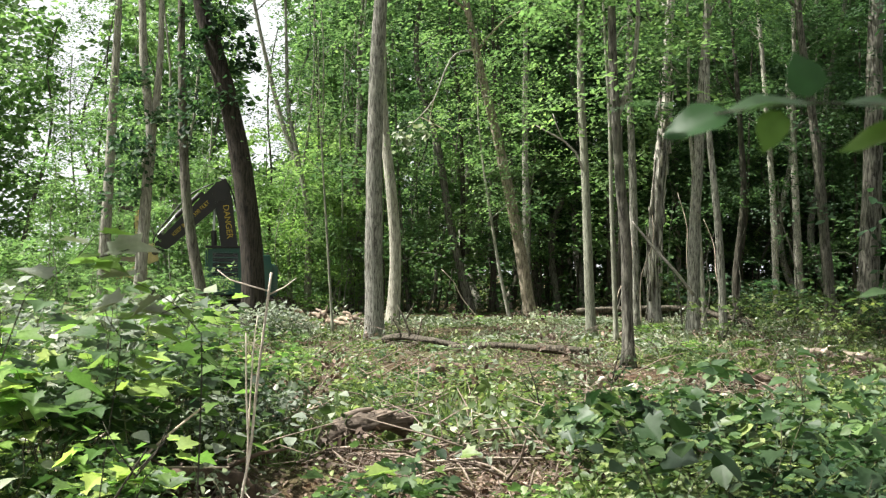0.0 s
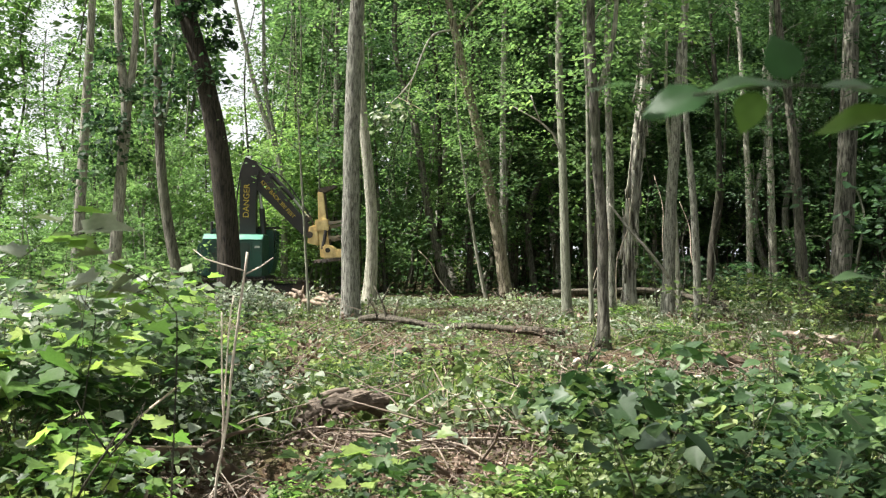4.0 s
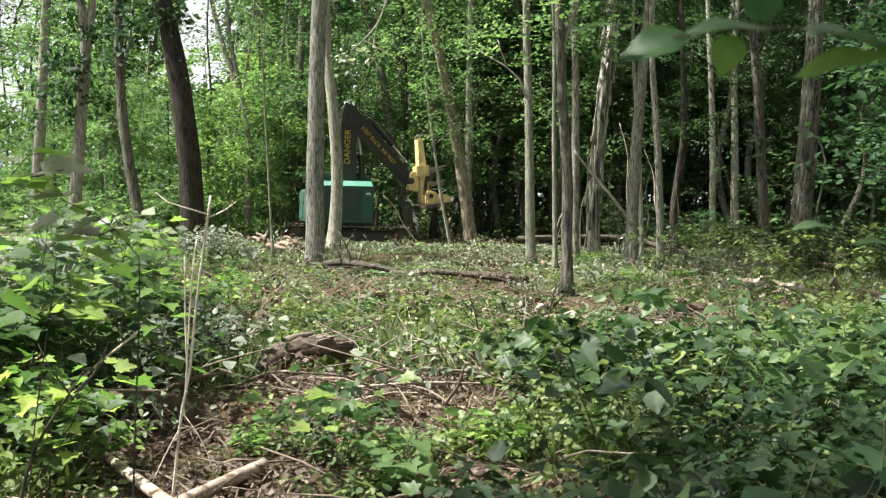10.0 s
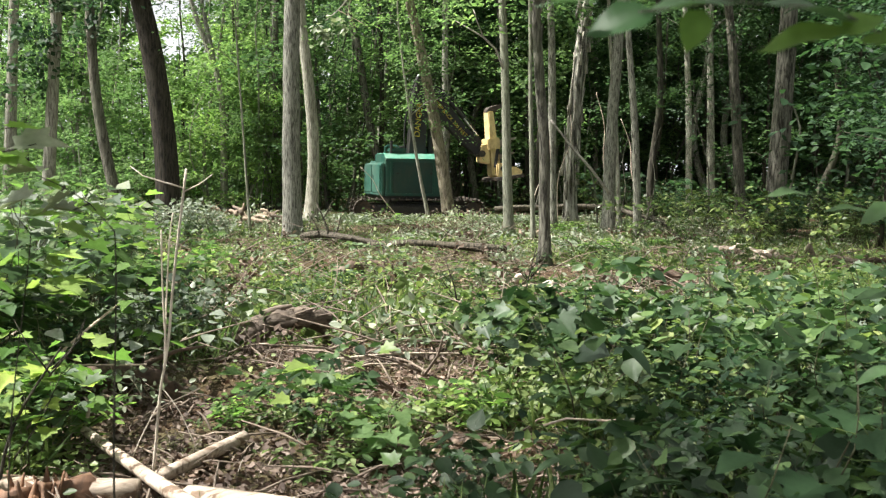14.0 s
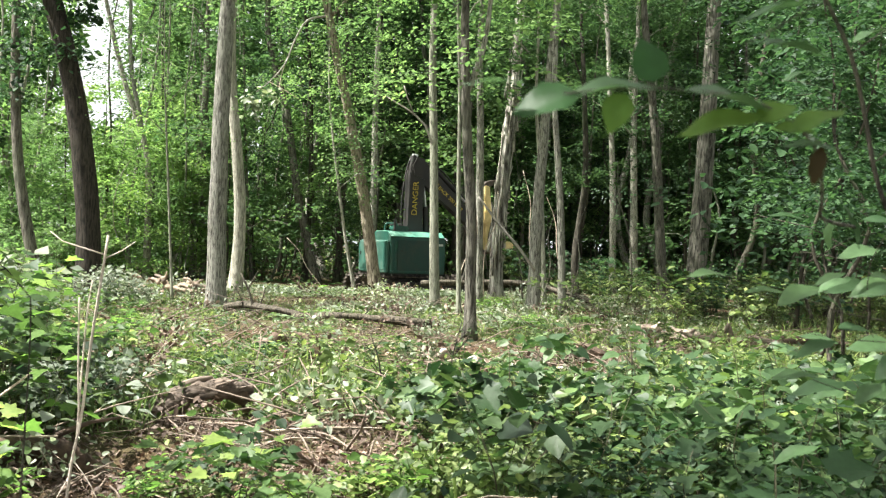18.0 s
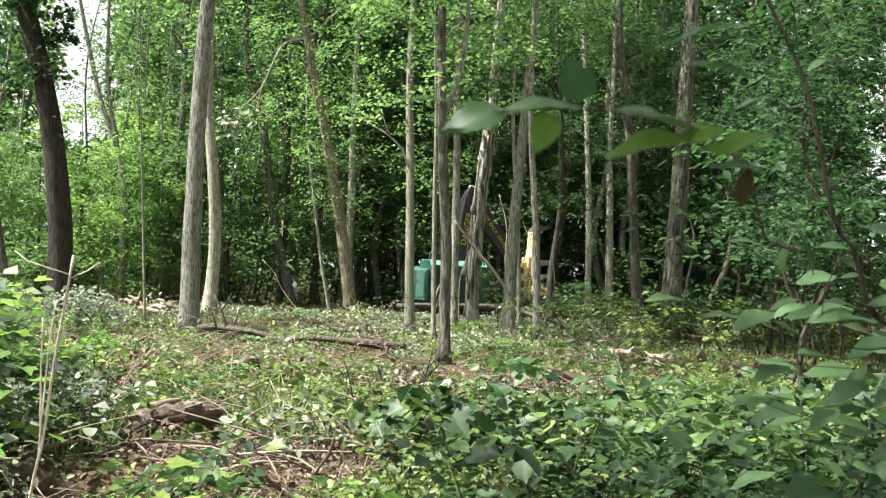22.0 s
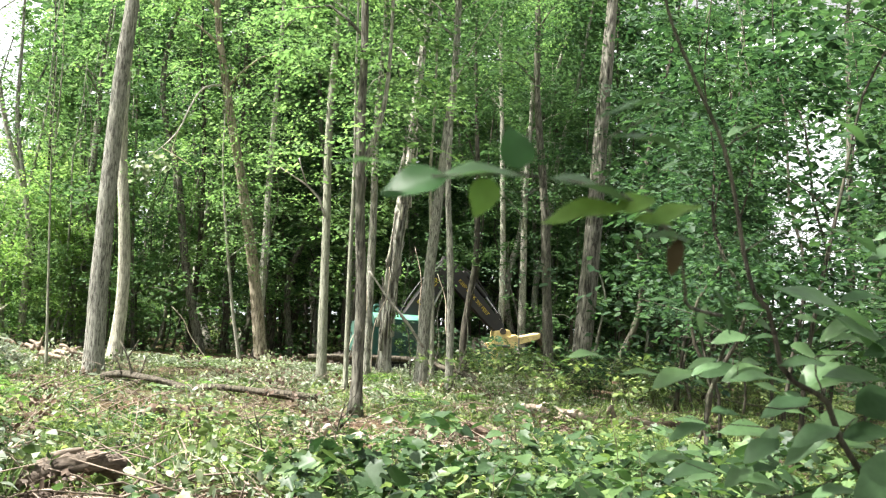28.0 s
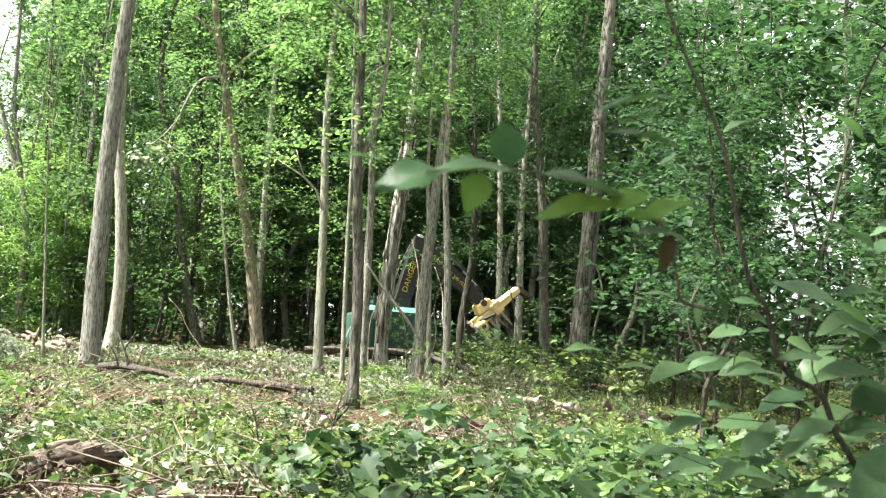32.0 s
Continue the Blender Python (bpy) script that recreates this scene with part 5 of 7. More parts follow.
PLANTS["soft"] = [seedling("bush of large soft grey-green leaves", 0.75, 5, 10, 0.155, form, M_LEAF_SOFT, M_STEM, 290 + k, 0.2, 0.8, "soft_leaved_bush", "soft-leaved bushes", 0.42, 0.35) for k, form in enumerate(("broad", "maple", "oval"))]
PLANTS["wilt"] = [seedling("withering bush with limp grey-green leaves", 1.1, 9, 26, 0.12, "diamond", M_LEAF_WILT, M_STEM, 270 + k, 0.3, 0.5, "withered_bush", "withered bushes", 0.6) for k in range(2)]
_fresh = {k: [True] * len(v) for k, v in PLANTS.items()}
LITTER = [(-4.4, 25.4, 1.0, 1.4), (-0.35, 7.45, 1.05, 1.5), (-0.75, 8.2, 0.6, 0.6), (-1.65, 6.95, 0.75, 0.65), (-1.6, 6.2, 0.55, 0.6), (-1.0, 8.45, 0.55, 0.40), (-1.05, 4.85, 0.6, 0.5), (-0.55, 4.15, 0.8, 0.35), (0.45, 5.0, 0.5, 0.7), (-1.62, 4.38, 0.6, 0.55), (0.6, 15.7, 1.7, 1.0), (3.2, 15.0, 1.5, 0.8), (-1.6, 14.0, 0.9, 0.8), (0.2, 24.2, 2.4, 1.2), (-3.0, 25.6, 1.6, 1.2), (2.6, 10.9, 0.9, 0.5), (-0.6, 11.2, 0.8, 0.5), (4.6, 14.0, 1.0, 0.5), (-2.6, 18.5, 0.8, 0.8), (1.9, 12.6, 1.9, 1.1), (5.4, 17.8, 1.2, 0.8), (0.3, 4.6, 1.6, 0.35), (-1.1, 5.3, 0.7, 0.5), (-0.6, 18.0, 2.3, 0.9), (1.3, 16.3, 0.8, 0.7), (7.2, 16.0, 0.9, 0.6)]


def bare(x, y):
    """How far a place lies inside a patch of open litter, 0 to 1."""
    best = 0.0
    for cx, cy, rx, ry in LITTER:
        d = ((x - cx) / rx) ** 2 + ((y - cy) / ry) ** 2
        best = max(best, 1.25 - d)
    if y > 9.0 and -0.22 * y < x < 0.42 * y:         # worn, brown patches all over the clearing
        best = max(best, 3.0 * (noise.noise((x * 0.42, y * 0.30, 30.0)) - 0.17))
    return min(max(best, 0.0), 1.0)


def plant(kind, rng, x, y, lo=0.75, hi=1.25, flat=1.0):
    k = int(rng.integers(len(PLANTS[kind])))
    src = PLANTS[kind][k]
    m = Matrix.Translation((x, y, gz(x, y))) @ Matrix.Rotation(rng.uniform(0, 6.28), 4, "Z") @ Matrix.Scale(rng.uniform(lo, hi), 4) @ Matrix.Scale(flat, 4, (0, 0, 1))
    if _fresh[kind][k]:
        _fresh[kind][k] = False
        src.matrix_basis = m
        return src
    return copy_thing_scaled(src, m)


def plant_zone(kinds, count, seed, inside, lo=0.75, hi=1.25, flat=1.0, clear=0.35):
    """Plants of the given kinds at random places for which inside(rng) gives x and y."""
    rng = np.random.default_rng(seed)
    n = 0
    for _ in range(count * 4):
        if n >= count:
            break
        x, y = inside(rng)
        if bare(x, y) > clear:
            continue
        k = 0.6 if -0.27 < x / y < -0.12 and y > 5.5 else 1.0        # the bank falls off towards the clearing
        plant(kinds[int(rng.integers(len(kinds)))], rng, x, y, lo * k, hi * k, flat)
        n += 1


def fan(a0, a1, d0, d1):
    """Places between two directions (x over y) and two depths."""
    def pick(rng):
        d = math.sqrt(rng.uniform(d0 * d0, d1 * d1))
        return d * rng.uniform(a0, a1), d
    return pick


plant_zone(["maple", "shade", "soft", "broad"], 62, 301, fan(-0.56, -0.19, 5.6, 12.0), 0.55, 1.05)
plant_zone(["soft", "maple", "shade", "soft"], 56, 302, fan(-0.52, -0.19, 11.0, 24.0), 0.7, 1.1)
plant_zone(["broad", "broad", "mixed", "broad"], 60, 303, fan(0.12, 0.72, 5.0, 8.6), 0.65, 1.05)
plant_zone(["broad", "low", "mixed"], 40, 317, fan(0.02, 0.72, 4.6, 11.0), 0.4, 0.75)
plant_zone(["broad", "low"], 34, 304, fan(-0.05, 0.8, 3.2, 5.3), 0.45, 0.75)
plant_zone(["scrub", "low", "tuft"], 46, 305, fan(0.22, 0.78, 9.0, 17.0), 0.5, 0.85)
plant_zone(["scrub", "scrub", "deep"], 90, 306, fan(0.22, 0.62, 18.5, 33.0), 0.8, 1.7)
plant_zone(["low", "tuft", "tuft", "scrub"], 90, 307, fan(-0.2, 0.34, 6.0, 17.0), 0.55, 1.0, 0.65)
plant_zone(["tuft", "low", "tuft"], 62, 308, fan(-0.3, 0.34, 16.0, 27.0), 0.6, 1.1, 0.5)
plant_zone(["broad", "deep"], 36, 314, fan(0.18, 0.62, 3.7, 5.6), 0.5, 0.85)
plant_zone(["scrub", "deep"], 10, 315, lambda rng: (rng.uniform(5.4, 9.0), rng.uniform(29.5, 34.0)), 0.9, 1.6)
plant_zone(["maple", "maple", "wilt"], 26, 320, fan(-0.56, -0.21, 6.2, 13.0), 0.85, 1.15)
plant_zone(["maple", "tuft", "wilt"], 30, 321, fan(-0.40, -0.16, 12.0, 22.0), 0.5, 0.9)
plant_zone(["tuft", "sunny", "pale"], 140, 322, fan(-0.24, 0.33, 17.0, 33.0), 0.7, 1.25, 0.42)
plant_zone(["soft", "sunny", "broad"], 46, 324, fan(-0.17, 0.30, 8.8, 17.0), 0.38, 0.68, 0.65)
plant_zone(["shade", "low"], 20, 316, fan(-0.5, -0.2, 6.0, 11.0), 0.6, 0.9)
plant_zone(["low", "tuft", "sunny"], 26, 323, fan(-0.34, 0.10, 4.2, 6.6), 0.5, 0.85)
plant_zone(["broad", "low", "maple"], 34, 309, fan(-0.50, -0.05, 4.0, 6.4), 0.4, 0.75)


plant_zone(["tuft", "low"], 40, 310, fan(-0.34, 0.34, 26.0, 33.0), 0.5, 0.9, 0.5)


def clumps(a0, a1, d0, d1, seed):
    """Places inside lush patches between two directions and two depths."""
    pick = fan(a0, a1, d0, d1)

    def lush(rng):
        for _ in range(20):
            x, y = pick(rng)
            if noise.noise((x * 0.6, y * 0.45, seed)) > 0.12:
                break
        return x, y
    return lush


for _k, (_x, _y) in enumerate(((-4.25, 19.8), (-3.95, 20.5), (-4.5, 20.4), (-4.1, 19.2), (-4.6, 19.4), (-1.75, 8.4), (-2.0, 7.6))):
    plant("wilt", np.random.default_rng(330 + _k), _x, _y, 0.62 if _k < 5 else 0.42, 0.8 if _k < 5 else 0.5)
plant_zone(["broad", "mixed"], 44, 318, clumps(-0.16, 0.30, 7.5, 14.0, 5.0), 0.3, 0.55, 0.8)
plant_zone(["scrub"], 44, 319, clumps(-0.26, 0.36, 13.0, 26.0, 8.0), 0.35, 0.6, 0.5)
plant_zone(["deep", "scrub", "bright"], 90, 311, fan(-0.12, 0.62, 39.5, 60.0), 1.4, 2.8)
plant_zone(["bright"], 80, 312, fan(-0.55, -0.09, 38.8, 50.0), 1.6, 3.4)
plant_zone(["bright"], 36, 313, fan(-0.50, -0.27, 26.0, 38.0), 0.9, 1.7)


def far_cover():
    """Undergrowth under the trees beyond the clearing."""
    rng = np.random.default_rng(54)
    k = 26000
    d = rng.uniform(33, 74, k)
    x = d * rng.uniform(-0.72, 0.75, k)
    d = np.where((d < 39) & (x > -13) & (x < 10), d + 20, d)        # the machine's lane stays low
    P = [(u, w, gz(u, w) + 0.02 + 1.5 * rng.uniform() ** 2.2) for u, w in zip(x, d)]
    N = np.c_[rng.normal(0, 0.5, k), rng.normal(0, 0.5, k), np.ones(k)]
    D = np.c_[rng.normal(0, 1, (k, 2)), rng.normal(0, 0.2, k)]
    me = leaf_mesh("far_undergrowth", P, N, D, rng.uniform(0.12, 0.28, k), "diamond", M_LEAF_CANOPY)
    tagged(new("far_undergrowth", me), "dark green undergrowth deep in the wood", "ground cover", kind="stuff")


far_cover()


def ground_cover():
    rng = np.random.default_rng(55)
    n = 100000
    d = np.sqrt(rng.uniform(3.2 ** 2, 33 ** 2, n * 2))
    d[: n // 2] = rng.uniform(3.4, 16, n // 2)
    x = d * rng.uniform(-0.62, 0.82, n * 2)
    P, S = [], []
    for u, w in zip(x, d):
        b = bare(u, w)
        lush = 1.5 * noise.noise((u * 0.55, w * 0.55, 9.0)) + 0.8 * noise.noise((u * 1.7, w * 1.7, 4.0)) + 0.36 - 1.3 * b
        if rng.uniform(-0.3, 0.65) > lush:
            continue
        P.append((u, w, gz(u, w) + rng.uniform(0.01, 0.22) * (0.5 + 0.8 * max(lush, 0)) * (1.0 if w < 12 else 0.5)))
        S.append(rng.uniform(0.028, 0.078))
        if len(P) >= n:
            break
    k = len(P)
    N = np.c_[rng.normal(0, 0.75, k), rng.normal(0, 0.75, k), np.ones(k)]
    D = np.c_[rng.normal(0, 1, (k, 2)), rng.normal(0, 0.45, k)]
    P, S = np.array(P), np.array(S)
    near = P[:, 1] < 8.0
    for name, pick, form, label in (("ground_cover", near, "oval", "low green ground cover of small leaves"), ("far_ground_cover", ~near, "diamond", "low green ground cover across the clearing")):
        me = leaf_mesh(name, P[pick], N[pick], D[pick], S[pick] * (1.0 if form == "oval" else 1.25), form, M_LEAF_HERB)
        tagged(new(name, me), label, "ground cover", kind="stuff")


def leaf_litter():
    rng = np.random.default_rng(56)
    P, S = [], []
    for _ in range(110000):
        d = rng.uniform(3.4, 30) if rng.uniform() < 0.5 else rng.uniform(3.4, 14)
        x = d * rng.uniform(-0.55, 0.62)
        b = bare(x, d)
        if rng.uniform() < 0.24 + 0.76 * b:
            P.append((x, d, gz(x, d) + rng.uniform(0.004, 0.03 + 0.03 * b)))
            S.append(rng.uniform(0.018, 0.065))
    k = len(P)
    N = np.c_[rng.normal(0, 0.8, k), rng.normal(0, 0.8, k), np.ones(k)]
    D = np.c_[rng.normal(0, 1, (k, 2)), rng.normal(0, 0.25, k)]
    me = leaf_mesh("leaf_litter", P, N, D, S, "diamond", M_LEAF_DEAD)
    tagged(new("leaf_litter", me), "dry brown fallen leaves and bark shreds", "leaf litter", kind="stuff")


def withered_leaves():
    """Pale curled leaves of the felled brush, with their undersides up."""
    rng = np.random.default_rng(57)
    P = []
    while len(P) < 7000:
        d = rng.uniform(9, 33) if len(P) % 2 else rng.uniform(20, 33)
        x = d * rng.uniform(-0.42, 0.45)
        if noise.noise((x * 0.5, d * 0.5, 21.0)) > -0.12:
            P.append((x, d, gz(x, d) + rng.uniform(0.03, 0.15)))
    while len(P) < 15000:
        d = rng.uniform(22, 33.5)
        x = d * rng.uniform(-0.22, 0.27)
        if noise.noise((x * 0.45, d * 0.6, 27.0)) > -0.05:
            P.append((x, d, gz(x, d) + rng.uniform(0.03, 0.18)))
    k = len(P)
    N = np.c_[rng.normal(0, 0.8, k), rng.normal(0, 0.8, k), np.ones(k)]
    D = np.c_[rng.normal(0, 1, (k, 2)), rng.normal(0, 0.4, k)]
    me = leaf_mesh("withered_leaves", P, N, D, rng.uniform(0.04, 0.105, k), "diamond", M_LEAF_PALE)
    tagged(new("withered_leaves", me), "pale wilted leaves of felled brush", "leaf litter", kind="stuff")


def twigs():
    rng = np.random.default_rng(58)
    vs, fs = [], []
    for _ in range(3000):
        d = rng.uniform(3.8, 26)
        x = d * rng.uniform(-0.5, 0.55)
        if rng.uniform() > 0.25 + bare(x, d):
            continue
        a, ln = rng.uniform(0, 6.28), rng.uniform(0.12, 0.6)
        z = gz(x, d) + rng.uniform(0.02, 0.06)
        p0 = Vector((x, d, z))
        p1 = p0 + Vector((math.cos(a) * ln, math.sin(a) * ln, rng.uniform(-0.02, 0.12)))
        r = rng.uniform(0.003, 0.009)
        v, f = tube_arrays([p0, p0.lerp(p1, 0.5) + Vector((0, 0, 0.02)), p1], [r, r * 0.8, r * 0.4], 5)
        fs += [tuple(i + len(vs) for i in q) for q in f]
        vs += v
    for _ in range(420):
        d = rng.uniform(6.5, 24)
        x = d * rng.uniform(-0.42, 0.42)
        a, ln = rng.uniform(0, 6.28), rng.uniform(0.4, 1.3)
        p0 = Vector((x, d, gz(x, d) + 0.03))
        p1 = p0 + Vector((math.cos(a) * ln, math.sin(a) * ln, rng.uniform(0.0, 0.45)))
        r = rng.uniform(0.005, 0.012)
        v, f = tube_arrays([p0, p0.lerp(p1, 0.5) + Vector((0.03, 0, rng.uniform(0, 0.1))), p1], [r, r * 0.8, r * 0.4], 5)
        fs += [tuple(i + len(vs) for i in q) for q in f]
        vs += v
    tagged(new("twigs", mesh_of("twigs", vs, fs, M_WOOD_GREY, True)), "broken grey twigs scattered on the litter", "twigs", kind="stuff")


def grasses(name, label, count, material, seed, up, lo, hi):
    """Thin blades, standing or strewn."""
    rng = np.random.default_rng(seed)
    P, L = [], []
    while len(P) < count:
        d = rng.uniform(3.6, 24) if len(P) % 3 else rng.uniform(3.6, 11)
        x = d * rng.uniform(-0.55, 0.6)
        if noise.noise((x * 0.8, d * 0.8, seed)) + (bare(x, d) if up < 0.3 else -2 * bare(x, d)) > -0.1:
            P.append((x, d, gz(x, d) + rng.uniform(0.0, 0.05)))
            L.append(rng.uniform(lo, hi))
    D = np.c_[rng.normal(0, 0.6, (count, 2)), np.abs(rng.normal(up, 0.25, count))]
    me = leaf_mesh(name, P, rng.normal(0, 1, (count, 3)), D, L, "blade", material)
    tagged(new(name, me), label, "grass", kind="stuff")


ground_cover()
grasses("grass", "thin green grass blades among the herbs", 15000, M_LEAF_HERB, 61, 0.7, 0.12, 0.38)
grasses("straw", "dry straw and bark shreds strewn on the floor", 12000, M_LEAF_STRAW, 62, 0.08, 0.03, 0.15)
leaf_litter()
withered_leaves()
twigs()


# ---- logs, sticks and stumps ----
def on_floor(x, y, lift=0.0):
    return Vector((x, y, gz(x, y) + lift))


def log(name, label, pts, r0, r1, material, category="log", stubs=(), sides=10, lumpy=0.15, group=""):
    """A lying stem through points; stubs are short broken side twigs (start, way, radius)."""
    ps = [Vector(p) for p in pts]
    o = ps[0].copy()
    ob = thing(name, label, category, group, Matrix.Translation(o))
    part("stem", tube("stem", [p - o for p in ps], r0, r1, material, sides, 0.15, lumpy, o.x * 3), None, ob)
    for a, w, r in stubs:
        a = Vector(a) - o
        part("twig", tube("twig", [a, a + Vector(w) * 0.5 + Vector((0.02, 0, 0.03)), a + Vector(w)], r, r * 0.4, material, 6, 0.12, 0.1), None, ob)
    return ob


log("fallen_log", "dark broken log end with a tangle of twigs", [on_floor(-2.1, 20.3, 0.14), on_floor(-1.7, 20.1, 0.22), on_floor(-1.2, 19.3, 0.23), on_floor(-0.55, 18.6, 0.15)], 0.07, 0.045, M_BARK_LOG, lumpy=0.7,
    stubs=[((-1.5, 19.75, 0.18), (-0.28, 0.1, 0.66), 0.030), ((-1.63, 19.8, 0.52), (0.18, 0, 0.36), 0.018), ((-1.4, 19.6, 0.17), (0.12, 0, 0.42), 0.024), ((-1.7, 20.0, 0.16), (-0.24, 0.05, 0.46), 0.020), ((-1.2, 19.4, 0.12), (0.35, -0.25, 0.16), 0.015), ((-1.9, 20.3, 0.12), (0.5, -0.5, 0.1), 0.015), ((-1.4, 19.6, 0.12), (-0.5, -0.35, 0.04), 0.015)])
log("fallen_log", "long dark fallen log across the clearing", [on_floor(-0.7, 18.3, 0.16), on_floor(0.1, 17.6, 0.24), on_floor(0.8, 17.25, 0.24), on_floor(1.63, 16.9, 0.20)], 0.045, 0.07, M_BARK_LOG, lumpy=0.6,
    stubs=[((1.0, 17.2, 0.2), (0.45, -0.5, -0.10), 0.02), ((1.2, 17.1, 0.22), (0.3, -0.2, 0.22), 0.014), ((0.5, 17.4, 0.24), (0.25, 0.1, 0.26), 0.012), ((-0.3, 18.2, 0.16), (0.5, -0.3, 0.12), 0.02), ((0.3, 17.5, 0.12), (-0.3, -0.3, 0.14), 0.012)])
log("broken_branch", "short broken grey branch in the grass", [on_floor(-0.75, 14.6, 0.04), on_floor(-0.45, 14.2, 0.09), on_floor(-0.3, 13.9, 0.04)], 0.07, 0.05, M_BARK_LOG, "branch")
log("cut_branch", "pale debarked branch lying near the stump", [on_floor(-0.87, 5.48, 0.07), on_floor(-1.0, 5.2, 0.08), on_floor(-1.2, 4.82, 0.06)], 0.034, 0.034, M_LOG, "branch")
log("cut_pole", "pale peeled pole pointing into the clearing", [on_floor(-1.73, 5.5, 0.12), on_floor(-1.21, 4.69, 0.13), on_floor(-0.74, 4.0, 0.12), on_floor(-0.66, 3.88, 0.10)], 0.024, 0.042, M_LOG, "branch",
    stubs=[((-1.7, 5.45, 0.14), (-0.05, 0.12, 0.10), 0.012)])
log("felled_log", "pale felled log with smooth weathered wood", [on_floor(-0.95, 4.46, 0.06), on_floor(-0.47, 4.19, 0.07), on_floor(0.14, 3.87, 0.05), on_floor(0.4, 3.72, 0.04)], 0.08, 0.065, M_LOG)
log("felled_log", "pale barked log lying behind the cut stump", [on_floor(-2.3, 4.85, 0.08), on_floor(-1.7, 4.68, 0.09), on_floor(-1.2, 4.55, 0.09)], 0.05, 0.05, M_LOG)
log("rotten_log", "dark rotten log arched over a shaded hollow", [on_floor(-2.45, 6.5, 0.04), on_floor(-2.05, 6.7, 0.12), on_floor(-1.7, 6.88, 0.15), on_floor(-1.48, 6.98, 0.10), on_floor(-1.36, 7.02, 0.0)], 0.095, 0.07, M_WOOD_ROT, lumpy=0.45,
    stubs=[((-1.75, 6.85, 0.18), (0.35, 0.25, 0.08), 0.022), ((-2.1, 6.68, 0.14), (-0.1, -0.12, 0.14), 0.018)])
log("dead_pole", "dark barked fallen pole behind the group of trunks", [(2.62, 31, 0.34), (4.24, 30.5, 0.45), (5.8, 30.0, 0.47), (6.32, 28.0, 0.33), on_floor(6.3, 25.0, 0.2), on_floor(5.8, 21.4, 0.08)], 0.085, 0.05, M_BARK_LOG, lumpy=0.5)
log("leaning_pole", "bleached dead pole leaning in a group of trunks", [(3.22, 23.3, 2.66), (3.75, 23.4, 2.02), (4.15, 23.4, 1.6), (4.66, 23.65, 1.0)], 0.022, 0.036, M_WOOD_SILVER, "branch")
for _n, (_a, _b, _r) in enumerate([((-0.72, 7.55), (0.55, 7.95), 0.012), ((-0.95, 8.15), (-0.35, 7.6), 0.011), ((-0.2, 7.9), (0.25, 6.85), 0.010), ((-0.6, 7.1), (0.1, 7.5), 0.009),
                                  ((0.9, 12.4), (1.6, 11.9), 0.014), ((1.2, 13.3), (2.4, 13.1), 0.014), ((2.4, 12.1), (3.0, 12.9), 0.012), ((4.7, 18.3), (5.4, 17.9), 0.03), ((5.0, 17.5), (5.7, 17.3), 0.03)]):
    log("stick", "thin dry stick lying on brown litter", [on_floor(*_a, 0.04), on_floor((_a[0] + _b[0]) / 2, (_a[1] + _b[1]) / 2, 0.08), on_floor(*_b, 0.03)], _r, _r * 0.6, M_WOOD_GREY if _n % 3 else M_WOOD_PALE, "stick", group="dry sticks", sides=6)


for _n, (_a, _b, _r) in enumerate([((3.0, 25.2, 0), (3.6, 25.6, 3.4), 0.022), ((3.9, 26.6, 0), (4.25, 27.0, 3.0), 0.018), ((4.9, 26.3, 0), (4.3, 26.6, 2.8), 0.02), ((5.5, 26.8, 0), (4.9, 27.0, 3.6), 0.02), ((5.6, 24.3, 0), (6.1, 24.8, 2.6), 0.016),
                                  ((2.75, 22.3, 0), (3.1, 22.6, 2.2), 0.014), ((4.45, 22.2, 0), (4.9, 22.6, 2.4), 0.012), ((6.6, 28.0, 0), (5.9, 28.6, 3.0), 0.02), ((8.6, 29.0, 0), (8.2, 29.6, 4.2), 0.025), ((-0.21, 31.0, 0), (-1.45, 31.0, 1.57), 0.018)]):
    _p, _q = on_floor(_a[0], _a[1]), Vector(_b)
    log("leaning_branch", "thin dead stem leaning among the trunks", [_p, _p.lerp(_q, 0.4) + Vector((0.12 * (-1) ** _n, 0, 0.1)), _p.lerp(_q, 0.75) + Vector((-0.08 * (-1) ** _n, 0, 0)), _q], _r, _r * 0.5, M_WOOD_PALE if _n % 2 else M_BARK_BROWN, "branch", group="leaning dead stems", sides=6)


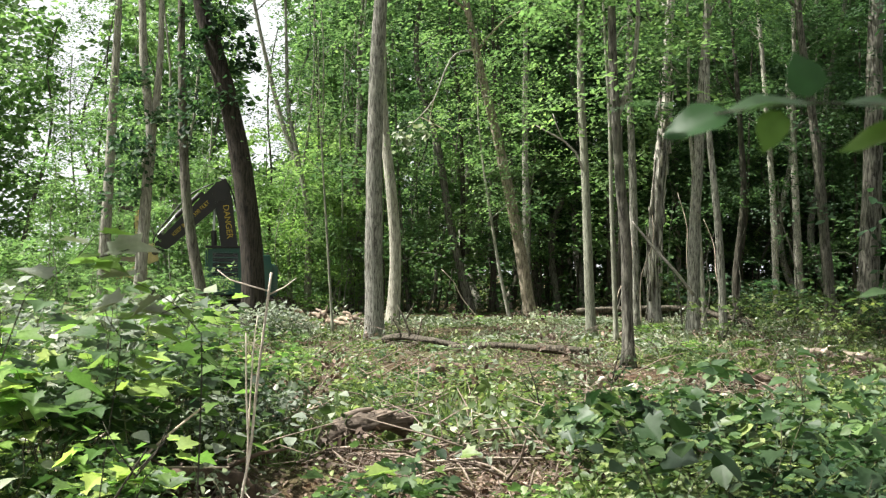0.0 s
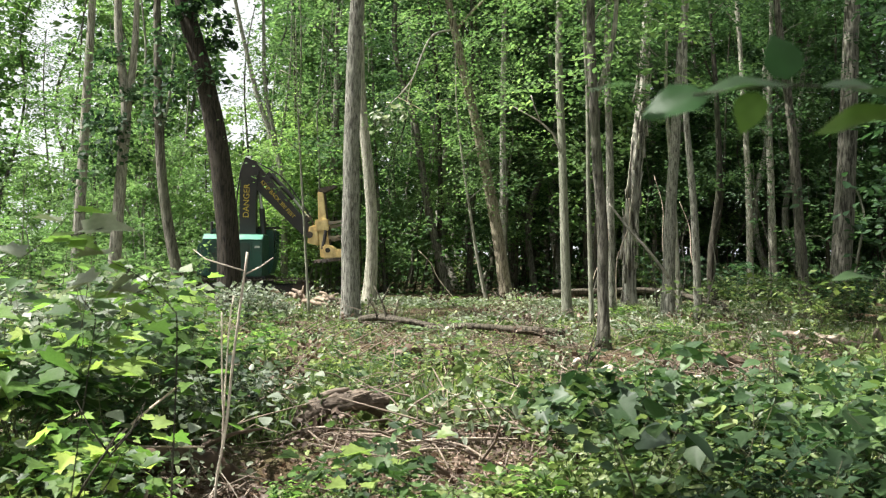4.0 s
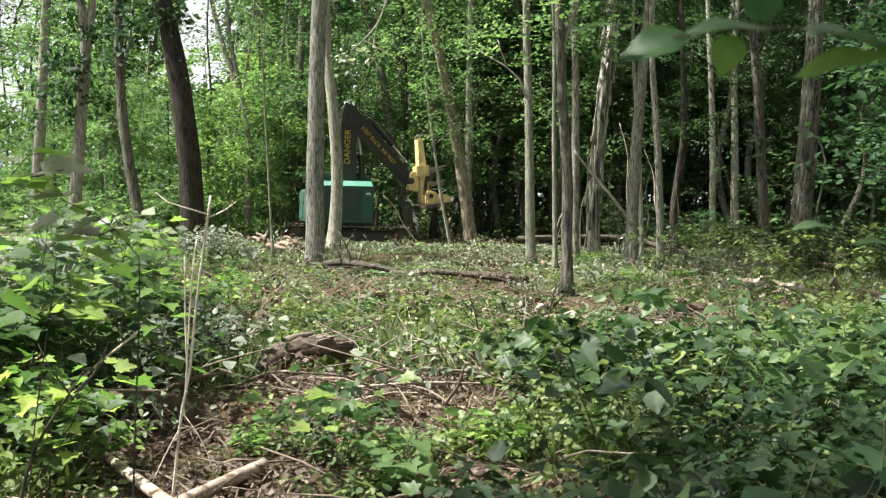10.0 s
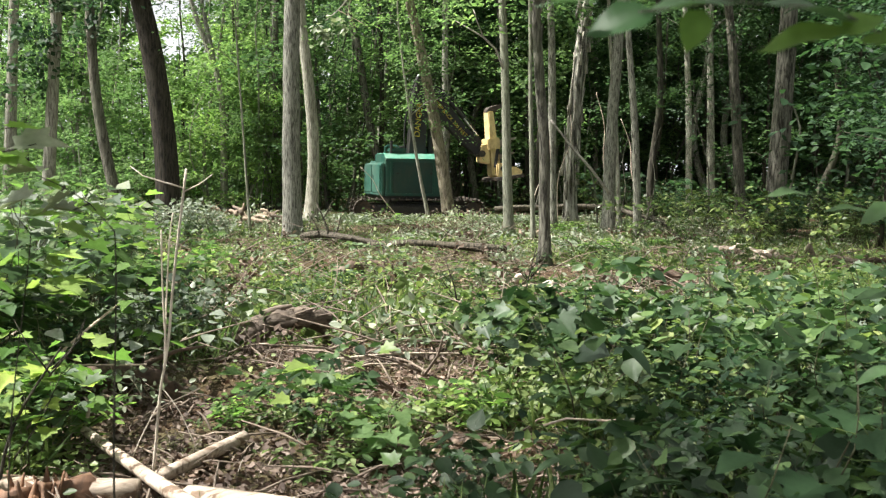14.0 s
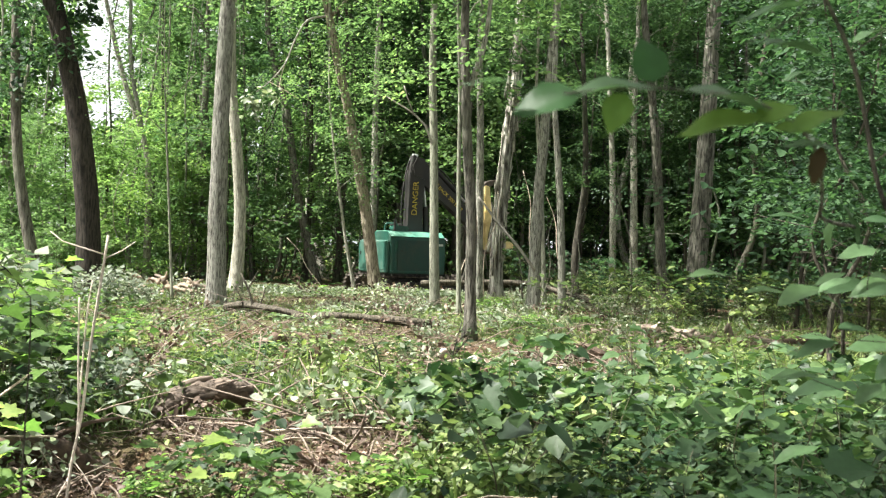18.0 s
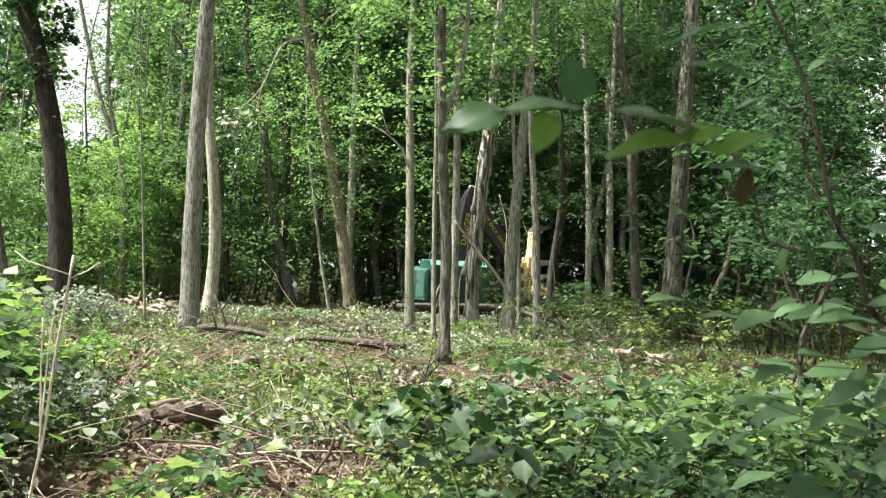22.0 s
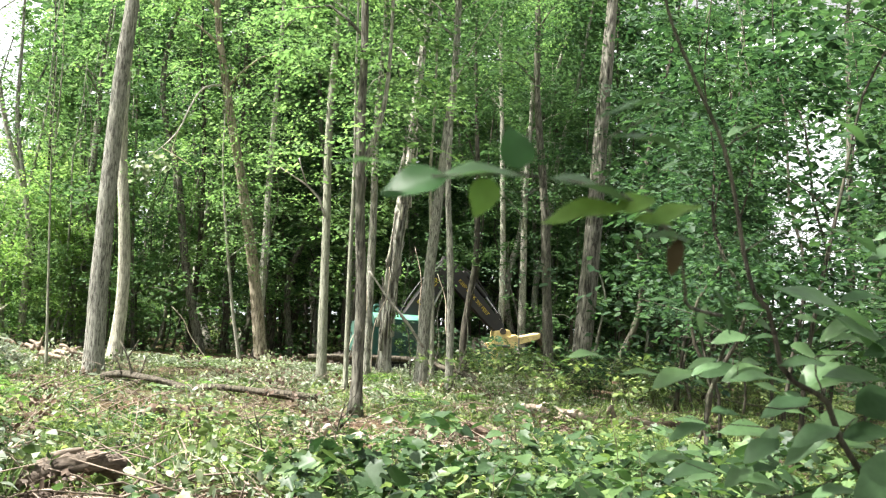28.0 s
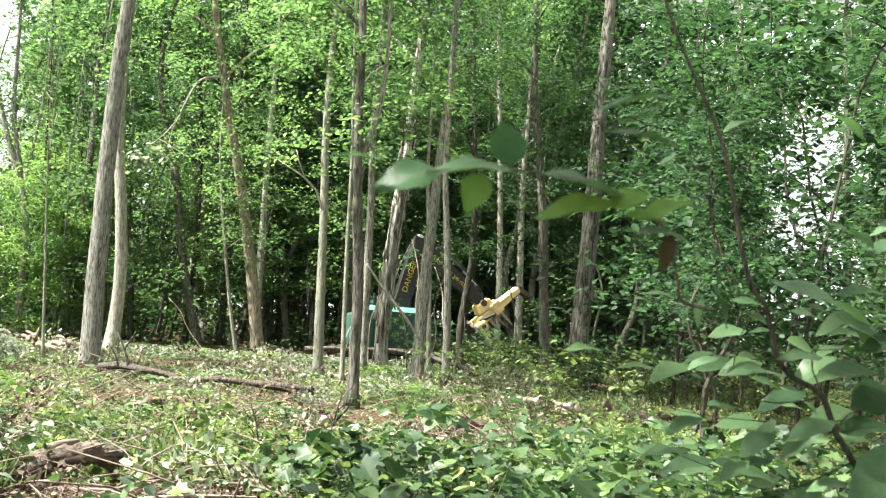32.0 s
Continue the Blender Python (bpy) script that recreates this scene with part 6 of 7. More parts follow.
def slash_branch(seed):
    """A cut, withering branch with side twigs and curled pale leaves."""
    rng = np.random.default_rng(seed)
    ob = thing("slash_branch", "cut withering branch with curled pale leaves", "branch", "cut branches on the floor")
    ln = rng.uniform(0.8, 1.4)
    c = curve_points([Vector((0, 0, 0.03)), Vector((ln * 0.4, rng.normal(0, 0.1), 0.12)), Vector((ln, rng.normal(0, 0.2), 0.10))], 0.1)
    v, f = tube_arrays(c, [0.016 - 0.011 * i / len(c) for i in range(len(c))], 6)
    part("stem", mesh_of("stem", v, f, M_WOOD_GREY, True), None, ob)
    P, N, D = [], [], []
    for k in range(7):
        p = c[int((0.25 + 0.7 * k / 7) * (len(c) - 1))]
        s = -1 if k % 2 else 1
        q = p + Vector((0.2, s * rng.uniform(0.12, 0.4), rng.uniform(-0.05, 0.28)))
        part("twig", tube("twig", [p, p.lerp(q, 0.5) + Vector((0, 0, 0.03)), q], 0.006, 0.002, M_WOOD_GREY if k % 3 else M_WOOD_PALE, 5, 0.15), None, ob)
        for j in range(9):
            e = p.lerp(q, rng.uniform(0.3, 1.1)) + Vector(rng.normal(0, 0.07, 3))
            P.append((e.x, e.y, max(e.z, 0.02)))
            N.append(tuple(rng.normal(0, 0.8, 3) + np.array([0, 0, 0.7])))
            D.append(tuple(rng.normal(0, 1, 3)))
    tagged(part("foliage", leaf_mesh("foliage", P, N, D, rng.uniform(0.05, 0.12, len(P)), "oval", (M_LEAF_PALE, M_LEAF_HERB, M_LEAF_DEAD)[seed % 3]), None, ob), kind="stuff")
    return ob


SLASH = [slash_branch(k) for k in (90, 91, 92, 93)]
_g = np.random.default_rng(19)
for _k in range(104):
    _y = _g.uniform(7.5, 31.5)
    _x = _y * _g.uniform(-0.26, 0.34)
    _m = Matrix.Translation((_x, _y, gz(_x, _y))) @ Matrix.Rotation(_g.uniform(0, 6.28), 4, "Z") @ Matrix.Scale(_g.uniform(0.6, 1.1), 4)
    if _k < 4:
        SLASH[_k].matrix_basis = _m
    else:
        copy_thing_scaled(SLASH[_k % 4], _m)

for _k in range(16):
    _y = _g.uniform(5.8, 12.0)
    _x = _y * _g.uniform(-0.48, -0.15)
    copy_thing_scaled(SLASH[(2, 0, 3)[_k % 3]], Matrix.Translation((_x, _y, gz(_x, _y) + 0.02)) @ Matrix.Rotation(_g.uniform(0, 6.28), 4, "Z") @ Matrix.Rotation(_g.uniform(-0.5, -0.1), 4, "Y") @ Matrix.Scale(_g.uniform(0.5, 0.8), 4))


def wood_pile(x, y, seed, n, label, material, high=0.22):
    """Broken pieces of split wood heaped on the floor."""
    rng = np.random.default_rng(seed)
    ob = thing("splintered_wood", label, "wood debris", "splintered wood", Matrix.Translation(on_floor(x, y)))
    for k in range(n):
        p = Vector((rng.normal(0, 0.45), rng.normal(0, 0.3), rng.uniform(0.02, high) * rng.uniform(0.4, 1.0)))
        e = Vector((rng.normal(0, 0.16), rng.normal(0, 0.14), rng.uniform(-0.10, 0.14)))
        bend = Vector(rng.normal(0, 0.05, 3))
        part("splinter", tube("splinter", [p - e, p + bend, p + e], rng.uniform(0.03, 0.10), rng.uniform(0.01, 0.04), material if k % 3 else M_WOOD_GREY, 7, 0.06, 0.9, k), None, ob)


wood_pile(-4.42, 26.4, 1, 30, "heap of torn tan wood and roots", M_WOOD_TAN, 0.5)
wood_pile(-3.4, 27.2, 2, 16, "splintered tan wood beside a heap of roots", M_WOOD_TAN, 0.36)
wood_pile(6.0, 18.2, 3, 12, "split pale wood lying on litter", M_WOOD_PALE)
wood_pile(7.6, 16.6, 4, 9, "splinters of brown wood on litter", M_WOOD_ROT)
wood_pile(1.9, 12.6, 5, 14, "pale wood shreds on brown litter", M_WOOD_BLEACHED)
wood_pile(-0.5, 14.3, 6, 7, "broken grey wood in the herbs", M_WOOD_ROT)


def rotten_stump():
    """A broken log end that arches out of the ground over a dark hollow."""
    ob = thing("rotten_stump", "arched weathered root stump over a dark hollow", "stump", at=Matrix.Translation(on_floor(-1.04, 8.6, 0.07)) @ Matrix.Scale(1.18, 4))
    rng = np.random.default_rng(4)
    body = curve_points([(-0.40, -0.12, -0.10), (-0.31, -0.08, 0.04), (-0.20, -0.03, 0.135), (-0.06, 0.0, 0.19), (0.10, 0.03, 0.215), (0.24, 0.06, 0.21), (0.33, 0.08, 0.185)], 0.014)
    n = len(body)
    girth = [0.105 - 0.045 * (i / n) + 0.012 * noise.noise((i * 0.19, 4.0, 1.0)) for i in range(n)]
    v, f = tube_arrays(body, girth, 40, 0.25, 2.0)
    v = [q + Vector((0, 0.5, 1)) * (0.022 * noise.noise((q.x * 9, q.y * 40, q.z * 40 - q.x * 30)) + 0.012 * noise.noise(q * 50)) for q in v]
    part("stump_body", mesh_of("stump_body", v, f, M_STUMP, True), None, ob)
    for p, r in (([(-0.26, -0.10, 0.08), (-0.20, -0.16, 0.02), (-0.16, -0.20, -0.06)], 0.045), ([(0.18, 0.10, 0.18), (0.27, 0.24, 0.08), (0.30, 0.36, -0.05)], 0.04), ([(-0.34, -0.06, 0.04), (-0.5, -0.1, 0.02), (-0.66, -0.12, -0.05)], 0.055), ([(-0.05, -0.06, 0.12), (-0.07, -0.12, 0.05), (-0.06, -0.15, -0.04)], 0.022)):
        part("root", tube("root", [Vector(q) for q in p], r, r * 0.55, M_STUMP, 12, 0.03, 0.4, p[0][0] * 9), None, ob)
    part("bark_flap", tube("bark_flap", [Vector((-0.16, -0.02, 0.235)), Vector((-0.04, 0.0, 0.285)), Vector((0.06, 0.03, 0.30))], 0.03, 0.012, M_WOOD_GREY, 8, 0.03, 0.5, 3.0), None, ob, "grey split strip of wood")
    for k in range(14):
        x = rng.uniform(-0.25, 0.32)
        z = 0.29 - 0.9 * (x - 0.1) ** 2
        part("splinter", tube("splinter", [Vector((x - 0.08, rng.uniform(-0.05, 0.08), z - 0.035)), Vector((x + rng.uniform(0.03, 0.12), rng.uniform(-0.05, 0.08), z + rng.uniform(-0.01, 0.03)))], 0.010, 0.003, M_STUMP if k % 4 else M_WOOD_GREY, 5, 0.03, 0.3), None, ob)


def cut_stump():
    """A low stump of torn orange-brown wood."""
    ob = thing("cut_stump", "low torn stump of splintered orange-brown wood", "stump", at=Matrix.Translation(on_floor(-1.63, 4.55)))
    rng = np.random.default_rng(12)
    line = curve_points([Vector((0, 0, -0.1)), Vector((0.01, 0, 0.05)), Vector((0.0, 0.01, 0.13))], 0.015)
    v, f = tube_arrays(line, [0.19 - 0.06 * k / len(line) for k in range(len(line))], 30, 0.5, 4.0)
    v = [q + Vector((q.x, q.y, 0)) * 0.9 * noise.noise((q.x * 12, q.y * 12, q.z * 5)) + Vector((0, 0, 0.05 * noise.noise(q * 16))) for q in v]
    part("stump_body", mesh_of("stump_body", v, f, M_WOOD_CUT, True), None, ob)
    for k in range(26):
        a, r = rng.uniform(0, 6.28), 0.13 * math.sqrt(rng.uniform(0.1, 1.0))
        p = Vector((r * math.cos(a), r * math.sin(a), 0.08))
        part("splinter", tube("splinter", [p, p + Vector((rng.normal(0, 0.02), rng.normal(0, 0.02), rng.uniform(0.04, 0.13)))], rng.uniform(0.012, 0.03), 0.004, M_WOOD_CUT, 6, 0.02, 0.5, k), None, ob)
    for k in range(5):
        a = 0.5 + 1.25 * k
        e = Vector((math.cos(a), math.sin(a), 0))
        part("root", tube("root", [e * 0.12 + Vector((0, 0, 0.05)), e * 0.22 + Vector((0, 0, 0.02)), e * 0.34 - Vector((0, 0, 0.04))], 0.05, 0.02, M_WOOD_ROT, 8, 0.03, 0.5, k), None, ob)


rotten_stump()
cut_stump()


def root_plate():
    ob = thing("upturned_root", "torn root plate with red soil in the clearing", "stump", at=Matrix.Translation(on_floor(3.55, 14.2)))
    rng = np.random.default_rng(9)
    part("stump_body", tube("stump_body", [Vector((-0.25, 0, 0)), Vector((0, 0, 0.12)), Vector((0.28, 0, 0.05))], 0.13, 0.08, M_WOOD_ROT, 12, 0.06, 0.5), None, ob)
    for k in range(8):
        a = rng.uniform(0, 3.14)
        part("root", tube("root", [Vector((rng.uniform(-0.2, 0.2), -0.05, 0.12)), Vector((0.3 * math.cos(a), -0.12, 0.1 + 0.2 * math.sin(a)))], 0.025, 0.006, M_WOOD_ROT, 5, 0.06), None, ob)


root_plate()


def dead_stalk():
    """Tall pale dead stems that fork near the ground."""
    o = on_floor(-1.22, 4.9)
    ob = thing("dead_stalk", "tall pale dead forked stalk", "plant", at=Matrix.Translation(o))
    stems = [
        ([(-1.22, 0, 0), (-1.20, 0, 0.2), (-1.18, 0, 0.42), (-1.14, 0, 0.66), (-1.113, 0, 0.964), (-1.081, 0, 1.236), (-1.05, 0, 1.49)], 0.0075, 0.006),
        ([(-1.15, 0, 0.62), (-1.162, -0.01, 0.9), (-1.165, -0.02, 1.2)], 0.005, 0.004),
        ([(-1.16, 0, 0.55), (-1.15, 0.01, 0.85), (-1.135, 0.02, 1.15), (-1.12, 0.03, 1.28)], 0.0045, 0.0035),
        ([(-1.062, 0, 1.40), (-1.15, -0.01, 1.425), (-1.25, -0.01, 1.455), (-1.31, -0.01, 1.50)], 0.004, 0.002),
        ([(-1.066, 0, 1.38), (-0.99, 0.02, 1.42), (-0.93, 0.02, 1.465)], 0.004, 0.002),
        ([(-1.17, 0, 0.44), (-1.08, -0.03, 0.33), (-1.0, -0.05, 0.16)], 0.003, 0.002),
        ([(-1.19, 0, 0.36), (-1.26, -0.02, 0.22), (-1.32, -0.03, 0.08)], 0.003, 0.0025),
    ]
    for pts, a, b in stems:
        part("stem", tube("stem", [Vector((p[0], 4.9 + p[1], p[2])) - o for p in pts], a, b, M_WOOD_BLEACHED, 7, 0.06, 0.12), None, ob)


dead_stalk()


def twiggy(label, x, y, height, seed, lean=0.2):
    """A leafless dark sprig."""
    rng = np.random.default_rng(seed)
    ob = thing("bare_sprig", label, "plant", "bare sprigs", Matrix.Translation(on_floor(x, y)))
    part("stem", tube("stem", [Vector((0, 0, -0.03)), Vector((lean * 0.3, 0, height * 0.5)), Vector((lean, 0, height))], 0.012, 0.004, M_BARK_DARK, 6, 0.1, 0.2), None, ob)
    for k in range(5):
        h = height * rng.uniform(0.25, 0.9)
        s = rng.choice([-1, 1])
        part("twig", tube("twig", [Vector((lean * h / height, 0, h)), Vector((lean * h / height + s * 0.1, rng.normal(0, 0.05), h + 0.12)), Vector((lean * h / height + s * 0.16, 0, h + 0.25))], 0.005, 0.002, M_BARK_DARK, 5, 0.1), None, ob)


twiggy("dark bare sprig standing in the litter", 1.13, 9.9, 0.75, 1, 0.12)
twiggy("thin bare sprig standing in the litter", 0.52, 10.2, 0.6, 2, -0.14)
twiggy("dark bare sprig by the shrubs", 2.9, 9.6, 0.6, 3, -0.05)
twiggy("dark thin stems before the leafy bank", -1.9, 4.7, 0.75, 4, 0.32)


# ---- near leaves ----
def near_leaf(parent, p, d, n, length, material, form="broad", name="leaf", label=""):
    """One large leaf as a fine, gently cupped blade with a raised midrib."""
    d, n = Vector(d).normalized(), Vector(n)
    n = (n - d * n.dot(d)).normalized()
    b = d.cross(n)
    T, _ = SHAPES[form]
    half = len(T) // 2 + 1
    prof = [(T[i][0], T[i][1]) for i in range(half)]
    rows, vs, fs = 9, [], []
    ys = np.linspace(0, 1, rows)
    for y in ys:
        w = np.interp(y, [q[1] for q in prof], [q[0] for q in prof])
        for s in (-1.0, -0.55, 0.0, 0.55, 1.0):
            x = s * w
            z = 0.20 * abs(x) - 0.16 * y * y + 0.03 * math.sin(9 * y + 3 * s) * abs(s)
            vs.append(Vector(p) + (b * x + d * y + n * z) * length)
    for i in range(rows - 1):
        for k in range(4):
            a = i * 5 + k
            fs.append((a, a + 1, a + 6, a + 5))
    return part(name, mesh_of(name, vs, fs, material, True), None, parent, label)


def side_leaf(parent, base, tip, y, openness, material, form="slim", turn=1.0, label=""):
    """A leaf between two places (x, z) at depth y; openness says how far its face turns to the clearing's near end."""
    a, b = Vector((base[0], y, base[1])), Vector((tip[0], y, tip[1]))
    d = (b - a).normalized()
    rise = Vector((-d.z, 0, d.x))
    if rise.z < 0 or (abs(d.x) < 0.3 and rise.x * turn < 0):
        rise = -rise
    n = rise * math.sqrt(max(0.0, 1 - openness * openness)) + Vector((0, -openness, 0))
    return near_leaf(parent, a, d + Vector((0, 0.12 * turn, 0)), n, (b - a).length, material, form, "leaf", label)


SPRAY_AT = Vector((0.286, 0.937, 1.668))
SPRAY = thing("leaf_spray", "near spray of large pointed green leaves", "branch", at=Matrix.Translation(SPRAY_AT))


def build_spray():
    s = SPRAY
    line = [(-0.083, 0, -0.023), (-0.04, 0, -0.017), (0.004, 0, -0.013), (0.037, 0, -0.014), (0.093, 0, -0.018), (0.15, 0.02, -0.037), (0.197, 0.06, -0.064), (0.32, 0.30, -0.09), (0.52, 0.70, -0.10), (0.76, 1.05, -0.10)]
    part("twig", tube("twig", [Vector(p) for p in line], 0.0010, 0.004, M_BARK_BROWN, 6, 0.02), None, s)
    # backlight of the lower leaves is put into their brighter leaf colour
    for base, tip, openness, material, form in (
            ((0.003, -0.008), (-0.009, 0.038), 1.0, M_LEAF_NEAR, "broad"), ((-0.066, -0.022), (-0.132, -0.036), 0.75, M_LEAF_NEAR, "oval"),
            ((-0.122, -0.015), (-0.176, -0.010), 0.18, M_LEAF_SHEEN, "slim"), ((0.008, -0.013), (-0.088, -0.012), 0.30, M_LEAF_SHEEN, "oval"),
            ((-0.024, -0.020), (-0.040, -0.058), 0.90, M_LEAF_SUN, "broad"), ((0.030, -0.014), (0.130, -0.016), 0.28, M_LEAF_SHEEN, "oval"),
            ((0.112, -0.034), (0.030, -0.045), 0.60, M_LEAF_SUN, "slim"), ((0.104, -0.040), (0.146, -0.016), 0.7, M_LEAF_SUN, "oval"), ((0.120, -0.046), (0.168, -0.040), 0.55, M_LEAF_SUN, "slim"),
            ((0.136, -0.050), (0.196, -0.014), 0.5, M_LEAF_SUN, "slim"), ((0.186, -0.062), (0.134, -0.053), 0.35, M_LEAF_SHEEN, "slim"),
            ((0.092, 0.034), (0.180, 0.043), 0.22, M_LEAF_SHEEN, "slim"), ((0.166, 0.078), (0.082, 0.068), 0.18, M_LEAF_SHEEN, "slim")):
        side_leaf(s, base, tip, 0.0, openness, material, form)
    side_leaf(s, (0.176, -0.058), (0.168, -0.098), 0.01, 0.8, M_LEAF_WITHER, "slim", 1.0, "brown withered leaf")
    for a, b in (((0.15, 0.02, -0.037), (0.176, 0.01, -0.058)), ((0.093, 0, -0.018), (0.092, 0, 0.034)), ((0.092, 0, 0.034), (0.166, 0, 0.078))):
        part("leaf_stalk", tube("leaf_stalk", [Vector(a), Vector(b)], 0.0008, 0.0006, M_BARK_BROWN, 5, 0.02), None, s)


build_spray()

# sapling beside the camera
SAPLING = thing("young_beech", "young tree with dark stem and large drooping leaves", "tree", at=Matrix.Translation((1.62, 2.0, gz(1.62, 2.0))))


def build_sapling():
    s = SAPLING
    o = s.matrix_basis.translation
    stem = [(1.62, o.z - 0.05), (1.56, 0.65), (1.50, 1.02), (1.453, 1.165), (1.409, 1.224), (1.336, 1.318), (1.302, 1.395), (1.277, 1.412), (1.222, 1.433), (1.187, 1.467), (1.171, 1.527), (1.151, 1.586), (1.12, 1.614), (1.089, 1.702), (1.072, 1.78), (1.032, 1.922), (0.958, 2.061), (0.885, 2.211), (0.83, 2.45)]
    part("trunk", tube("trunk", [Vector((x, 2.0, z)) - o for x, z in stem], 0.019, 0.0025, M_BARK_DARK, 8, 0.04, 0.25, power=0.6), None, s)
    rng = np.random.default_rng(31)
    for line, r in (([(1.302, 1.395), (1.225, 1.373), (1.079, 1.39), (0.98, 1.431), (0.83, 1.462)], 0.003), ([(1.38, 1.26), (1.235, 1.182), (1.10, 1.22), (1.023, 1.246)], 0.003), ([(1.15, 1.59), (1.119, 1.499), (1.146, 1.369), (1.187, 1.335)], 0.0022),
                    ([(1.302, 1.395), (1.303, 1.45), (1.33, 1.49), (1.45, 1.50)], 0.004), ([(1.171, 1.53), (1.25, 1.60), (1.40, 1.62)], 0.003), ([(1.089, 1.702), (1.2, 1.76), (1.38, 1.78), (1.6, 1.83)], 0.003),
                    ([(1.336, 1.318), (1.40, 1.36), (1.55, 1.38)], 0.003), ([(1.336, 1.318), (1.23, 1.33), (1.13, 1.33), (1.02, 1.34)], 0.0025), ([(1.032, 1.922), (1.16, 2.0), (1.35, 2.03)], 0.003), ([(1.072, 1.78), (1.0, 1.86), (0.93, 1.88)], 0.002), ([(1.409, 1.224), (1.46, 1.30), (1.60, 1.31)], 0.003)):
        part("shoot", tube("shoot", [Vector((x, 2.0 + 0.05 * k, z)) - o for k, (x, z) in enumerate(line)], r * 0.6, 0.0008, M_BARK_DARK, 5, 0.04), None, s)
    leaves = [((0.827, 1.46), (0.71, 1.471), 0.28, 1), ((1.113, 1.625), (1.406, 1.591), 0.33, 1), ((1.338, 1.584), (1.508, 1.517), 0.6, 0), ((1.021, 1.627), (1.119, 1.505), 0.6, 2), ((1.239, 1.432), (1.039, 1.459), 0.3, 1), ((1.228, 1.45), (1.456, 1.473), 0.25, 3),
              ((1.454, 1.305), (1.309, 1.167), 0.85, 1), ((1.155, 1.348), (1.09, 1.258), 0.55, 1), ((1.332, 1.397), (1.199, 1.366), 0.4, 2), ((1.347, 1.379), (1.497, 1.43), 0.7, 2), ((1.356, 1.319), (1.486, 1.355), 0.6, 2), ((0.961, 1.428), (0.845, 1.441), 0.4, 0),
              ((1.012, 1.443), (0.88, 1.407), 0.55, 0), ((0.981, 1.586), (0.964, 1.499), 0.3, 3), ((1.29, 1.478), (1.177, 1.485), 0.4, 1), ((1.283, 1.349), (1.142, 1.307), 0.5, 1), ((1.484, 1.747), (1.345, 1.723), 0.25, 1), ((1.023, 1.475), (0.935, 1.452), 0.5, 0),
              ((1.135, 1.321), (1.021, 1.269), 0.6, 2), ((1.363, 1.331), (1.258, 1.255), 0.55, 0), ((1.261, 1.195), (1.153, 1.233), 0.4, 0), ((1.031, 1.334), (0.918, 1.30), 0.4, 2), ((1.0, 1.427), (1.079, 1.401), 0.4, 2), ((1.553, 1.817), (1.426, 1.78), 0.3, 1),
              ((1.16, 1.245), (1.06, 1.20), 0.5, 0), ((1.05, 1.25), (0.95, 1.25), 0.35, 1), ((1.40, 1.50), (1.53, 1.55), 0.5, 2), ((1.25, 1.76), (1.38, 1.74), 0.25, 1), ((1.35, 1.62), (1.47, 1.65), 0.35, 2), ((1.08, 1.745), (1.19, 1.70), 0.4, 2),
              ((1.16, 2.0), (1.04, 1.97), 0.2, 1), ((1.3, 2.03), (1.43, 2.0), 0.25, 0), ((0.95, 1.88), (0.84, 1.86), 0.2, 1), ((1.55, 1.38), (1.66, 1.33), 0.6, 0), ((1.5, 1.31), (1.62, 1.24), 0.6, 2), ((1.24, 1.18), (1.33, 1.11), 0.6, 0)]
    kinds = (M_LEAF_YOUNG, M_LEAF_SHEEN, M_LEAF_DEEP, M_LEAF_YOUNG)
    for k, (base, tip, openness, kind) in enumerate(leaves):
        y = rng.uniform(-0.10, 0.12)
        if tip[0] < 1.15:                    # shorter, flatter leaves towards the clearing
            tip, openness = (base[0] + 0.75 * (tip[0] - base[0]), base[1] + 0.75 * (tip[1] - base[1])), 0.7 * openness
        side_leaf(s, (base[0] - o.x, base[1] - o.z), (tip[0] - o.x, tip[1] - o.z), y, openness, kinds[kind], "oval" if k % 3 == 0 else "slim", 1.0 if k % 2 else -1.0)
    # smaller leaves along the shoots behind
    for k in range(54):
        x, z, y = rng.uniform(1.14, 1.75), rng.uniform(1.05, 1.62), rng.uniform(0.15, 0.55)
        w = rng.choice([-1, 1]) * rng.uniform(0.08, 0.14)
        side_leaf(s, (x - o.x, z - o.z), (x + w - o.x, z + rng.normal(-0.015, 0.025) - o.z), y, rng.uniform(0.15, 0.5), kinds[int(rng.integers(3)) * (1 if k % 3 else 0)], "slim" if k % 2 else "oval")


build_sapling()

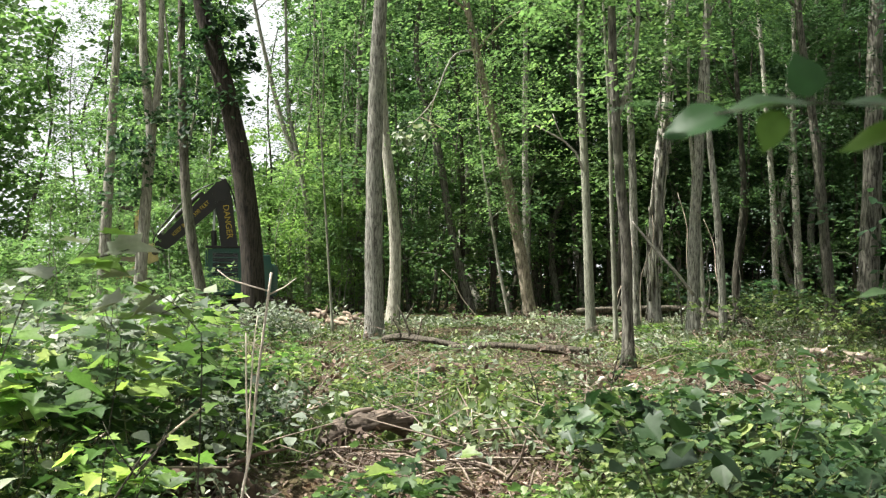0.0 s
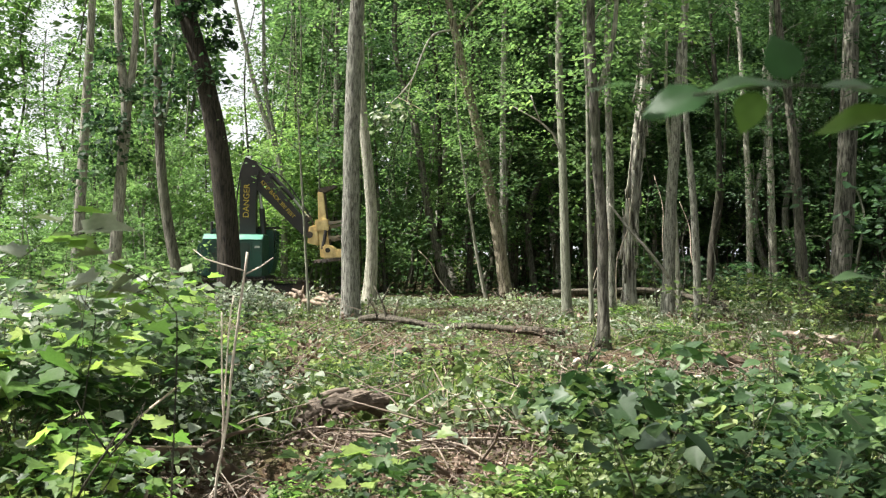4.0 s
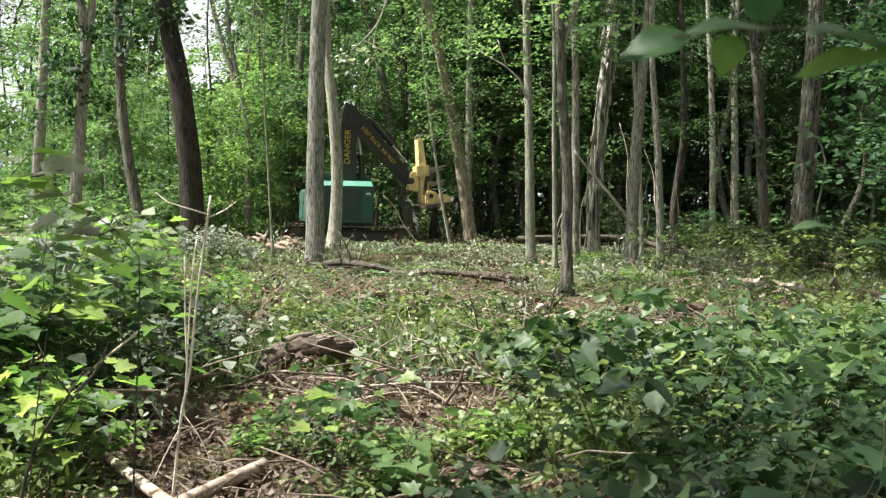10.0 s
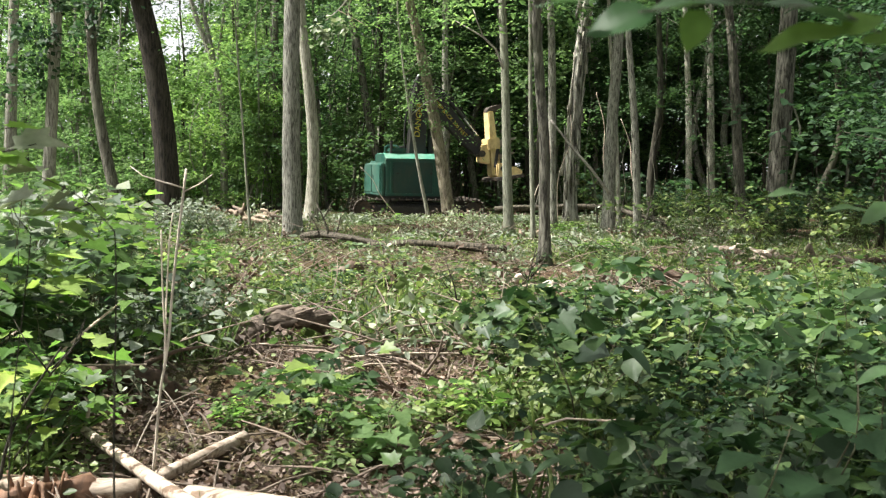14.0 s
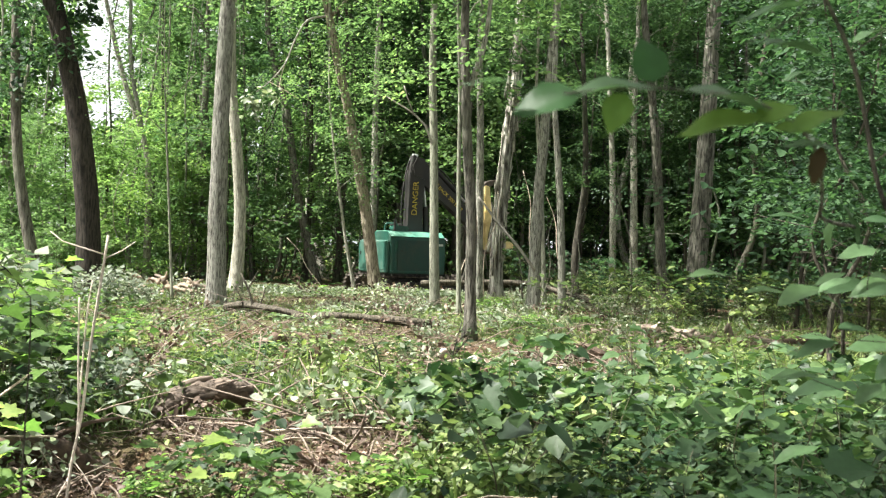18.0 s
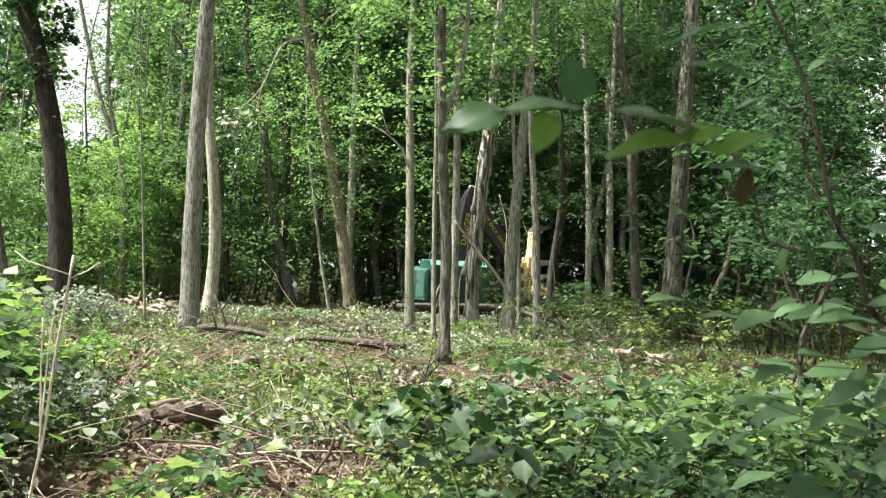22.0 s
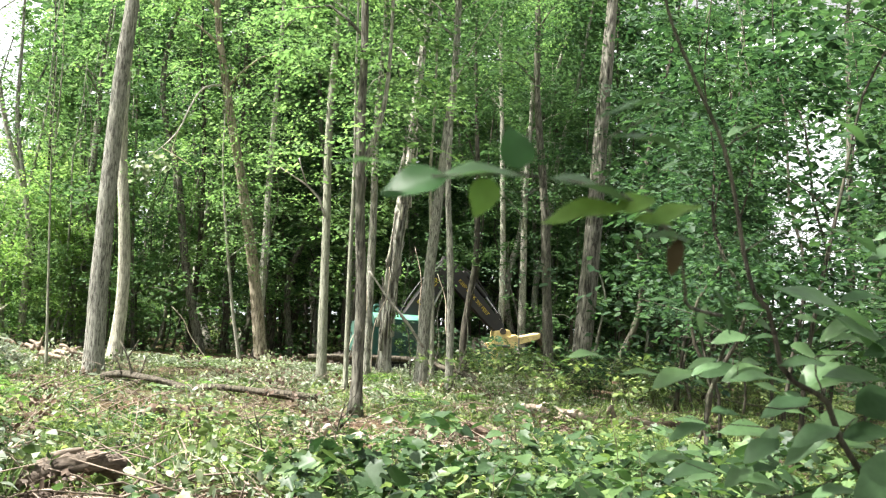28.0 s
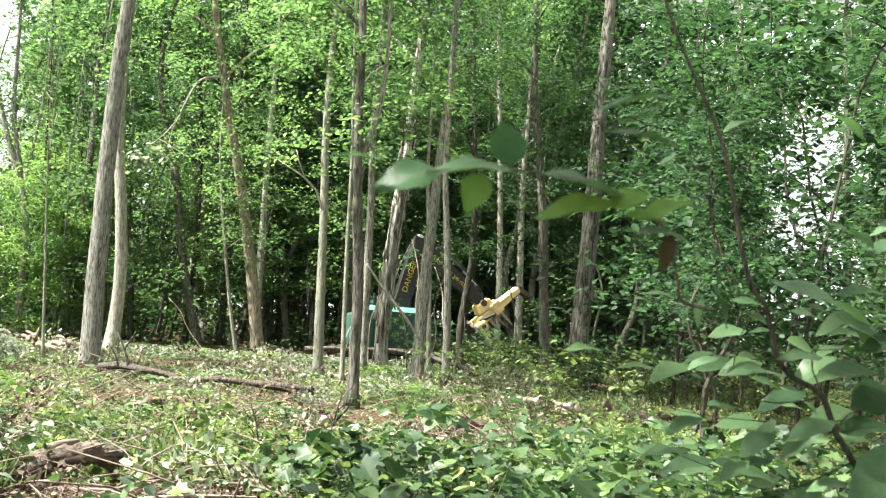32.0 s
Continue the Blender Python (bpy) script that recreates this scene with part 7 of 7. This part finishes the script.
# big-leaved shoots in front
def tall_shoot(label, x, y, height, seed, size, form, leaf_m, lean, n=9):
    rng = np.random.default_rng(seed)
    ob = thing("tall_shoot", label, "plant", "tall shoots", Matrix.Translation(on_floor(x, y)))
    c = [Vector((0, 0, -0.04)), Vector((lean * 0.5 + rng.normal(0, 0.05), rng.normal(0, 0.06), height * 0.4)), Vector((lean * 0.7 + rng.normal(0, 0.04), 0, height * 0.75)), Vector((lean, 0.02, height))]
    part("stem", tube("stem", c, 0.0045, 0.002, M_STEM, 6, 0.08), None, ob)
    line = curve_points(c, 0.04)
    for k in range(n):
        p = line[int((0.4 + 0.58 * k / n) * (len(line) - 1))]
        a = k * 2.4 + seed
        d = Vector((math.cos(a), math.sin(a), 0.10 - rng.uniform(0, 0.35)))
        q = p + d * size * 0.6
        part("leaf_stalk", tube("leaf_stalk", [p, q], 0.002, 0.0015, M_LEAF_HERB, 4, 0.1), None, ob)
        if form == "maple":
            P, N, D, S = [tuple(q)], [(rng.normal(0, 0.2), rng.normal(-0.05, 0.18), 1)], [tuple(d)], [size * rng.uniform(0.8, 1.2)]
            part("leaf", leaf_mesh("leaf", P, N, D, S, "maple", leaf_m), None, ob)
        else:
            near_leaf(ob, q, d, (rng.normal(0, 0.28), rng.normal(-0.1, 0.25), 1), size * rng.uniform(0.8, 1.2), leaf_m, form)


# bright, dark and middle leaf colours imitate sun and shade on the bank
for _k, (_x, _y, _h) in enumerate([(-2.75, 5.6, 1.5), (-2.6, 6.3, 1.4), (-2.2, 6.4, 1.3), (-1.75, 6.9, 1.0), (-3.1, 6.6, 1.45), (-2.0, 7.2, 1.3), (-3.0, 7.6, 1.5), (-2.6, 8.2, 1.4), (-2.9, 9.4, 1.5), (-2.5, 9.0, 1.2), (-3.4, 8.6, 1.6), (-3.6, 9.9, 1.5), (-2.8, 10.6, 1.3), (-3.9, 10.8, 1.4), (-3.2, 11.5, 1.3)]):
    tall_shoot("tall maple shoot, sun and shade in its leaf colours", _x, _y, _h, 60 + _k, 0.15 if _y > 5.3 else 0.10, "maple", (M_LEAF_SUN, M_LEAF_BROAD, M_LEAF_MAPLE)[_k % 3], 0.30 * math.sin(2.1 * _k), 13)
for _k, (_x, _y, _h) in enumerate([(1.95, 4.9, 0.75), (1.62, 4.6, 0.6), (2.3, 5.4, 0.9), (1.45, 5.2, 0.75), (0.02, 5.0, 0.42), (-0.12, 5.1, 0.38), (1.85, 6.0, 0.95), (2.6, 6.2, 1.0), (1.3, 6.6, 0.85), (2.2, 7.2, 1.0), (3.2, 6.8, 1.05), (2.9, 5.2, 0.9), (1.0, 7.4, 0.8), (3.6, 7.8, 1.0), (1.7, 7.9, 0.9), (2.7, 8.4, 0.9)]):
    tall_shoot("leafy shoot with large rounded leaves", _x, _y, _h, 80 + _k, 0.12, "maple" if _k % 2 else "broad", M_LEAF_BROAD if _k not in (4, 5) else M_LEAF_LIGHT, 0.1 - 0.03 * _k, 11)

# large soft leaves low beside the camera
for _k, (_x, _y, _h) in enumerate([(1.12, 3.0, 0.70), (1.36, 3.05, 0.82), (1.26, 2.9, 0.48), (1.5, 3.3, 0.85), (1.02, 3.2, 0.42), (1.75, 3.4, 0.95), (2.0, 3.3, 0.9), (1.65, 2.9, 0.7)]):
    tall_shoot("broad-leaved seedling with large soft green leaves", _x, _y, _h, 140 + _k, 0.15, "maple" if _k % 2 else "broad", M_LEAF_DEEP, 0.05 - 0.02 * _k, 7)
for _k, (_x, _y, _h) in enumerate([(-1.75, 6.6, 0.55), (-2.3, 6.1, 0.7), (-2.7, 6.9, 0.8), (-1.95, 7.9, 0.6), (-3.2, 7.3, 0.9), (-1.6, 7.6, 0.5), (-2.6, 5.4, 0.6), (-1.85, 8.9, 0.6), (-1.65, 8.6, 0.55), (-2.05, 8.5, 0.6), (-2.3, 7.7, 0.5), (-1.5, 9.3, 0.45)]):
    tall_shoot("wilted shoot with limp grey-green leaves", _x, _y, _h, 160 + _k, 0.13, "broad", M_LEAF_WILT, 0.1, 8)
for _a, _b, _r in (((-3.9, 8.26, 0.1), (-3.0, 7.8, 0.06), 0.02), ((-2.95, 6.6, 0.1), (-2.55, 7.9, 0.5), 0.016), ((-3.3, 6.9, 0.05), (-1.6, 6.3, 0.3), 0.010), ((-2.4, 5.9, 0.05), (-1.9, 6.9, 0.62), 0.012)):
    _m = (Vector(_a) + Vector(_b)) / 2 + Vector((0.03, 0, 0.05))
    log("stick", "dead stick caught in the leafy bank", [on_floor(*_a), on_floor(_m.x, _m.y, _m.z), on_floor(*_b)], _r, _r * 0.6, M_WOOD_PALE, "stick", group="dry sticks", sides=6)
_o = 4.75
log("dead_branch", "long bleached dead branch with forked twigs", [(0.65, _o, 0.303), (0.76, _o, 0.336), (0.95, _o, 0.326), (1.11, _o, 0.337), (1.32, _o, 0.316), (1.46, _o, 0.289)], 0.006, 0.004, M_WOOD_PALE, "branch",
    stubs=[((0.95, _o, 0.326), (0.16, 0.05, -0.06), 0.004), ((1.32, _o, 0.316), (0.2, 0.08, -0.16), 0.004), ((1.11, _o, 0.337), (0.12, 0.0, 0.07), 0.003)], sides=7)


def maple_branch():
    """Thin maple shoots close to the camera, with pale leaf undersides turned up."""
    o = on_floor(-1.55, 3.0)
    ob = thing("maple_shoot", "young maple shoots with pale upturned leaves", "plant", at=Matrix.Translation(o))
    rng = np.random.default_rng(44)
    stems = [[(-1.38, 1.42), (-1.31, 1.47), (-1.24, 1.52), (-1.17, 1.60), (-1.11, 1.61)], [(-1.21, 1.53), (-1.14, 1.54), (-1.07, 1.56)], [(-0.85, 1.31), (-0.92, 1.39), (-1.00, 1.44), (-1.07, 1.47), (-1.10, 1.46)], [(-1.09, 1.30), (-1.13, 1.35), (-1.14, 1.38)], [(-0.99, 1.44), (-1.01, 1.41)], [(-0.92, 1.39), (-0.97, 1.37)]]
    stems[0] = [(-1.75, 0.0), (-1.62, 0.7)] + stems[0]
    stems[2] = [(-0.85, 0.0), (-0.86, 0.6)] + stems[2]
    stems[3] = [(-1.18, 0.0), (-1.16, 0.7)] + stems[3]
    for k, line in enumerate(stems):
        part("stem", tube("stem", [Vector((x, 3.0, z)) - o for x, z in line], 0.005 if k % 2 == 0 else 0.003, 0.0015, M_BARK_DARK, 6, 0.06, 0.1), None, ob)
    for x, z, size, dx, dz, pale in [(-1.35, 1.48, 0.120, -0.7, 0.2, 1), (-1.24, 1.58, 0.085, -1.0, 0.1, 1), (-1.07, 1.56, 0.150, 1.0, 0.1, 1), (-1.11, 1.61, 0.090, 1.0, 0.1, 0), (-1.20, 1.52, 0.130, 0.8, 0.1, 0), (-1.13, 1.50, 0.100, 1.0, -0.3, 0), (-1.10, 1.46, 0.110, -0.8, -0.5, 1), (-1.14, 1.39, 0.130, -0.9, -0.3, 1), (-1.01, 1.40, 0.100, -0.8, -0.4, 1), (-1.05, 1.42, 0.070, 0.2, -0.9, 0), (-1.00, 1.37, 0.100, 0.8, -0.1, 1), (-1.06, 1.35, 0.100, 0.7, 0.0, 0), (-0.97, 1.33, 0.100, 0.8, 0.2, 0), (-0.91, 1.38, 0.090, 0.9, -0.1, 0)]:
        p = Vector((x - 0.4 * size * dx, 3.0, z - 0.4 * size * dz)) - o
        n = (rng.normal(0, 0.3), -0.25 + rng.normal(0, 0.3), 1.0)
        part("leaf", leaf_mesh("leaf", [tuple(p)], [n], [(dx, rng.normal(0, 0.3), dz)], [size], "maple", M_LEAF_WILT if pale else M_LEAF_SUN), None, ob)


maple_branch()


def motions():
    # time, x, depth, height, turn of the house, boom lean, arm below level, head lean
    rows = [
        (0.0, -9.3, 36.5, 0.0, 196, 8, 45, 4), (0.5, -9.3, 36.5, 0.0, 203, 8, 45, 4), (1.0, -9.15, 36.5, 0.0, 229, 8, 46, 4), (1.5, -9.0, 36.5, 0.0, 250, 8, 46, 0),
        (2.0, -8.9, 36.5, 0.0, 283, 4, 46, -4), (2.5, -8.75, 36.5, 0.0, 312, 3, 46, -4), (3.0, -8.5, 36.5, 0.0, 336, 2, 46, -6), (3.5, -8.0, 36.5, 0.0, 350, 2, 47, -6),
        (4.0, -7.75, 36.5, 0.0, 362, 1, 47, -6), (4.5, -7.42, 36.5, 0.0, 368, 0, 47, -6), (5.5, -6.6, 36.5, 0.0, 372, 0, 46, -7), (6.5, -6.0, 36.5, 0.0, 375, 0, 45, -8),
        (7.0, -5.7, 36.5, 0.0, 375, 0, 44, -10), (8.0, -4.85, 36.5, 0.0, 374, 2, 46, -8), (9.0, -3.85, 36.5, 0.0, 374, 3, 46, -8), (10.0, -2.95, 36.5, 0.0, 374, 1, 46, -8),
        (11.0, -2.3, 36.5, 0.0, 373, 0, 43, -10), (12.0, -1.4, 36.5, 0.0, 375, 0, 42, -12), (13.0, -0.55, 36.5, 0.0, 376, 0, 43, -10), (14.0, 0.25, 36.5, 0.0, 376, 5, 46, -8),
        (15.0, 1.05, 36.5, -0.02, 378, 5, 45, -8), (16.5, 1.9, 36.6, -0.05, 379, 3, 46, -6), (17.5, 2.55, 36.7, -0.08, 380, 2, 46, -4), (18.0, 2.75, 36.7, -0.1, 381, 2, 40, -6),
        (18.5, 3.05, 36.8, -0.12, 382, 2, 31, -8), (19.0, 3.35, 36.8, -0.14, 382, 1, 32, -8), (19.5, 3.85, 36.8, -0.15, 380, 3, 35, -7), (20.0, 4.28, 36.8, -0.16, 378, 4, 38, -10),
        (20.5, 4.5, 36.8, -0.17, 376, 6, 44, -8), (21.0, 4.85, 36.8, -0.18, 374, 8, 46, -4), (21.5, 4.95, 36.8, -0.19, 372, 9, 50, 0), (22.0, 5.3, 36.8, -0.2, 370, 9, 53, 0),
        (22.5, 5.75, 36.8, -0.2, 368, 16, 52, 14), (23.0, 6.15, 36.8, -0.2, 368, 24, 50, 35), (23.5, 6.35, 36.8, -0.2, 368, 31, 48, 68), (24.0, 6.4, 36.8, -0.2, 368, 33, 45, 78),
        (25.0, 6.4, 36.8, -0.2, 368, 34, 44, 76), (26.0, 6.4, 36.8, -0.2, 368, 34, 44, 74), (27.5, 6.4, 36.8, -0.2, 368, 34, 44, 73), (29.0, 6.4, 36.8, -0.2, 368, 34, 44, 73),
        (30.0, 6.4, 36.8, -0.2, 368, 34, 42, 70), (30.5, 6.35, 36.8, -0.2, 368, 32, 39, 62), (31.0, 6.3, 36.8, -0.2, 368, 30, 37, 54), (31.5, 6.3, 36.8, -0.2, 368, 22, 38, 52), (32.0, 6.3, 36.8, -0.2, 368, 15, 36, 47),
    ]
    base, upper, boom, arm, head = [], [], [], [], []
    for t, x, y, z, turn, lean, dip, tip in rows:
        base.append((t, pose(x, y, z - 0.25, 0, 0, HEADING)))
        house = Matrix.Rotation(radians(turn - HEADING), 4, "Z")
        b = house @ Matrix.Translation(PIVOT) @ Matrix.Rotation(radians(lean), 4, "Y")
        a = b @ Matrix.Translation((0, 0, BOOM_LEN)) @ Matrix.Rotation(radians(dip - lean), 4, "Y")
        h = a @ Matrix.Translation((ARM_LEN, 0, 0)) @ Matrix.Rotation(radians(tip - dip), 4, "Y")
        upper.append((t, house))
        boom.append((t, b))
        arm.append((t, a))
        head.append((t, h))
    for ob, keys in ((BUNCHER, base), (UPPER, upper), (BOOM, boom), (ARM, arm), (HEAD, head)):
        walk(ob, keys)
    sway = [(0.0, 0.287, 1.668), (4.0, 0.288, 1.670), (9.0, 0.300, 1.676), (15.0, 0.290, 1.668), (19.0, 0.289, 1.670), (20.0, 0.281, 1.672), (21.0, 0.284, 1.676), (22.0, 0.284, 1.672), (23.0, 0.280, 1.674), (24.0, 0.278, 1.672), (25.0, 0.270, 1.662), (26.0, 0.275, 1.660), (28.5, 0.280, 1.664), (30.0, 0.270, 1.663), (32.0, 0.274, 1.661)]
    walk(SPRAY, [(t, pose(x, 0.94, z)) for t, x, z in sway])


motions()
